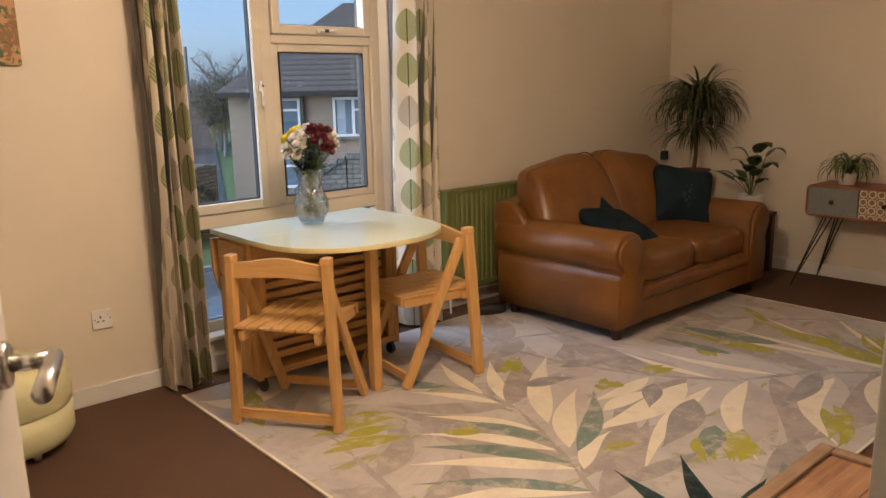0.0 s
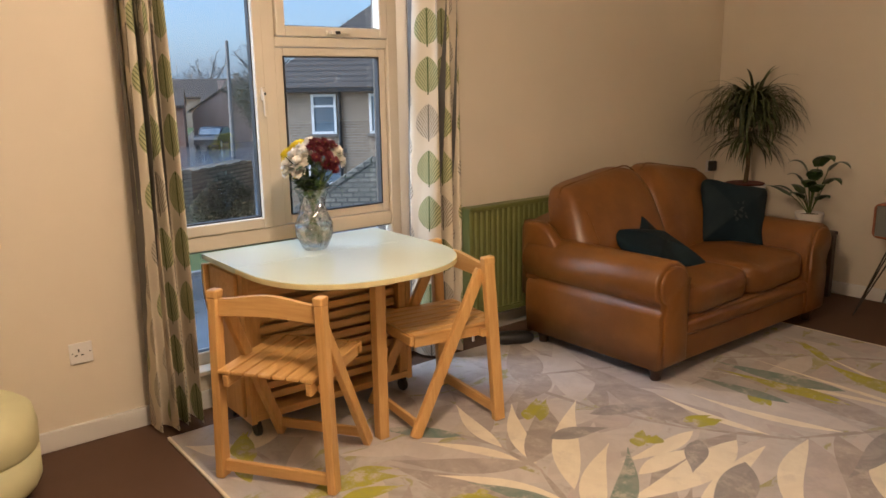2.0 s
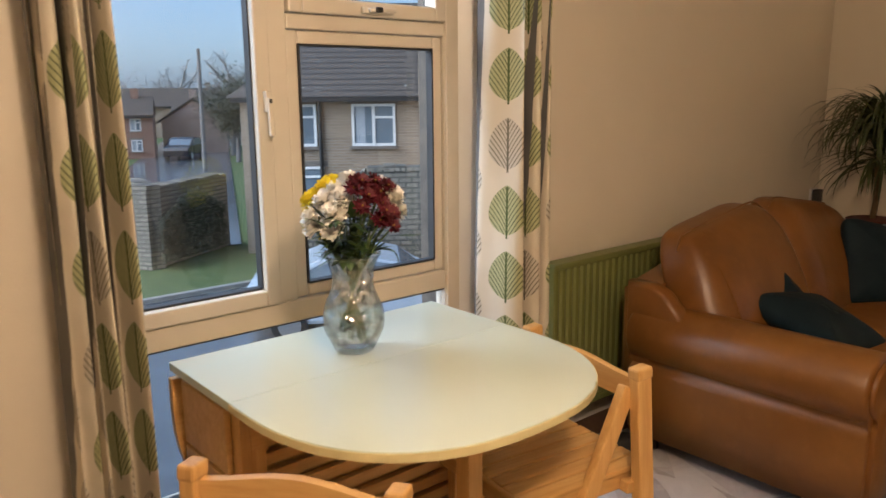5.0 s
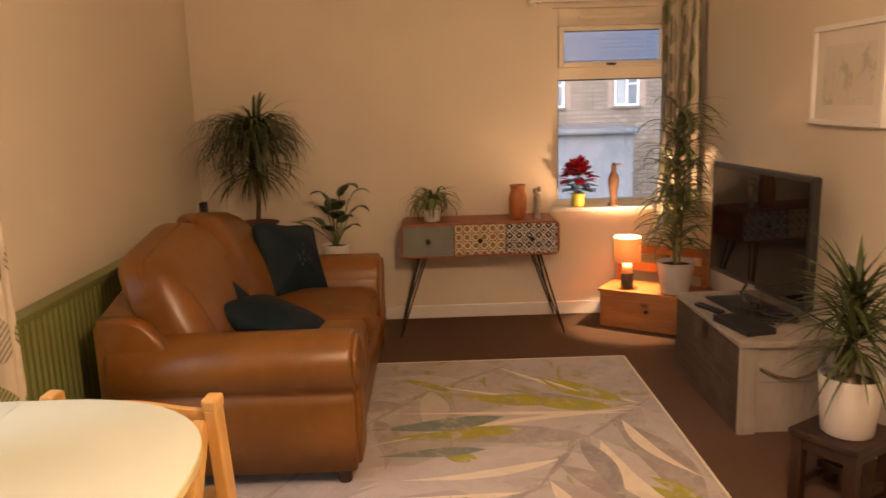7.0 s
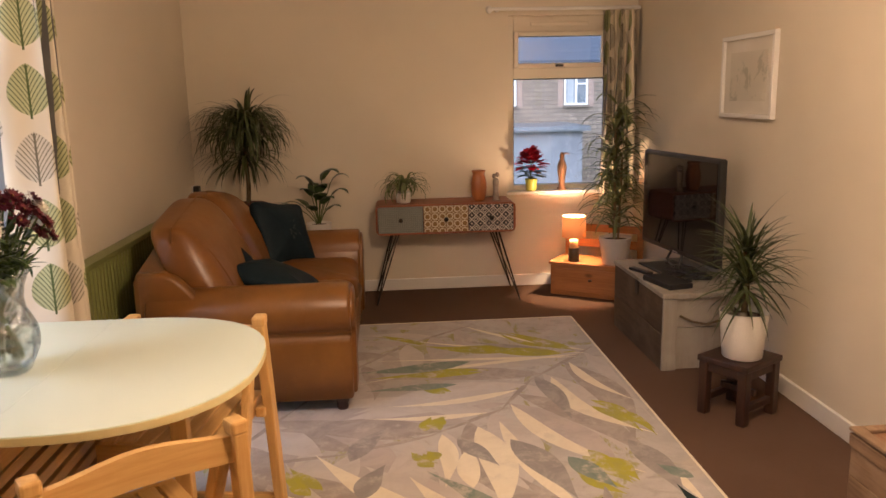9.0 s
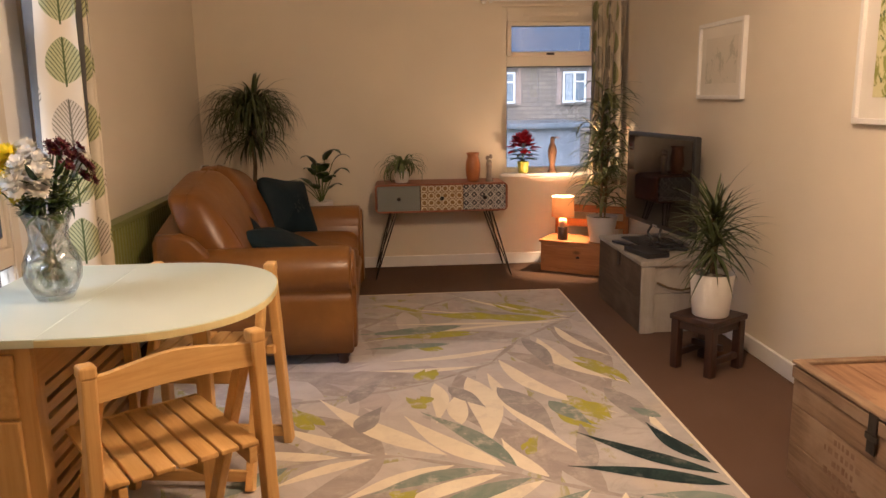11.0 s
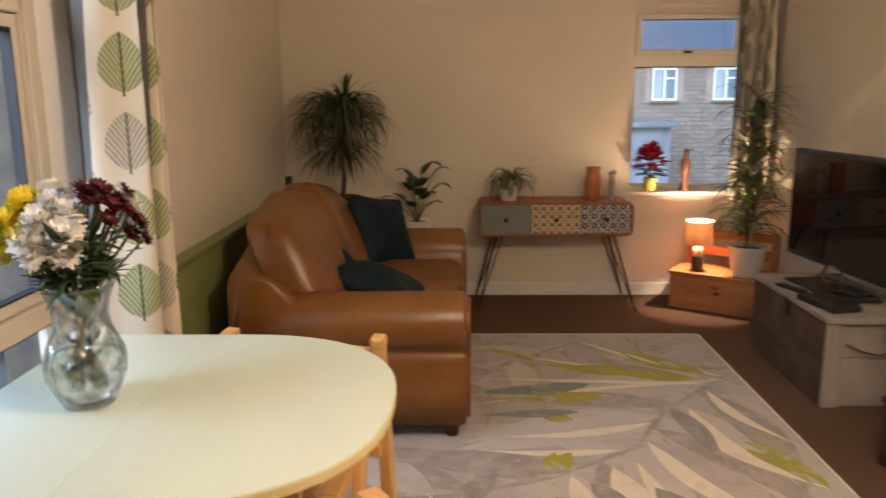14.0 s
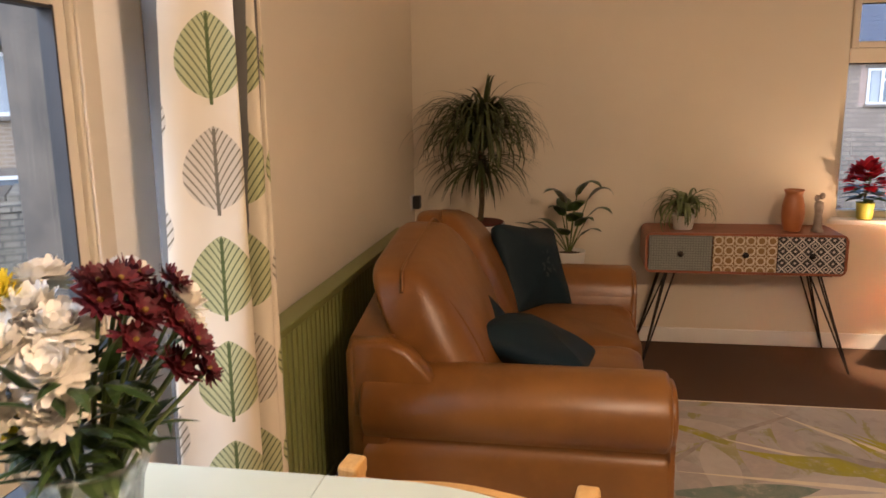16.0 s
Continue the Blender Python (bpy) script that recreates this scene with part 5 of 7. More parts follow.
# ---- console ----
cons = thing("console_table", (5.32, 2.41, 0), 0, "retro console with three patterned drawers on hairpin legs", "console")
M_CONSWOOD = wood("reddish_mango_wood", (0.34, 0.115, 0.05), (0.24, 0.075, 0.035), 1, 0.42)
CYH, CD, Z0, Z1 = 0.490, 0.315, 0.475, 0.685


def rounded(h, z0, z1, r, n=6):
    pts = []
    for cx, cz, a0 in ((h - r, z1 - r, 0), (-h + r, z1 - r, 90), (-h + r, z0 + r, 180), (h - r, z0 + r, 270)):
        for i in range(n + 1):
            a = radians(a0 + 90 * i / n)
            pts.append((cx + r * math.cos(a), cz + r * math.sin(a)))
    return pts


bm = bmesh.new()
o, i_ = rounded(CYH, Z0, Z1, 0.035), rounded(CYH - 0.012, Z0 + 0.012, Z1 - 0.012, 0.026)
rows = [[bm.verts.new((x, y, z)) for y, z in ol] for x, ol in ((0, i_), (0, o), (CD, o), (CD, i_))]
k = len(o)
for a, b in zip(rows, rows[1:]):
    for q in range(k):
        bm.faces.new((a[q], a[(q + 1) % k], b[(q + 1) % k], b[q]))
for q in range(k):
    bm.faces.new((rows[3][q], rows[3][(q + 1) % k], rows[0][(q + 1) % k], rows[0][q]))
part("case", bm, M_CONSWOOD, cons)
part("back_board", bx(CD - 0.012, CD - 0.003, -CYH + 0.02, CYH - 0.02, Z0 + 0.01, Z1 - 0.01), M_CONSWOOD, cons)


def tile_pattern(name, kind, pale, ink):
    """Painted drawer fronts: rings, small stars or a lattice of diamonds."""
    n = Nodes(name, 0.5)
    p = n.xyz(n.coord())
    s = {"rings": 0.052, "lattice": 0.060, "stars": 0.013}[kind]

    def cell(v):
        q = n.m("DIVIDE", v, s)
        return n.m("SUBTRACT", n.m("SUBTRACT", q, n.m("FLOOR", q)), 0.5)

    a, b = cell(p[1]), cell(p[2])
    if kind == "rings":
        r = n.m("SQRT", n.m("ADD", n.m("MULTIPLY", a, a), n.m("MULTIPLY", b, b)))
        f = n.m("MULTIPLY", n.m("GREATER_THAN", r, 0.30), n.m("LESS_THAN", r, 0.47))
        x = n.m("LESS_THAN", n.m("ABSOLUTE", n.m("SUBTRACT", n.m("ABSOLUTE", a), n.m("ABSOLUTE", b))), 0.05)
        f = n.m("MAXIMUM", f, n.m("MULTIPLY", x, n.m("GREATER_THAN", r, 0.47)))
    elif kind == "lattice":
        d = n.m("ADD", n.m("ABSOLUTE", a), n.m("ABSOLUTE", b))
        f = n.m("MAXIMUM", n.m("LESS_THAN", n.m("ABSOLUTE", n.m("SUBTRACT", d, 0.5)), 0.085), n.m("LESS_THAN", n.m("ABSOLUTE", n.m("SUBTRACT", d, 0.22)), 0.06))
        f = n.m("MAXIMUM", f, n.m("GREATER_THAN", d, 0.86))
    else:
        d = n.m("MULTIPLY", n.m("ABSOLUTE", a), n.m("ABSOLUTE", b))
        f = n.m("GREATER_THAN", n.m("ADD", d, n.m("MULTIPLY", n.noise(n.coord(), 160, 2), 0.12)), 0.10)
    wear = n.ramp(n.noise(n.coord(), 25, 5), 0.42, 0.75)
    n.colour(n.mix(n.m("MULTIPLY", f, n.m("SUBTRACT", 1.0, n.m("MULTIPLY", wear, 0.35))), pale, ink))
    return n.mat


dw = (2 * CYH - 0.03) / 3
for k, (kind, pale, ink, lab) in enumerate((("lattice", (0.035, 0.032, 0.034), (0.60, 0.56, 0.50), "dark lattice tile-pattern drawer"), ("rings", (0.26, 0.15, 0.05), (0.66, 0.58, 0.44), "ochre ring tile-pattern drawer"),
                                            ("stars", (0.14, 0.155, 0.145), (0.24, 0.255, 0.235), "grey speckled tile-pattern drawer"))):
    y0 = -CYH + 0.015 + k * dw
    dr = part("drawer", bx(-0.006, 0.012, y0 + 0.002, y0 + dw - 0.002, Z0 + 0.014, Z1 - 0.014, 0.003), tile_pattern("painted_" + kind, kind, pale, ink), cons, lab)
    kb = lathe([(0, 0), (0.006, 0), (0.006, 0.010), (0.014, 0.016), (0.014, 0.024), (0, 0.028)], 18)
    bmesh.ops.rotate(kb, verts=kb.verts, cent=(0, 0, 0), matrix=Matrix.Rotation(radians(-90), 3, "Y"))
    bmesh.ops.translate(kb, vec=(-0.006, y0 + dw / 2, (Z0 + Z1) / 2), verts=kb.verts)
    part("knob", kb, M_IRON, dr, "dark iron knob", True)
for sx, sy in ((0, -1), (0, 1), (1, -1), (1, 1)):
    tx, ty = 0.05 + sx * (CD - 0.10), sy * (CYH - 0.115)
    fx, fy = (-0.12 if sx == 0 else CD - 0.012), sy * (CYH + 0.01)
    lg = bmesh.new()
    for dx, dy in ((-0.03, 0.0), (0.03, 0.0), (0.0, -sy * 0.045)):
        tube([(tx + dx, ty + dy, Z0), (fx, fy, 0.005)], 0.0045, 8, lg)
    bx(tx - 0.045, tx + 0.045, ty - 0.05, ty + 0.05, Z0 - 0.004, Z0 - 0.0003, 0, lg)
    part("hairpin_leg", lg, M_IRON, cons, "dark iron hairpin leg")
CT = Z1 + 0.0005
spider = thing("potted_plant", (5.45, 2.70, CT), 0, "spider plant in a small white pot on console", "plant")
pot(spider, (0, 0, 0), 0.045, 0.058, 0.075, M_WHITEPOT)
crown(spider, (0, 0, 0.075), 58, 0.28, 0.019, 3.6, 0.75, 1.4, 12, M_SPIDER, rise=0.02, label="arching pale green leaves", spread=0.02)
part("pebble_ring", tube([(0.05 * math.cos(a / 3), 0.05 * math.sin(a / 3), 0.125 + 0.004 * math.sin(a)) for a in range(8)], 0.003, 6), M_STALK, spider)
jug = thing("ceramic_vase", (5.43, 2.165, CT), 0, "ridged burnt orange ceramic jug on console", "vase")
part("body", lathe([(0, 0), (0.038, 0), (0.044, 0.01), (0.052, 0.05), (0.056, 0.09), (0.055, 0.13), (0.047, 0.165), (0.041, 0.185), (0.044, 0.20), (0.050, 0.212), (0.046, 0.214), (0.038, 0.19), (0.04, 0.15), (0, 0.1)], 36,
                   wave=lambda a, z: 1 + 0.012 * math.sin(z * 420)), M_TERRA, jug, "", True)
M_FIG = mottled("grey_cream_resin", (0.35, 0.29, 0.24), (0.24, 0.19, 0.16), 20, 0.6)
fig = lathe([(0, 0), (0.034, 0), (0.034, 0.008), (0.024, 0.02), (0.020, 0.09), (0.026, 0.13), (0.022, 0.15), (0.01, 0.158), (0, 0.16)], 20, wave=lambda a, z: 1 + 0.15 * math.cos(2 * a))
for dx, dz in ((0.012, 0.172), (-0.012, 0.182)):
    h_ = pillow(0.014, 0.014, 0.018, 1, 1, 12, 8)
    bmesh.ops.translate(h_, vec=(0, dx, dz), verts=h_.verts)
    merge(fig, h_)
fo = solid("figurine", fig, M_FIG, "small grey standing figurine on the console", "figurine", smooth=True)
fo.location = (5.42, 2.045, CT)

# ---- corner bench, lamp and tall plant ----
bench = thing("corner_bench", (5.36, 1.66, 0), -123.5, "low knotty pine chest with a railed back", "chest")
BL, BD = 0.60, 0.30
part("body", bx(0, BL, 0.0, BD, 0.0, 0.222, 0.004), M_KNOTTY, bench)
part("lid", bx(-0.012, BL + 0.012, -0.014, BD + 0.002, 0.2225, 0.242, 0.004), M_KNOTTY, bench)
part("drawer_front", bx(0.03, BL - 0.03, -0.010, -0.0005, 0.03, 0.20, 0.004), M_KNOTTY, bench)
part("knob", lathe([(0, 0), (0.013, 0.002), (0.013, 0.014), (0, 0.018)], 14, (0.30, -0.02, 0.12)), M_DARKWOOD, bench)
for x in (0.012, BL - 0.052):
    part("back_post", bx(x, x + 0.04, BD - 0.032, BD, 0.2425, 0.485, 0.004), M_KNOTTY, bench)
for z0, z1 in ((0.425, 0.48), (0.31, 0.37)):
    part("back_rail", bx(0.0525, BL - 0.0525, BD - 0.024, BD - 0.006, z0, z1, 0.004), M_KNOTTY, bench)
lampo = thing("table_lamp", (5.33, 1.50, 0.2425), 0, "small lit table lamp with an orange drum shade", "lamp")
part("base", lathe([(0, 0), (0.036, 0), (0.038, 0.004), (0.038, 0.092), (0.034, 0.097), (0, 0.097)], 28), M_BLACK, lampo, "black cylinder base", True)
part("neck", lathe([(0, 0.0975), (0.030, 0.0975), (0.032, 0.14), (0.026, 0.158), (0.008, 0.162), (0.008, 0.20), (0, 0.20)], 24), mottled("pale_wood_neck", (0.62, 0.48, 0.32), (0.54, 0.40, 0.26), 20, 0.5), lampo, "pale wooden neck", True)
n = Nodes("orange_fabric_shade", 0.9)
tl = n.t.nodes.new("ShaderNodeBsdfTranslucent")
tl.inputs[0].default_value = (0.80, 0.36, 0.15, 1)
df = n.t.nodes.new("ShaderNodeBsdfDiffuse")
df.inputs[0].default_value = (0.75, 0.35, 0.14, 1)
mx = n.t.nodes.new("ShaderNodeMixShader")
mx.inputs[0].default_value = 0.012
n.t.links.new(df.outputs[0], mx.inputs[1])
n.t.links.new(tl.outputs[0], mx.inputs[2])
n.t.links.new(mx.outputs[0], n.t.nodes["Material Output"].inputs[0])
part("shade", lathe([(0.084, 0.175), (0.082, 0.322)], 40), n.mat, lampo, "orange fabric drum shade", True)
part("shade_ring", lathe([(0.085, 0.3205), (0.0855, 0.3245), (0.0805, 0.3245), (0.081, 0.3205), (0.085, 0.3205)], 40), mottled("pale_shade_trim", (0.75, 0.6, 0.42), (0.7, 0.55, 0.4), 9, 0.7), lampo)
tall = thing("potted_plant", (5.20, 1.24, 0.2425), 0, "tall spiky dracaena in a pale grey pot", "plant")
pot(tall, (0, 0, 0), 0.080, 0.112, 0.19, mottled("pale_grey_pot", (0.55, 0.53, 0.50), (0.48, 0.46, 0.43), 8, 0.5))
rnd = random.Random(8)
bm = bmesh.new()
for dx, dy, hh in ((0.015, 0.0, 0.90), (-0.02, 0.015, 0.76), (0.0, -0.02, 0.58)):
    part("cane", tube([(dx, dy, 0.16), (dx * 1.4, dy * 1.4, 0.16 + hh * 0.5), (dx * 1.8, dy * 1.8, 0.16 + hh)], 0.008, 8), M_STALK, tall)
    for i in range(int(hh * 88)):
        z = 0.24 + (hh - 0.04) * rnd.random()
        blade(bm, (dx * (1 + z), dy * (1 + z), z), rnd.uniform(0, 6.283), rnd.uniform(0.2, 1.0), rnd.uniform(0.25, 0.37), rnd.uniform(0.022, 0.032), rnd.uniform(1.5, 2.4), 6)
tagged(part("foliage", bm, foliage("olive_green_leaves", (0.05, 0.066, 0.018), (0.13, 0.15, 0.055)), tall, "narrow drooping olive leaves"), kind="stuff")

# ---- window sill things ----
SZ = 0.7165
poin = thing("potted_plant", (5.655, 1.745, SZ), 0, "red poinsettia in a lime green pot on sill", "plant")
pot(poin, (0, 0, 0), 0.034, 0.045, 0.09, mottled("lime_yellow_pot", (0.52, 0.50, 0.08), (0.46, 0.44, 0.06), 6, 0.4))
bm, bg = bmesh.new(), bmesh.new()
rnd = random.Random(19)
for i in range(90):
    a, t = rnd.uniform(0, 6.283), rnd.random()
    r = 0.075 * t ** 0.7
    blade(bm, (r * math.cos(a), r * math.sin(a), 0.285 - 0.10 * t + rnd.uniform(-0.025, 0.015)), a + rnd.uniform(-0.5, 0.5), 1.0 - 0.9 * t + rnd.uniform(-0.3, 0.3), rnd.uniform(0.06, 0.085), 0.055, 0.9, 5, 0.2)
for i in range(34):
    a, r = i * 2.4 + 1, 0.02 + 0.03 * (i / 34)
    blade(bg, (r * math.cos(a), r * math.sin(a), 0.11 + 0.03 * (i % 3)), a, 0.25, 0.10, 0.055, 1.0, 5, 0.15)
tagged(part("bract", bm, petal_mat("red_bracts", (0.60, 0.010, 0.03), (0.45, 0.008, 0.02), 0.85), poin, "red bracts"), kind="stuff")
tagged(part("leaf", bg, M_LILY, poin), kind="stuff")
for k in range(4):
    part("stem", tube([(0.008 * k - 0.012, 0.006, 0.07), (0.02 * math.cos(k * 1.6), 0.02 * math.sin(k * 1.6), 0.23)], 0.003, 6), M_STEM, poin)
st = lathe([(0, 0), (0.032, 0), (0.034, 0.012), (0.026, 0.018), (0.024, 0.06), (0.030, 0.12), (0.031, 0.17), (0.024, 0.205), (0.014, 0.225), (0.018, 0.245), (0.018, 0.262), (0.010, 0.278), (0, 0.282)], 18, wave=lambda a, z: 1 + 0.18 * math.sin(2 * a + 30 * z))
tube([(0, -0.01, 0.265), (0, -0.035, 0.272), (0, -0.055, 0.262)], 0.008, 8, st, 0.3)
so = solid("wooden_statue", st, wood("carved_brown_wood", (0.30, 0.17, 0.10), (0.13, 0.065, 0.035), 2, 0.5), "carved brown wooden statue on the window sill", "statue", smooth=True)
so.location = (5.655, 1.515, SZ)

# ---- television on a limewashed crate ----
crate = thing("wooden_crate", (3.75, 1.435, 0), 0, "limewashed scuffed wooden chest under the television", "chest")
CL, CDp, CH = 0.81, 0.44, 0.385
part("front_board", bx(0.0, CL, -CDp * 0.0 - 0.018, 0.0, 0.0, CH * 0.5 - 0.001, 0.003), M_GREYBROWN, crate)
part("front_board", bx(0.0, CL, -0.018, 0.0, CH * 0.5 + 0.001, CH, 0.003), M_GREYBROWN, crate)
part("end_board", bx(0.0, 0.018, -CDp, -0.019, 0.0, CH * 0.58 - 0.001, 0.003), M_GREYCRATE, crate)
part("end_board", bx(0.0, 0.018, -CDp, -0.019, CH * 0.58 + 0.001, CH, 0.003), M_GREYCRATE, crate)
part("end_board", bx(CL - 0.018, CL, -CDp, -0.019, 0.0, CH, 0.003), M_GREYCRATE, crate)
part("back_board", bx(0.019, CL - 0.019, -CDp, -CDp + 0.018, 0.0, CH, 0.003), M_GREYCRATE, crate)
part("corner_batten", bx(-0.020, -0.0005, -0.075, 0.0, 0.0, CH - 0.004, 0.003), M_GREYCRATE, crate)
part("corner_batten", bx(-0.020, -0.0005, -CDp, -CDp + 0.07, 0.0, CH - 0.004, 0.003), M_GREYCRATE, crate)
part("lid", bx(-0.022, CL + 0.004, -CDp - 0.004, 0.008, CH + 0.001, CH + 0.026, 0.004), M_GREYCRATE, crate, "pale scuffed lid")
part("lid_batten", bx(-0.026, -0.0225, -CDp, 0.0, CH + 0.0, CH + 0.024, 0.001), M_GREYCRATE, crate)
part("rope_handle", tube([(-0.012, -0.09, 0.29), (-0.03, -0.15, 0.262), (-0.035, -0.22, 0.248), (-0.03, -0.29, 0.262), (-0.012, -0.35, 0.29)], 0.006, 8), M_STALK, crate, "rope handle", True)
part("latch", bx(0.36, 0.41, 0.0005, 0.008, 0.31, 0.40, 0.002), M_IRON, crate)
LZ = CH + 0.0265
tv = thing("television", (4.22, 1.183, LZ), 6.5, "black flat-screen television switched off on stand", "television")
TWh, TH, TB = 0.43, 0.565, 0.100
part("bezel", bx(-TWh, TWh, -0.03, 0.012, TB, TB + TH, 0.012, seg=3), M_BLACK, tv)
n = Nodes("black_screen_glass", 0.03, spec=0.45)
n.colour((0.006, 0.006, 0.007))
part("screen", bx(-TWh + 0.022, TWh - 0.022, 0.0125, 0.0145, TB + 0.03, TB + TH - 0.024), n.mat, tv, "dark glossy screen")
part("stand_neck", beam((0, -0.015, 0.012), (0, -0.015, TB + 0.05), 0.10, 0.03), M_BLACK, tv)
part("stand_foot", bx(-0.22, 0.22, -0.10, 0.13, 0.0005, 0.012, 0.005), M_BLACK, tv)
for s in (-1, 1):
    part("stand_strut", tube([(s * 0.05, 0.0, 0.012), (s * 0.075, 0.02, 0.06), (s * 0.06, 0.0, 0.11)], 0.008, 8), M_BLACK, tv)
part("badge", bx(-0.03, 0.03, 0.0122, 0.0135, TB + 0.008, TB + 0.016), M_STEEL, tv)
box_ = solid("set_top_box", bx(-0.13, 0.13, -0.07, 0.07, 0, 0.028, 0.004), M_BLACK, "flat black set-top box on the chest", "set-top box")
box_.matrix_world = pose(3.93, 1.345, LZ, 0, 0, 12)
rem = solid("remote_control", bx(-0.085, 0.085, -0.022, 0.022, 0, 0.016, 0.006), M_BLACK, "black remote control on the chest", "remote")
rem.matrix_world = pose(4.22, 1.39, LZ, 0, 0, 20)
cab = bmesh.new()
rnd = random.Random(4)
pts = [(3.90 + 0.22 * rnd.random(), 1.08 + 0.22 * rnd.random(), LZ + 0.006 + 0.03 * rnd.random()) for _ in range(26)]
for a in range(0, 24, 3):
    tube([pts[a], pts[a + 1], pts[a + 2]], 0.004, 6, cab)
for a in range(3):
    cx, cy, r = 3.99 + 0.05 * a, 1.20 + 0.035 * a, 0.05 - 0.008 * a
    tube([(cx + r * math.cos(k * 0.7), cy + 0.8 * r * math.sin(k * 0.7), LZ + 0.006 + 0.0035 * k) for k in range(20)], 0.004, 6, cab)
solid("cable", cab, M_BLACK, "tangled black cables behind the television", "cable")

# ---- stool with a potted dracaena ----
stool = thing("stool", (3.19, 1.288, 0), 32, "small dark stained wooden stool by the wall", "stool")
SW, SD, SH = 0.115, 0.130, 0.272
part("seat", bx(-SW - 0.008, SW + 0.008, -SD - 0.008, SD + 0.008, SH - 0.028, SH, 0.006), M_DARKWOOD, stool)
for x in (-SW + 0.02, SW - 0.02):
    for y in (-SD + 0.02, SD - 0.02):
        part("leg", bx(x - 0.021, x + 0.021, y - 0.021, y + 0.021, 0, SH - 0.0285, 0.004), M_DARKWOOD, stool)
for y in (-SD + 0.02, SD - 0.02):
    part("apron", bx(-SW + 0.0415, SW - 0.0415, y - 0.012, y + 0.012, SH - 0.07, SH - 0.0285, 0.002), M_DARKWOOD, stool)
for x in (-SW + 0.02, SW - 0.02):
    part("stretcher", bx(x - 0.012, x + 0.012, -SD + 0.0415, SD - 0.0415, 0.055, 0.085, 0.003), M_DARKWOOD, stool)
    part("apron", bx(x - 0.012, x + 0.012, -SD + 0.0415, SD - 0.0415, SH - 0.07, SH - 0.0285, 0.002), M_DARKWOOD, stool)
part("stretcher", bx(-SW + 0.0325, SW - 0.0325, -0.012, 0.012, 0.10, 0.13, 0.003), M_DARKWOOD, stool)
drac = thing("potted_plant", (3.17, 1.29, SH + 0.0005), 0, "spiky dracaena in a white tapered pot on stool", "plant")
pot(drac, (0, 0, 0), 0.080, 0.102, 0.205, M_WHITEPOT)
for i, (px, py, r) in enumerate(((-0.05, 0.03, 0.024), (-0.02, 0.055, 0.02), (0.02, 0.05, 0.022), (-0.055, -0.01, 0.02), (0.05, 0.03, 0.02), (-0.03, 0.02, 0.022))):
    b = pillow(r, r, r * 0.8, 1, 1, 14, 10)
    bmesh.ops.translate(b, vec=(px, py, 0.195), verts=b.verts)
    part("pebble", b, mottled("glossy_bauble", (0.30, 0.27, 0.20), (0.12, 0.10, 0.08), 20, 0.2, metal=0.3) if i == 0 else bpy.data.materials["glossy_bauble"], drac, "glossy round pebble", True)
for dx, dy, hh, sd in ((0.012, 0.0, 0.46, 5), (0.03, -0.02, 0.39, 6), (-0.03, 0.015, 0.34, 7)):
    part("cane", tube([(dx, dy, 0.18), (dx * 1.6, dy * 1.6, 0.18 + (hh - 0.18) * 0.6), (dx * 1.9, dy * 1.9, hh)], 0.009, 8), M_STALK, drac)
    crown(drac, (dx * 1.9, dy * 1.9, hh - 0.04), 64, 0.25, 0.015, 0.7, -0.6, 1.2, sd, M_LEAFY, rise=0.08, spread=0.012, label="narrow pointed dark leaves")

# ---- old trunk by the doorway ----
trunk = thing("storage_chest", (1.27, 1.0, 0), 0, "old weathered wooden packing chest with faded stencils", "chest")
TL, TD, TZ = 0.855, 0.455, 0.405
for z0, z1 in ((0.0, 0.135), (0.137, 0.27), (0.272, TZ - 0.045)):
    part("front_board", bx(0, TL, TD - 0.018, TD, z0, z1, 0.003), M_CRATE, trunk)
    part("end_board", bx(TL - 0.018, TL, 0.0, TD - 0.019, z0, z1, 0.003), M_CRATE, trunk)
    part("end_board", bx(0, 0.018, 0.0, TD - 0.019, z0, z1, 0.003), M_CRATE, trunk)
part("back_board", bx(0.019, TL - 0.019, 0, 0.018, 0, TZ - 0.045, 0.003), M_CRATE, trunk)
part("lid_front", bx(-0.004, TL + 0.004, TD - 0.016, TD + 0.006, TZ - 0.043, TZ - 0.001, 0.003), M_CRATE, trunk)
part("lid_end", bx(TL - 0.018, TL + 0.005, 0, TD - 0.017, TZ - 0.043, TZ - 0.001, 0.003), M_CRATE, trunk)
part("lid_end", bx(-0.005, 0.018, 0, TD - 0.017, TZ - 0.043, TZ - 0.001, 0.003), M_CRATE, trunk)
for k in range(3):
    part("lid_board", bx(0.0, TL, 0.002 + k * 0.1465, 0.1465 + k * 0.1465, TZ - 0.0005, TZ + 0.006, 0.002), M_CRATETOP, trunk, "stained lid board")
part("lid_edge", bx(-0.006, TL + 0.006, TD - 0.03, TD + 0.008, TZ + 0.0065, TZ + 0.018, 0.003), M_CRATE, trunk)
part("lid_edge", bx(TL - 0.03, TL + 0.006, 0.0, TD - 0.031, TZ + 0.0065, TZ + 0.018, 0.003), M_CRATE, trunk)
ht = bx(0.40, 0.44, TD + 0.0062, TD + 0.011, TZ - 0.11, TZ + 0.01, 0.002)
bx(0.392, 0.448, TD + 0.006, TD + 0.013, TZ - 0.07, TZ - 0.05, 0.002, ht)
part("hasp", ht, M_IRON, trunk, "rusty iron hasp")
M_INK = mottled("faded_stencil_ink", (0.17, 0.095, 0.055), (0.23, 0.15, 0.095), 30, 0.9)
rnd = random.Random(15)
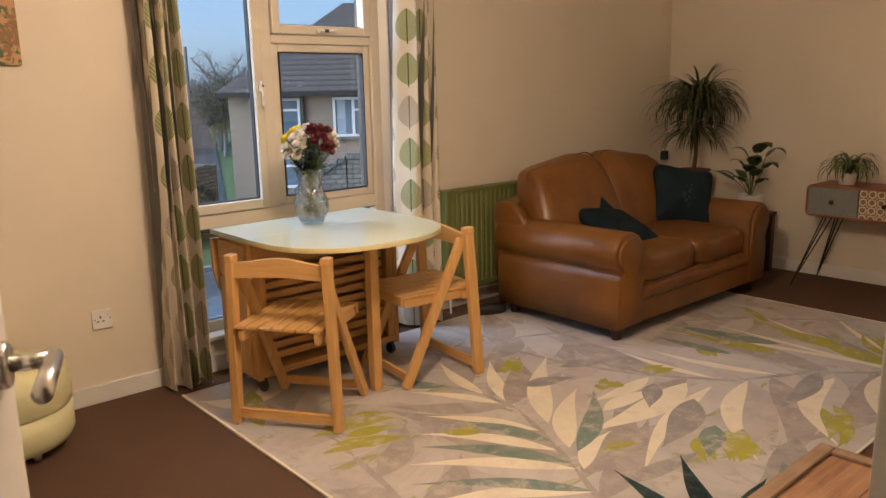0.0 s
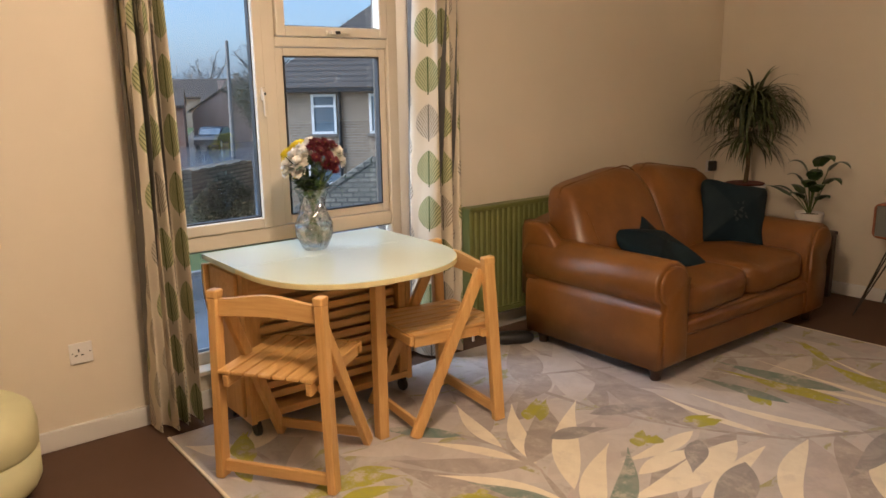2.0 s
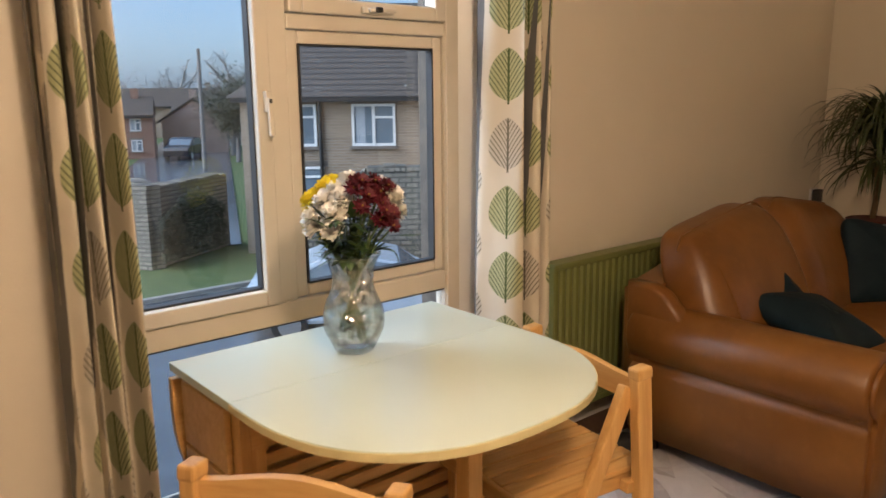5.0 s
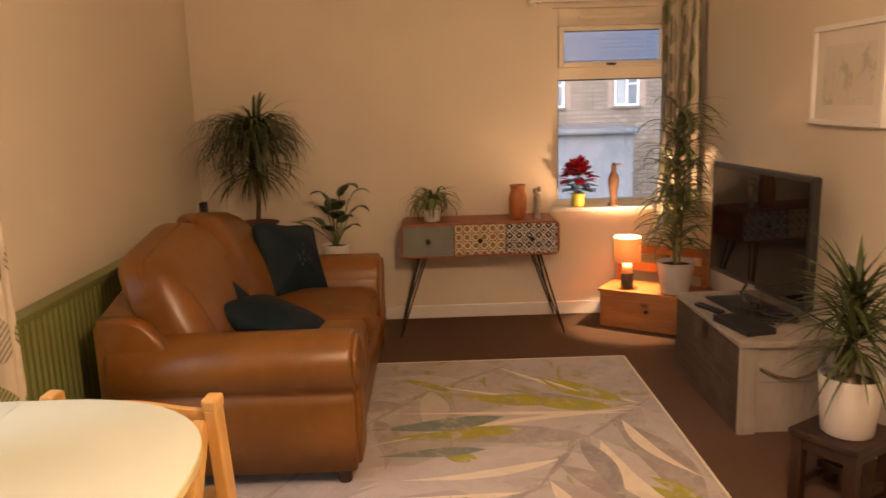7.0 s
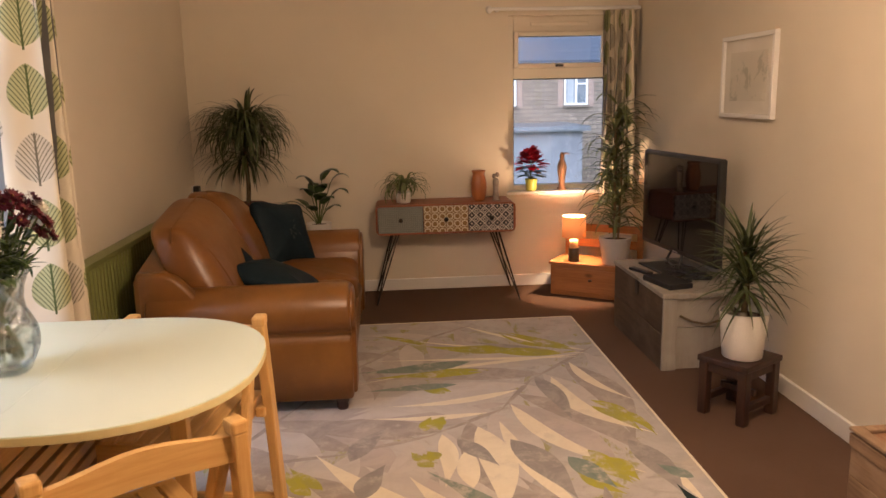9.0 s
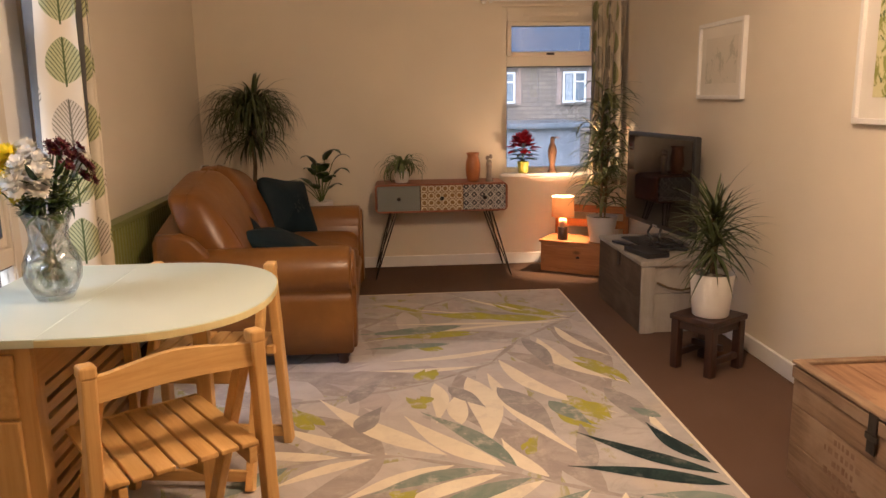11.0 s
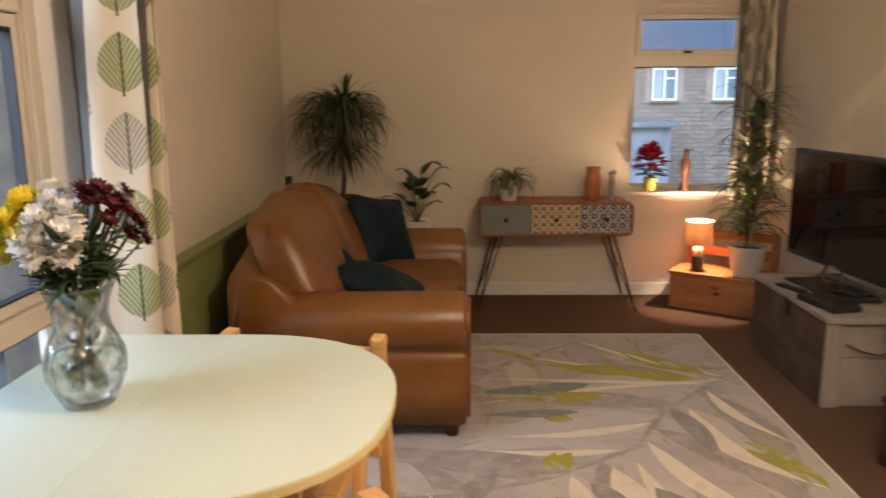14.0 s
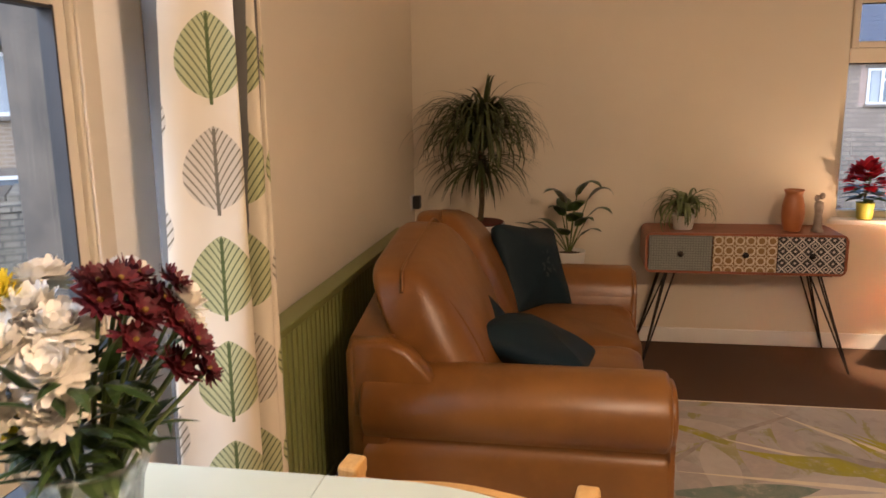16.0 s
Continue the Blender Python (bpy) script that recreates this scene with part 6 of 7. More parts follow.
for r_ in range(5):
    x = 0.46 + rnd.uniform(0, 0.04)
    for k in range(rnd.randint(5, 8)):
        w = rnd.uniform(0.008, 0.022)
        z = 0.235 - r_ * 0.036
        part("stencil_mark", bx(x, x + w, TD + 0.0003, TD + 0.0009, z, z + rnd.uniform(0.016, 0.024)), M_INK, trunk)
        x += w + rnd.uniform(0.006, 0.014)

# ---- pouffe ----
pouffe = thing("pouffe", (0.69, 3.92, 0), 0, "round pale lime cream leatherette pouffe on castors", "pouffe")
part("seat", lathe([(0, 0.185), (0.233, 0.185), (0.241, 0.20), (0.243, 0.27), (0.232, 0.325), (0.20, 0.352), (0.12, 0.362), (0, 0.364)], 44), M_POUFFE, pouffe, "", True)
part("drum", lathe([(0, 0.03), (0.19, 0.03), (0.222, 0.045), (0.238, 0.075), (0.240, 0.184), (0, 0.184)], 44), M_POUFFE, pouffe, "", True)
for k in range(4):
    a = radians(20 + 90 * k)
    part("castor", lathe([(0, 0.0), (0.012, 0.002), (0.016, 0.014), (0.012, 0.026), (0.006, 0.031), (0, 0.031)], 14, (0.17 * math.cos(a), 0.17 * math.sin(a), 0)), M_STEEL, pouffe, "small metal castor", True)


# ---- wall things ----
def framed(name, x0, x1, z0, z1, wall_y, face, fmat, picture, label, margin, fw=0.022):
    """A framed picture on a wall; face is +1 when it looks to +y."""
    th = thing(name, (0, wall_y, 0), 0, label, "picture")

    def box(a0, a1, d0, d1, b0, b1, bev=0.0):
        return bx(a0, a1, min(face * d0, face * d1), max(face * d0, face * d1), b0, b1, bev)

    for r in ((x0, x1, z1 - fw, z1), (x0, x1, z0, z0 + fw), (x0, x0 + fw, z0 + fw, z1 - fw), (x1 - fw, x1, z0 + fw, z1 - fw)):
        part("frame_bar", box(r[0], r[1], 0.001, 0.028, r[2], r[3], 0.003), fmat, th)
    part("mount", box(x0 + fw, x1 - fw, 0.001, 0.012, z0 + fw, z1 - fw), mottled("ivory_mount_card", (0.74, 0.71, 0.64), (0.70, 0.67, 0.60), 4, 0.8), th)
    part("print", box(x0 + margin, x1 - margin, 0.0125, 0.0135, z0 + margin, z1 - margin), picture, th)
    return th


def painted(name, ground, inks, scale):
    n = Nodes(name, 0.7)
    c = n.coord()
    col = ground
    for k, (ink, lo) in enumerate(inks):
        f = n.noise(n.scaled(c, (scale * (1 + 0.3 * k), scale, scale * (0.8 + 0.4 * k))), 1.0, 6, 0.7, 0.8)
        col = n.mix(n.ramp(f, lo, lo + 0.05), col, ink)
    return n.colour(col).mat


framed("framed_picture", 3.615, 4.175, 1.275, 1.69, YS, 1, M_TRIM, painted("pale_sketch", (0.66, 0.63, 0.55), [((0.50, 0.49, 0.42), 0.56), ((0.38, 0.39, 0.30), 0.68)], 9), "white framed faint botanical sketch on the wall", 0.085)
framed("framed_picture", 2.02, 2.66, 1.185, 1.86, YS, 1, M_TRIM, painted("leafy_print", (0.66, 0.63, 0.36), [((0.30, 0.32, 0.08), 0.50), ((0.10, 0.14, 0.04), 0.56)], 16), "white framed green leafy tree print", 0.10)
pic = thing("canvas_picture", (0, YN, 0), 0, "unframed autumn landscape canvas on the wall", "picture")
part("canvas", bx(0.42, 0.968, -0.022, -0.001, 1.485, 2.0, 0.002), painted("autumn_landscape", (0.50, 0.30, 0.14), [((0.24, 0.14, 0.06), 0.48), ((0.07, 0.12, 0.06), 0.54), ((0.55, 0.40, 0.25), 0.62)], 14), pic)


def socket(x, z, wall_y, plug, w=0.088):
    th = thing("wall_socket", (x, wall_y, z), 0, "white plug socket with a black adaptor" if plug else "white switched single plug socket", "socket")
    part("plate", bx(-w / 2, w / 2, -0.010, -0.0005, -0.043, 0.043, 0.003), M_UPVC, th)
    if plug:
        part("adaptor", bx(-0.028, 0.030, -0.05, -0.0105, -0.035, 0.038, 0.005), M_BLACK, th, "black plug-in adaptor")
        return
    part("switch", bx(0.022, 0.032, -0.0125, -0.0102, 0.008, 0.028, 0.001), M_UPVC, th)
    for dx, dz, a, b in ((-0.008, 0.012, 0.003, 0.006), (-0.019, -0.008, 0.005, 0.0025), (0.004, -0.008, 0.005, 0.0025), (-0.032, 0.002, 0.0025, 0.0025), (0.034, 0.002, 0.0025, 0.0025)):
        part("slot", bx(dx - a, dx + a, -0.0106, -0.0100, dz - b, dz + b), M_BLACK, th)


socket(1.158, 0.382, YN, False)
socket(5.57, 0.795, YN, True)
shoe = bmesh.new()
pl = pillow(0.05, 0.12, 0.035, 0.7, 0.7, 20, 10)
bmesh.ops.translate(pl, vec=(0, 0, 0.036), verts=pl.verts)
merge(shoe, pl)
sh = solid("slipper", shoe, M_BLACK, "black slipper under the sofa end", "slipper", smooth=True)
sh.matrix_world = pose(3.30, 3.90, 0.0, 0, 0, 60)
# ceiling light above the middle of the room
cl = thing("ceiling_light", (1.5, 2.2, ZC), 0, "white ceiling rose and flex of the pendant light", "ceiling light")
part("rose", lathe([(0, 0), (0.05, 0), (0.045, -0.02), (0.01, -0.03), (0, -0.03)], 24), M_TRIM, cl)
part("flex", tube([(0, 0, -0.03), (0, 0, -0.12)], 0.004, 8), M_TRIM, cl)

# ---- outside, one storey below ----
GZ = -2.8


def masonry(name, a, b, mortar, w, h, gap=0.012):
    n = Nodes(name, 0.85)
    c = n.coord()
    p = n.xyz(c)
    t = n.t.nodes.new("ShaderNodeTexBrick")
    n.put(t.inputs["Vector"], n.vec(n.m("ADD", p[0], p[1]), p[2], 0.0))
    for key, v in (("Color1", a), ("Color2", b), ("Mortar", mortar)):
        n.put(t.inputs[key], v)
    for key, v in (("Scale", 1.0), ("Brick Width", w), ("Row Height", h), ("Mortar Size", gap), ("Bias", 0.0)):
        t.inputs[key].default_value = v
    n.colour(n.mix(n.m("MULTIPLY", n.ramp(n.noise(c, 1.3, 5), 0.4, 0.7), 0.45), t.outputs[0], tuple(x * 0.7 for x in a)))
    n.bump(t.outputs["Fac"], 0.5, -0.01)
    return n.mat


def roof_tiles(name, a, b):
    n = Nodes(name, 0.8)
    c = n.coord()
    p = n.xyz(c)
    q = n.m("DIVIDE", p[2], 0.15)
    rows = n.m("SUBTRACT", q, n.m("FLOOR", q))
    # overlap shade is painted in: colour darkens towards each tile row's lower edge
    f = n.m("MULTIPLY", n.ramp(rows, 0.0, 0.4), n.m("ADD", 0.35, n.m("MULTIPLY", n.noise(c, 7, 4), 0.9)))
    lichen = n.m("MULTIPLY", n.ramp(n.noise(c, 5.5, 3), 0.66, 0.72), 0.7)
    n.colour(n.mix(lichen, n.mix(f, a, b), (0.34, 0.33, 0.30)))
    n.bump(rows, 0.8, 0.03)
    return n.mat


M_TANBRICK = masonry("tan_house_brick", (0.36, 0.265, 0.18), (0.26, 0.185, 0.125), (0.36, 0.30, 0.24), 0.225, 0.075)
M_REDBRICK = masonry("red_terrace_brick", (0.30, 0.12, 0.08), (0.24, 0.10, 0.07), (0.3, 0.25, 0.2), 0.24, 0.08)
M_STONE = masonry("rough_grey_stone", (0.28, 0.245, 0.19), (0.16, 0.145, 0.115), (0.10, 0.09, 0.075), 0.26, 0.11, 0.02)
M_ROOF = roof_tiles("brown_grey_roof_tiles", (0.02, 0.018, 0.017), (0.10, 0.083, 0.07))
M_SLATE = roof_tiles("grey_slate_roof", (0.045, 0.058, 0.085), (0.085, 0.105, 0.145))
M_TARMAC = mottled("wet_tarmac", (0.085, 0.092, 0.102), (0.12, 0.13, 0.142), 1.2, 0.16, 0.05, 40)
M_GRASS = mottled("winter_grass", (0.05, 0.085, 0.02), (0.09, 0.12, 0.035), 3, 0.95, 0.8, 30)
M_PAINTW = mottled("white_road_paint", (0.7, 0.7, 0.68), (0.6, 0.6, 0.58), 8, 0.7)
M_HOUSEGLASS = mottled("dark_window_glass", (0.13, 0.165, 0.20), (0.20, 0.235, 0.27), 1.5, 0.08)
M_FLATROOF = mottled("wet_flat_roof_felt", (0.20, 0.22, 0.25), (0.14, 0.155, 0.18), 2, 0.3)
# leaf and twig colours are lightened to paint in haze over distant trees
M_FARLEAF = foliage("haze_paled_leaves", (0.05, 0.06, 0.035), (0.085, 0.09, 0.06), 0.8)
M_TWIG = mottled("haze_paled_twigs", (0.17, 0.155, 0.145), (0.23, 0.21, 0.20), 20, 0.9)
solid("wall_outer_reveal", bx(2.787, 2.8004, YG + 0.037, YN + T, 0.16, 2.12), mottled("weathered_stone_reveal", (0.13, 0.105, 0.08), (0.075, 0.062, 0.05), 9, 0.85, 0.6, 60), "weathered stone reveal outside the tall window", "wall", "structure")
solid("ground", bx(-250, 350, -250, 350, GZ - 1, GZ), M_GRASS, "dull green winter grass ground", "ground", "structure")


def along(bearing, d, x=0.9, y=2.6):
    a = radians(bearing)
    return x + d * math.sin(a), y + d * math.cos(a)


rd = bx(-40, 27.5, 4.6, 17.6, GZ + 0.002, GZ + 0.03)
solid("road", rd, M_TARMAC, "wet dark tarmac road and yard", "road", "structure")
p, q = along(18, 22), along(23, 95)
rd = solid("road", beam((*p, GZ + 0.02), (*q, GZ + 0.02), 6.0, 0.03, 0.0), M_TARMAC, "wet road leading away between houses", "road", "structure")
kb = bx(-40, 14, 17.6, 17.75, GZ + 0.001, GZ + 0.13, 0.02)
solid("pavement", kb, mottled("pale_kerb_stone", (0.3, 0.29, 0.27), (0.24, 0.23, 0.22), 3, 0.8), "pale kerb along the road", "kerb", "structure")
mk = thing("road_marking", (8.6, 7.6, GZ + 0.034), -38, "white painted lines on the tarmac", "road marking")
for x0, x1, y0, y1 in ((-1.2, 0.4, 0, 0.1), (0.9, 2.3, 0.2, 0.3), (2.2, 2.3, 0.3, 1.1), (-2.6, -1.7, -1.4, -1.3), (-1.8, -1.7, -1.3, -0.7), (-2.6, -1.7, -0.7, -0.6)):
    part("line", bx(x0, x1, y0, y1, 0, 0.004), M_PAINTW, mk)


def house_window(th, u, z0, z1, w, split=True, depth=0.0):
    """A white framed window on a facade that lies in the plane y = 0 of its house, looking to -y."""
    x0, x1 = u - w / 2, u + w / 2
    wi = thing("window", (0, 0, 0))
    wi.parent = th
    y0, y1 = -0.05 + depth, 0.03 + depth
    fr = bmesh.new()
    b = 0.07
    for r in ((x0, x1, z0, z0 + b), (x0, x1, z1 - b, z1), (x0, x0 + b, z0 + b, z1 - b), (x1 - b, x1, z0 + b, z1 - b)):
        bx(r[0], r[1], y0, y1, r[2], r[3], 0.0, fr)
    if split:
        bx(u - 0.04, u + 0.04, y0, y1, z0 + b, z1 - b, 0, fr)
        zz = z0 + (z1 - z0) * 0.68
        bx(u + 0.04, x1 - b, y0, y1, zz - 0.03, zz + 0.03, 0, fr)
    else:
        zz = z0 + (z1 - z0) * 0.7
        bx(x0 + b, x1 - b, y0, y1, zz - 0.03, zz + 0.03, 0, fr)
    part("frame", fr, M_UPVC, wi)
    part("pane", bx(x0 + b, x1 - b, -0.01 + depth, 0.02 + depth, z0 + b, z1 - b), M_HOUSEGLASS, wi)
    part("sill", bx(x0 - 0.06, x1 + 0.06, -0.10 + depth, 0.02 + depth, z0 - 0.08, z0), mottled("dark_sill_stone", (0.16, 0.13, 0.11), (0.2, 0.17, 0.14), 5, 0.8) if "dark_sill_stone" not in bpy.data.materials else bpy.data.materials["dark_sill_stone"], wi)
    part("lintel", bx(x0 - 0.1, x1 + 0.1, -0.03 + depth, 0.02 + depth, z1, z1 + 0.14), bpy.data.materials["dark_sill_stone"], wi)
    if split:
        part("net_curtain", bx(x0 + b + 0.04, x0 + b + 0.28, -0.012 + depth, -0.0105 + depth, z0 + b, z1 - b), mottled("grey_net_curtain", (0.40, 0.43, 0.46), (0.34, 0.37, 0.40), 6, 0.9) if "grey_net_curtain" not in bpy.data.materials else bpy.data.materials["grey_net_curtain"], wi)


def gable_roof(th, x0, x1, y0, y1, ze, zr, mat, over=0.25):
    ym = (y0 + y1) / 2
    out = [(y0 - over, ze - 0.12), (ym, zr), (y1 + over, ze - 0.12), (y1 + over, ze + 0.04), (ym, zr + 0.2), (y0 - over, ze + 0.04)]
    return part("roof", prism(out, x0 - 0.1, x1 + 0.1, axis="x"), mat, th)


def house(name, at, bearing, x0, x1, depth, ze, zr, wall_mat, roof_mat, label):
    th = thing(name, (*at, 0), -bearing, label, "house")
    wl = bx(x0, x1, 0.0, depth, GZ - 0.2, ze)
    prism([(0.0, ze), (depth, ze), (depth / 2, zr - 0.05)], x0, x1, wl, axis="x")
    part("wall", wl, wall_mat, th)
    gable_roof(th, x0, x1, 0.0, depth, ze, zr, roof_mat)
    part("gutter", bx(x0 - 0.1, x1 + 0.1, -0.38, -0.26, ze - 0.16, ze - 0.06), M_BLACK, th, "dark gutter")
    return th


def hip_roof(th, x0, x1, depth, ze, zr, inset, mat, over=0.3):
    bm = bmesh.new()
    v = [bm.verts.new(p) for p in ((x0 - over, -over, ze), (x1 + over, -over, ze), (x1 + over, depth + over, ze), (x0 - over, depth + over, ze), (x0 + inset, depth / 2, zr), (x1 - inset, depth / 2, zr))]
    for f in ((0, 1, 5, 4), (1, 2, 5), (2, 3, 4, 5), (3, 0, 4), (3, 2, 1, 0)):
        bm.faces.new([v[k] for k in f])
    return part("roof", bm, mat, th)


h1 = thing("house", (*along(40, 20), 0), -40, "tan brick house with brown hipped roof across road", "house")
part("wall", bx(-4.85, 5.5, 0.0, 7.0, GZ - 0.2, 1.42), M_TANBRICK, h1)
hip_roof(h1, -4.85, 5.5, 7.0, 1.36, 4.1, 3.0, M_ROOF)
part("gutter", bx(-5.0, 5.6, -0.40, -0.29, 1.24, 1.35), M_BLACK, h1, "dark gutter")
for u, w, s in ((-3.2, 0.70, False), (-1.35, 1.15, True), (1.2, 1.15, True)):
    house_window(h1, u, 0.08, 1.18, w, s)
house_window(h1, -3.2, -1.35, -0.45, 1.0, False)
part("drainpipe", tube([(-2.75, -0.08, 1.3), (-2.75, -0.08, GZ)], 0.05, 10), M_BLACK, h1)
part("chimney", bx(1.2, 2.0, 3.1, 3.9, 3.9, 5.3), M_TANBRICK, h1)
h3 = house("house", along(54, 16.5), 54, -4.2, 6.0, 6.5, 2.55, 5.6, M_TANBRICK, M_ROOF, "near tan brick house with dark tiled roof")
house_window(h3, -0.92, 1.18, 2.28, 1.02, True)
house_window(h3, 0.06, 1.18, 2.28, 0.62, False)
house_window(h3, -3.66, 1.18, 2.28, 0.56, False)
house_window(h3, -1.2, -0.80, 0.12, 0.7, False)
part("drainpipe", tube([(-1.95, -0.08, 2.4), (-1.95, -0.08, GZ)], 0.05, 10), M_BLACK, h3)
part("alarm_box", bx(-0.35, -0.10, -0.08, 0.0, 0.05, 0.27), M_UPVC, h3, "white alarm box")


def stone_wall(at, bearing, length, height, thick, label):
    th = thing("stone_wall", (*at, GZ), -bearing, label, "wall")
    rnd = random.Random(int(length * 10))
    part("masonry", bx(-length / 2, length / 2, 0, thick, 0, height - 0.12), M_STONE, th)
    x = -length / 2
    while x < length / 2 - 0.1:
        w = min(rnd.uniform(0.25, 0.5), length / 2 - x)
        part("coping_stone", bx(x, x + w - 0.015, -0.04, thick + 0.04, height - 0.12, height + rnd.uniform(0, 0.06), 0.02, seg=1), M_STONE, th)
        x += w
    return th


stone_wall(along(54.5, 14.6), 54.5, 3.4, 2.72, 2.2, "tall grey rubble stone outbuilding wall")
stone_wall(along(47.2, 14.2), 47, 2.2, 2.65, 0.5, "grey rubble stone garden wall with coping")
def raked_wall(p, q, ground, h0, h1, thick, label):
    """A rubble wall from p to q whose top rises from h0 to h1, with rough coping stones."""
    p, q = Vector(p), Vector(q)
    d = q - p
    th = thing("stone_wall", (p.x, p.y, ground), math.degrees(math.atan2(d.y, d.x)), label, "wall")
    L = d.length
    part("masonry", prism([(0, 0), (L, 0), (L, h1 - 0.1), (0, h0 - 0.1)], 0, thick, axis="y"), M_STONE, th)
    rnd = random.Random(int(L * 7))
    x = 0.0
    while x < L - 0.08:
        w = min(rnd.uniform(0.22, 0.45), L - x)
        za, zb = h0 + (h1 - h0) * x / L, h0 + (h1 - h0) * (x + w) / L
        u = rnd.uniform(-0.01, 0.05)
        part("coping_stone", prism([(x, za - 0.1), (x + w - 0.015, zb - 0.1), (x + w - 0.015, zb + u), (x, za + u)], -0.03, thick + 0.03, axis="y", bevel=0.012), M_STONE, th)
        x += w
    return th


raked_wall(along(18.74, 20.5, 0.73, 1.32), (10.2, 22.5), GZ, 2.05, 2.07, 0.4, "mossy stone boundary wall beside the road")
raked_wall(along(17.59, 22.9, 0.73, 1.32), along(18.70, 20.6, 0.73, 1.32), GZ, 2.05, 2.05, 0.35, "short return of the stone boundary wall")
raked_wall(along(26.6, 16.8, 0.73, 1.32), along(33.6, 16.5, 0.73, 1.32), GZ, 1.45, 2.72, 0.4, "sloping rubble stone garden wall below the house")
raked_wall(along(33.7, 16.5, 0.73, 1.32), along(38.5, 16.5, 0.73, 1.32), GZ, 2.74, 2.76, 0.4, "rubble stone garden wall with flat coping")
bn = thing("wheelie_bin", (*along(53.4, 13.5), GZ + 0.03), -54, "blue lidded wheelie bin against the stone wall", "bin")
part("body", prism([(-0.22, 0.06), (0.22, 0.06), (0.28, 0.88), (-0.28, 0.88)], -0.3, 0.25, axis="y"), mottled("dark_bin_plastic", (0.03, 0.035, 0.05), (0.045, 0.05, 0.06), 6, 0.5), bn)
part("lid", bx(-0.31, 0.31, -0.36, 0.28, 0.885, 0.95, 0.02), mottled("blue_bin_lid", (0.02, 0.13, 0.45), (0.02, 0.10, 0.38), 6, 0.45), bn, "blue lid")
for s in (-1, 1):
    part("wheel", tube([(s * 0.22, 0.24, 0.08), (s * 0.27, 0.24, 0.08)], 0.08, 16), M_BLACK, bn)


def car(at, rz, paint, label, L=4.1):
    th = thing("parked_car", (*at, GZ + 0.03), rz, label, "car", "parked cars")
    k = L / 4.1
    side = [(-2.05, 0.32), (-2.05, 0.68), (-1.92, 0.86), (-1.15, 0.95), (-0.62, 1.36), (-0.1, 1.46), (0.75, 1.44), (1.45, 1.08), (1.98, 0.98), (2.05, 0.62), (2.02, 0.30)]
    part("body", prism([(a * k, b) for a, b in side], -0.84, 0.84, axis="y", bevel=0.07), mottled("car_paint_" + label.split()[0], paint, tuple(x * 0.9 for x in paint), 2, 0.18), th, "", False)
    gl = [(-1.08, 0.97), (-0.6, 1.33), (-0.1, 1.41), (0.7, 1.39), (1.25, 1.08), (1.2, 0.97)]
    part("side_glass", prism([(a * k, b) for a, b in gl], -0.846, 0.846, axis="y"), M_HOUSEGLASS, th)
    part("windscreen", beam((-1.10 * k, 0, 0.985), (-0.64 * k, 0, 1.35), 1.4, 0.02, 0.0, up=(1, 0, 0)), M_HOUSEGLASS, th)
    for x in (-1.3, 1.28):
        for s in (-1, 1):
            wh = part("wheel", tube([(x * k, s * 0.70, 0.31), (x * k, s * 0.865, 0.31)], 0.31, 22), M_BLACK, th)
            part("rim", tube([(x * k, s * 0.86, 0.31), (x * k, s * 0.872, 0.31)], 0.20, 18), M_STEEL, wh)
    return th


car(along(35.5, 13.2), 145, (0.42, 0.47, 0.52), "silver blue hatchback parked beside the road")
car(along(21.6, 56, 0.73, 1.32), 52, (0.02, 0.02, 0.025), "black car parked along the far road")
car(along(23.4, 66, 0.73, 1.32), 50, (0.6, 0.6, 0.6), "white car parked along the far road")
car(along(13.5, 52, 0.73, 1.32), 75, (0.05, 0.06, 0.09), "blue car parked near the terrace")
M_PALESTONE = masonry("pale_limestone_rubble", (0.42, 0.40, 0.36), (0.34, 0.32, 0.29), (0.30, 0.28, 0.26), 0.4, 0.2, 0.02)
# pink brick is paled to put the distance haze into its colour
M_PINKBRICK = masonry("haze_paled_pink_brick", (0.40, 0.27, 0.22), (0.34, 0.23, 0.185), (0.34, 0.29, 0.26), 0.24, 0.08)
for b, d, w, ze, zr, turn, mat, lab in ((16.2, 58, 7.0, 0.15, 1.25, 6, M_REDBRICK, "red brick terraced house in the distance"), (9.0, 60, 8.0, 0.2, 1.3, 4, M_REDBRICK, "red brick end house in the distance"),
                                         (20.5, 64, 5.0, -0.35, 1.15, 96, M_PINKBRICK, "pale pink gable-ended house in the distance"), (23.2, 70, 6.0, -0.6, 0.9, 10, M_PALESTONE, "pale limestone house far along the road"),
                                         (20.8, 86, 12, 0.4, 2.1, 8, M_TANBRICK, "dark-roofed stone house behind the terrace")):
    t_ = house("house", along(b, d, 0.73, 1.32), b + turn, -w / 2, w / 2, 4.6, ze, zr, mat, M_ROOF, lab)
    for u in (-w * 0.3, w * 0.08, w * 0.34):
        house_window(t_, u, ze - 1.05, ze - 0.2, 0.72, True)
        house_window(t_, u, ze - 2.45, ze - 1.65, 0.72, True)
    part("chimney", bx(w * 0.3, w * 0.3 + 0.5, 2.0, 2.6, zr - 0.2, zr + 0.75), mat, t_)
pole = thing("utility_pole", (*along(22.85, 48, 0.73, 1.32), GZ), 0, "wooden utility pole beside the road", "utility pole")
part("post", tube([(0, 0, 0), (0.06, 0, 3.6), (0.1, 0, 6.8)], 0.13, 10, taper=0.75), M_TWIG, pole)
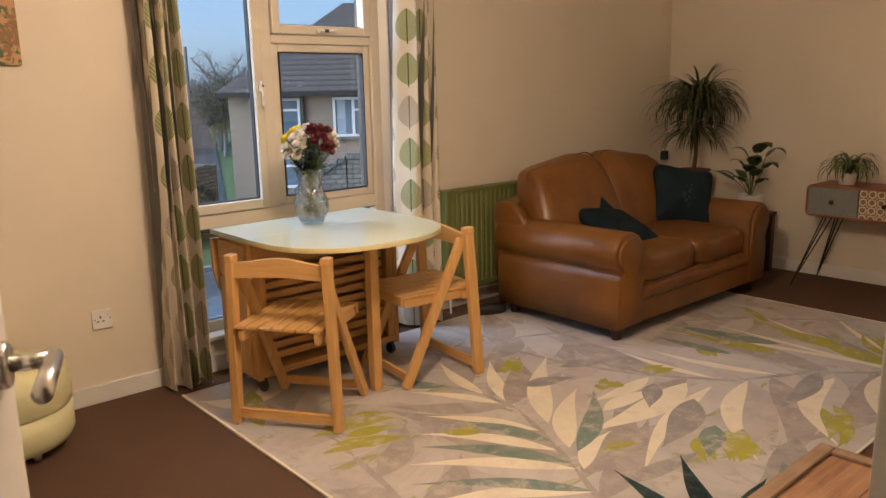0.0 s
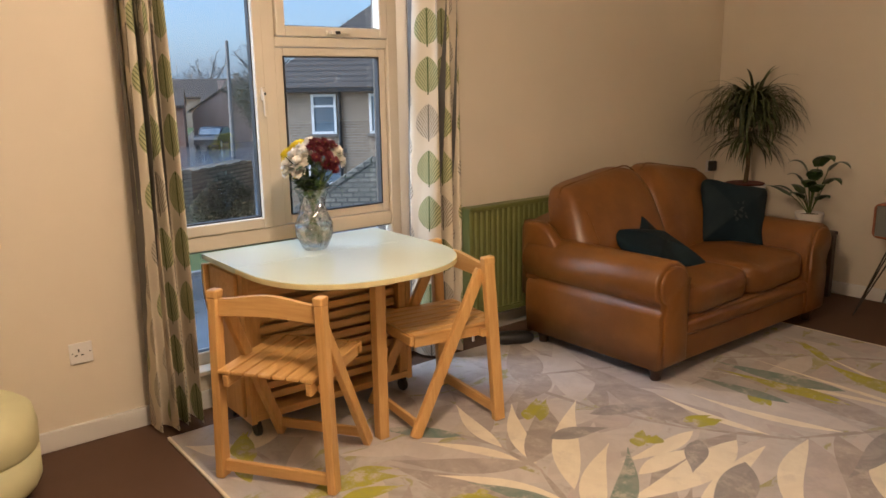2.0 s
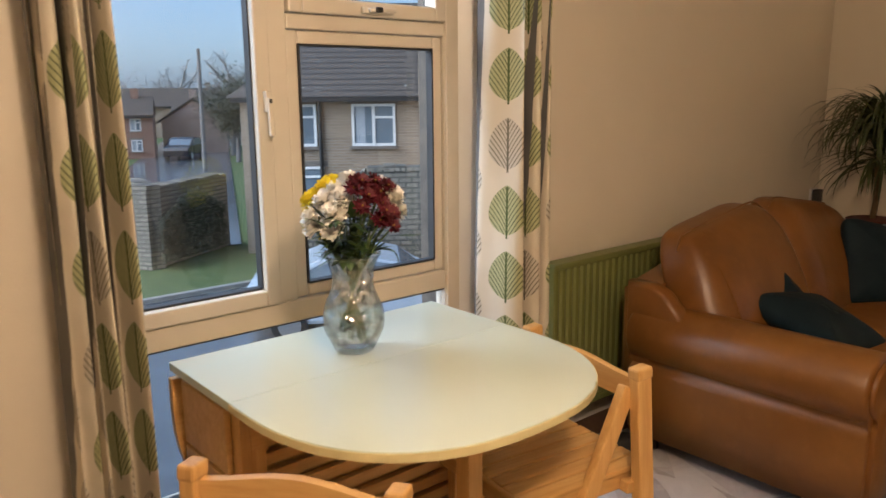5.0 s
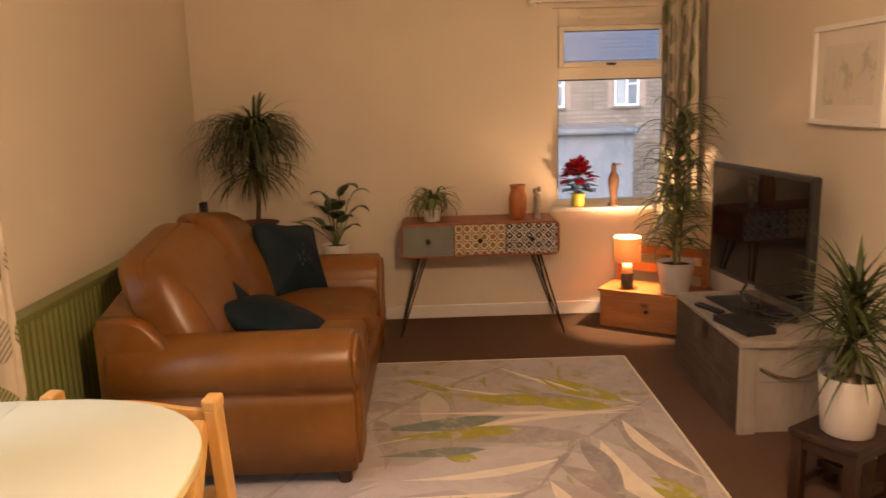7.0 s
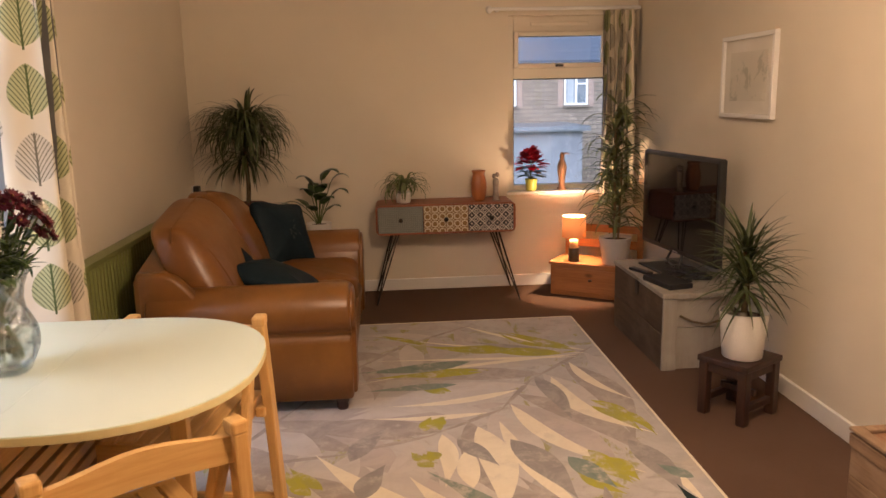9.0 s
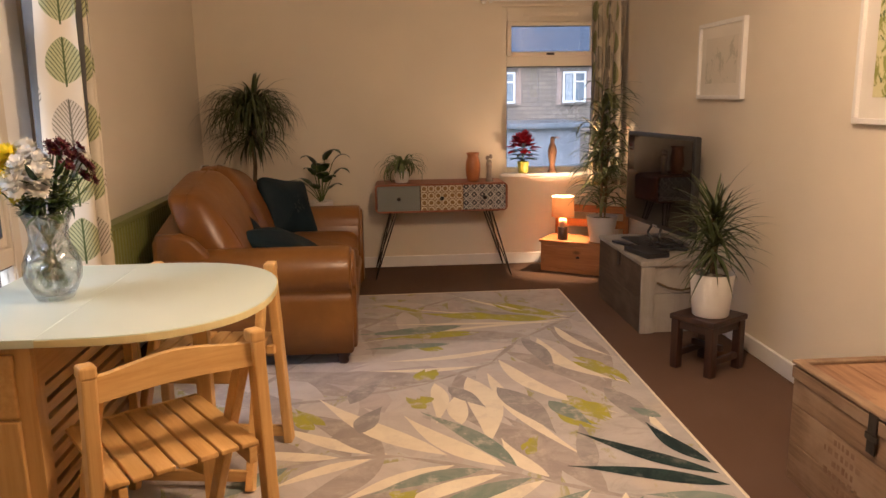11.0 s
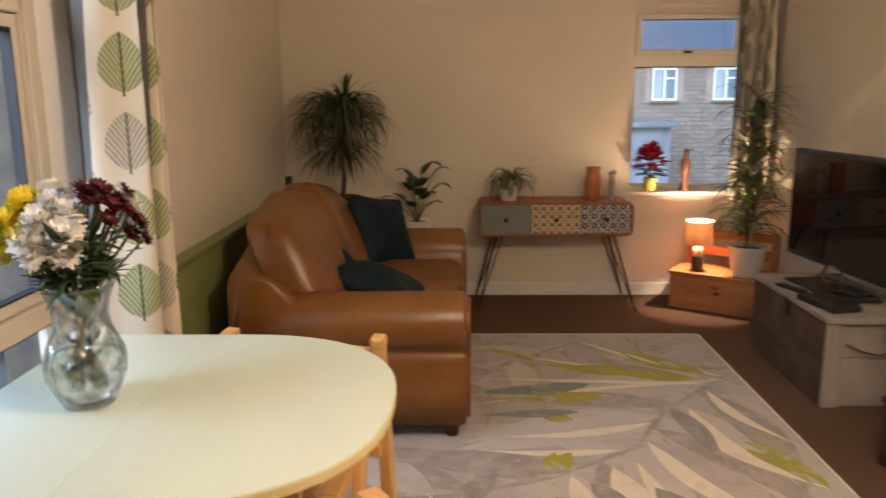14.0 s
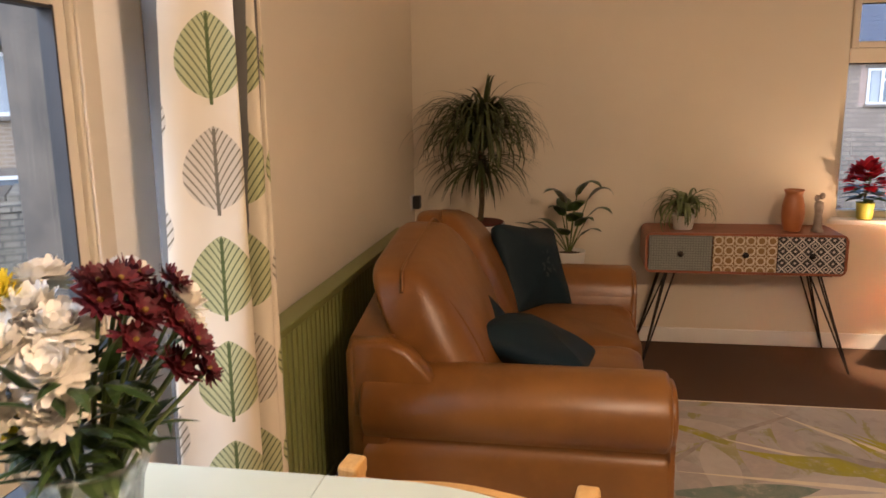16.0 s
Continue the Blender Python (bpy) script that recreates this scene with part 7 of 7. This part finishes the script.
part("cap", lathe([(0, 6.80), (0.10, 6.80), (0.10, 6.88), (0, 6.94)], 10, (0.1, 0, 0)), M_TWIG, pole)


def tree(at, h, r, seed, leaves, mat, label, bare=False):
    rnd = random.Random(seed)
    th = thing("tree", (*at, GZ), 0, label, "tree")
    tr = tube([(0, 0, 0), (0.1, 0.05, h * 0.3), (0.0, 0.1, h * 0.62)], 0.035 * h, 8, taper=0.5)
    tips = []
    for i in range(16 if bare else 12):
        a, e = i * 2.4, rnd.uniform(0.3, 1.2)
        z0 = h * rnd.uniform(0.25, 0.6)
        ln = r * rnd.uniform(0.7, 1.1)
        d = Vector((math.cos(a) * math.cos(e), math.sin(a) * math.cos(e), math.sin(e)))
        m_ = Vector((0, 0.05, z0)) + d * ln * 0.5 + Vector((0, 0, 0.1 * ln))
        tip = Vector((0, 0.05, z0)) + d * ln + Vector((0, 0, 0.3 * ln))
        tube([(0, 0.05, z0), m_, tip], 0.012 * h, 6, tr, 0.3)
        tips += [m_, tip]
        if bare:
            for j in range(14):
                b = m_.lerp(tip, rnd.random())
                v = Vector((rnd.gauss(0, 1), rnd.gauss(0, 1), rnd.uniform(0.2, 1.4))).normalized() * r * rnd.uniform(0.2, 0.5)
                tube([b, b + v * 0.6, b + v + Vector((0, 0, 0.1))], 0.02, 4, tr, 0.4)
    part("trunk", tr, M_TWIG, th)
    if leaves:
        bm = bmesh.new()
        for i in range(leaves * 3):
            c = rnd.choice(tips)
            p = c + Vector((rnd.gauss(0, 1), rnd.gauss(0, 1), rnd.gauss(0, 1))) * r * 0.27
            s = rnd.uniform(0.05, 0.12)
            blade(bm, p, rnd.uniform(0, 6.28), rnd.uniform(-0.6, 1.0), s * 2.2, s, 0.8, 2)
        tagged(part("crown", bm, mat, th, "ragged dark evergreen crown"), kind="stuff")
    return th


tree(along(24.9, 58, 0.73, 1.32), 6.2, 2.0, 1, 2200, M_FARLEAF, "dark evergreen tree behind the brick house")
tree(along(25.2, 52, 0.73, 1.32), 5.0, 1.8, 2, 1800, M_FARLEAF, "ragged evergreen tree beside the road")
tree(along(25.4, 74, 0.73, 1.32), 9.2, 3.4, 3, 0, M_FARLEAF, "bare winter tree behind the roof", True)
tree(along(31, 62), 9.0, 3.2, 4, 0, M_FARLEAF, "bare winter tree behind the house", True)
for i in range(16):
    tree(along(5 + i * 2.1, 105 + 14 * math.sin(i * 2.3)), 7.0 + 1.6 * math.sin(i * 1.7), 3.6, 20 + i, 420 if i % 2 else 0, M_FARLEAF, "hazy distant tree on the skyline", i % 2 == 0)
hd = thing("hedge", (*along(19.6, 20.35, 0.73, 1.32), GZ), 31.7, "dark bare ivy growing over the boundary wall", "hedge", kind="stuff")
bm = bmesh.new()
rnd = random.Random(77)
for i in range(3600):
    x = rnd.uniform(-0.1, 2.6)
    blade(bm, (x, rnd.uniform(-0.08, 0.02), rnd.uniform(0.2, 1.98 - 0.5 * abs(x - 1.3))), rnd.uniform(0, 6.28), rnd.uniform(-0.8, 0.8), 0.10, 0.05, 0.8, 2)
part("foliage", bm, M_FARLEAF, hd)

# the terrace seen through the small window
h2 = house("house", (27.5, 0.5), 90, -9.0, 9.0, 8.0, 2.55, 6.9, masonry("buff_stone_blocks", (0.30, 0.24, 0.19), (0.21, 0.165, 0.135), (0.16, 0.135, 0.115), 0.36, 0.15, 0.02), M_SLATE, "buff stone terraced house with grey slate roof")
for u in (-2.2, -0.1, 2.0, 4.6, 6.7):
    house_window(h2, u, 1.02, 2.12, 0.86, True)
    for s in (-1, 1):
        part("brick_quoin", bx(u + s * 0.56 - 0.09, u + s * 0.56 + 0.09, -0.02, 0.01, 0.95, 2.25), M_PINKBRICK, h2)
ext = thing("extension", (24.2, 0.5, 0), -90, "flat-roofed grey rendered extension with white door and window", "extension")
part("wall", bx(-5.0, 4.0, 0, 3.2, GZ, 0.25), mottled("grey_blue_render", (0.26, 0.27, 0.30), (0.20, 0.21, 0.24), 1.5, 0.8, 0.3, 40), ext)
part("flat_roof", bx(-5.2, 4.2, -0.25, 3.3, 0.2525, 0.42), M_FLATROOF, ext, "wet grey felt roof")
part("fascia", bx(-5.2, 4.2, -0.28, -0.2505, 0.30, 0.42), M_FLATROOF, ext)
house_window(ext, -1.9, -1.6, -0.25, 1.2, True)
part("door", bx(-0.75, 0.1, -0.04, 0.0, GZ + 0.05, -0.35), M_UPVC, ext, "white panelled door")
fn = thing("garden_fence", (19.5, -1.2, GZ), -90, "dark brown close-boarded garden fence", "fence")
for i in range(30):
    part("board", bx(-4.5 + i * 0.2, -4.31 + i * 0.2, 0, 0.03, 0, 1.7), M_DARKWOOD, fn)
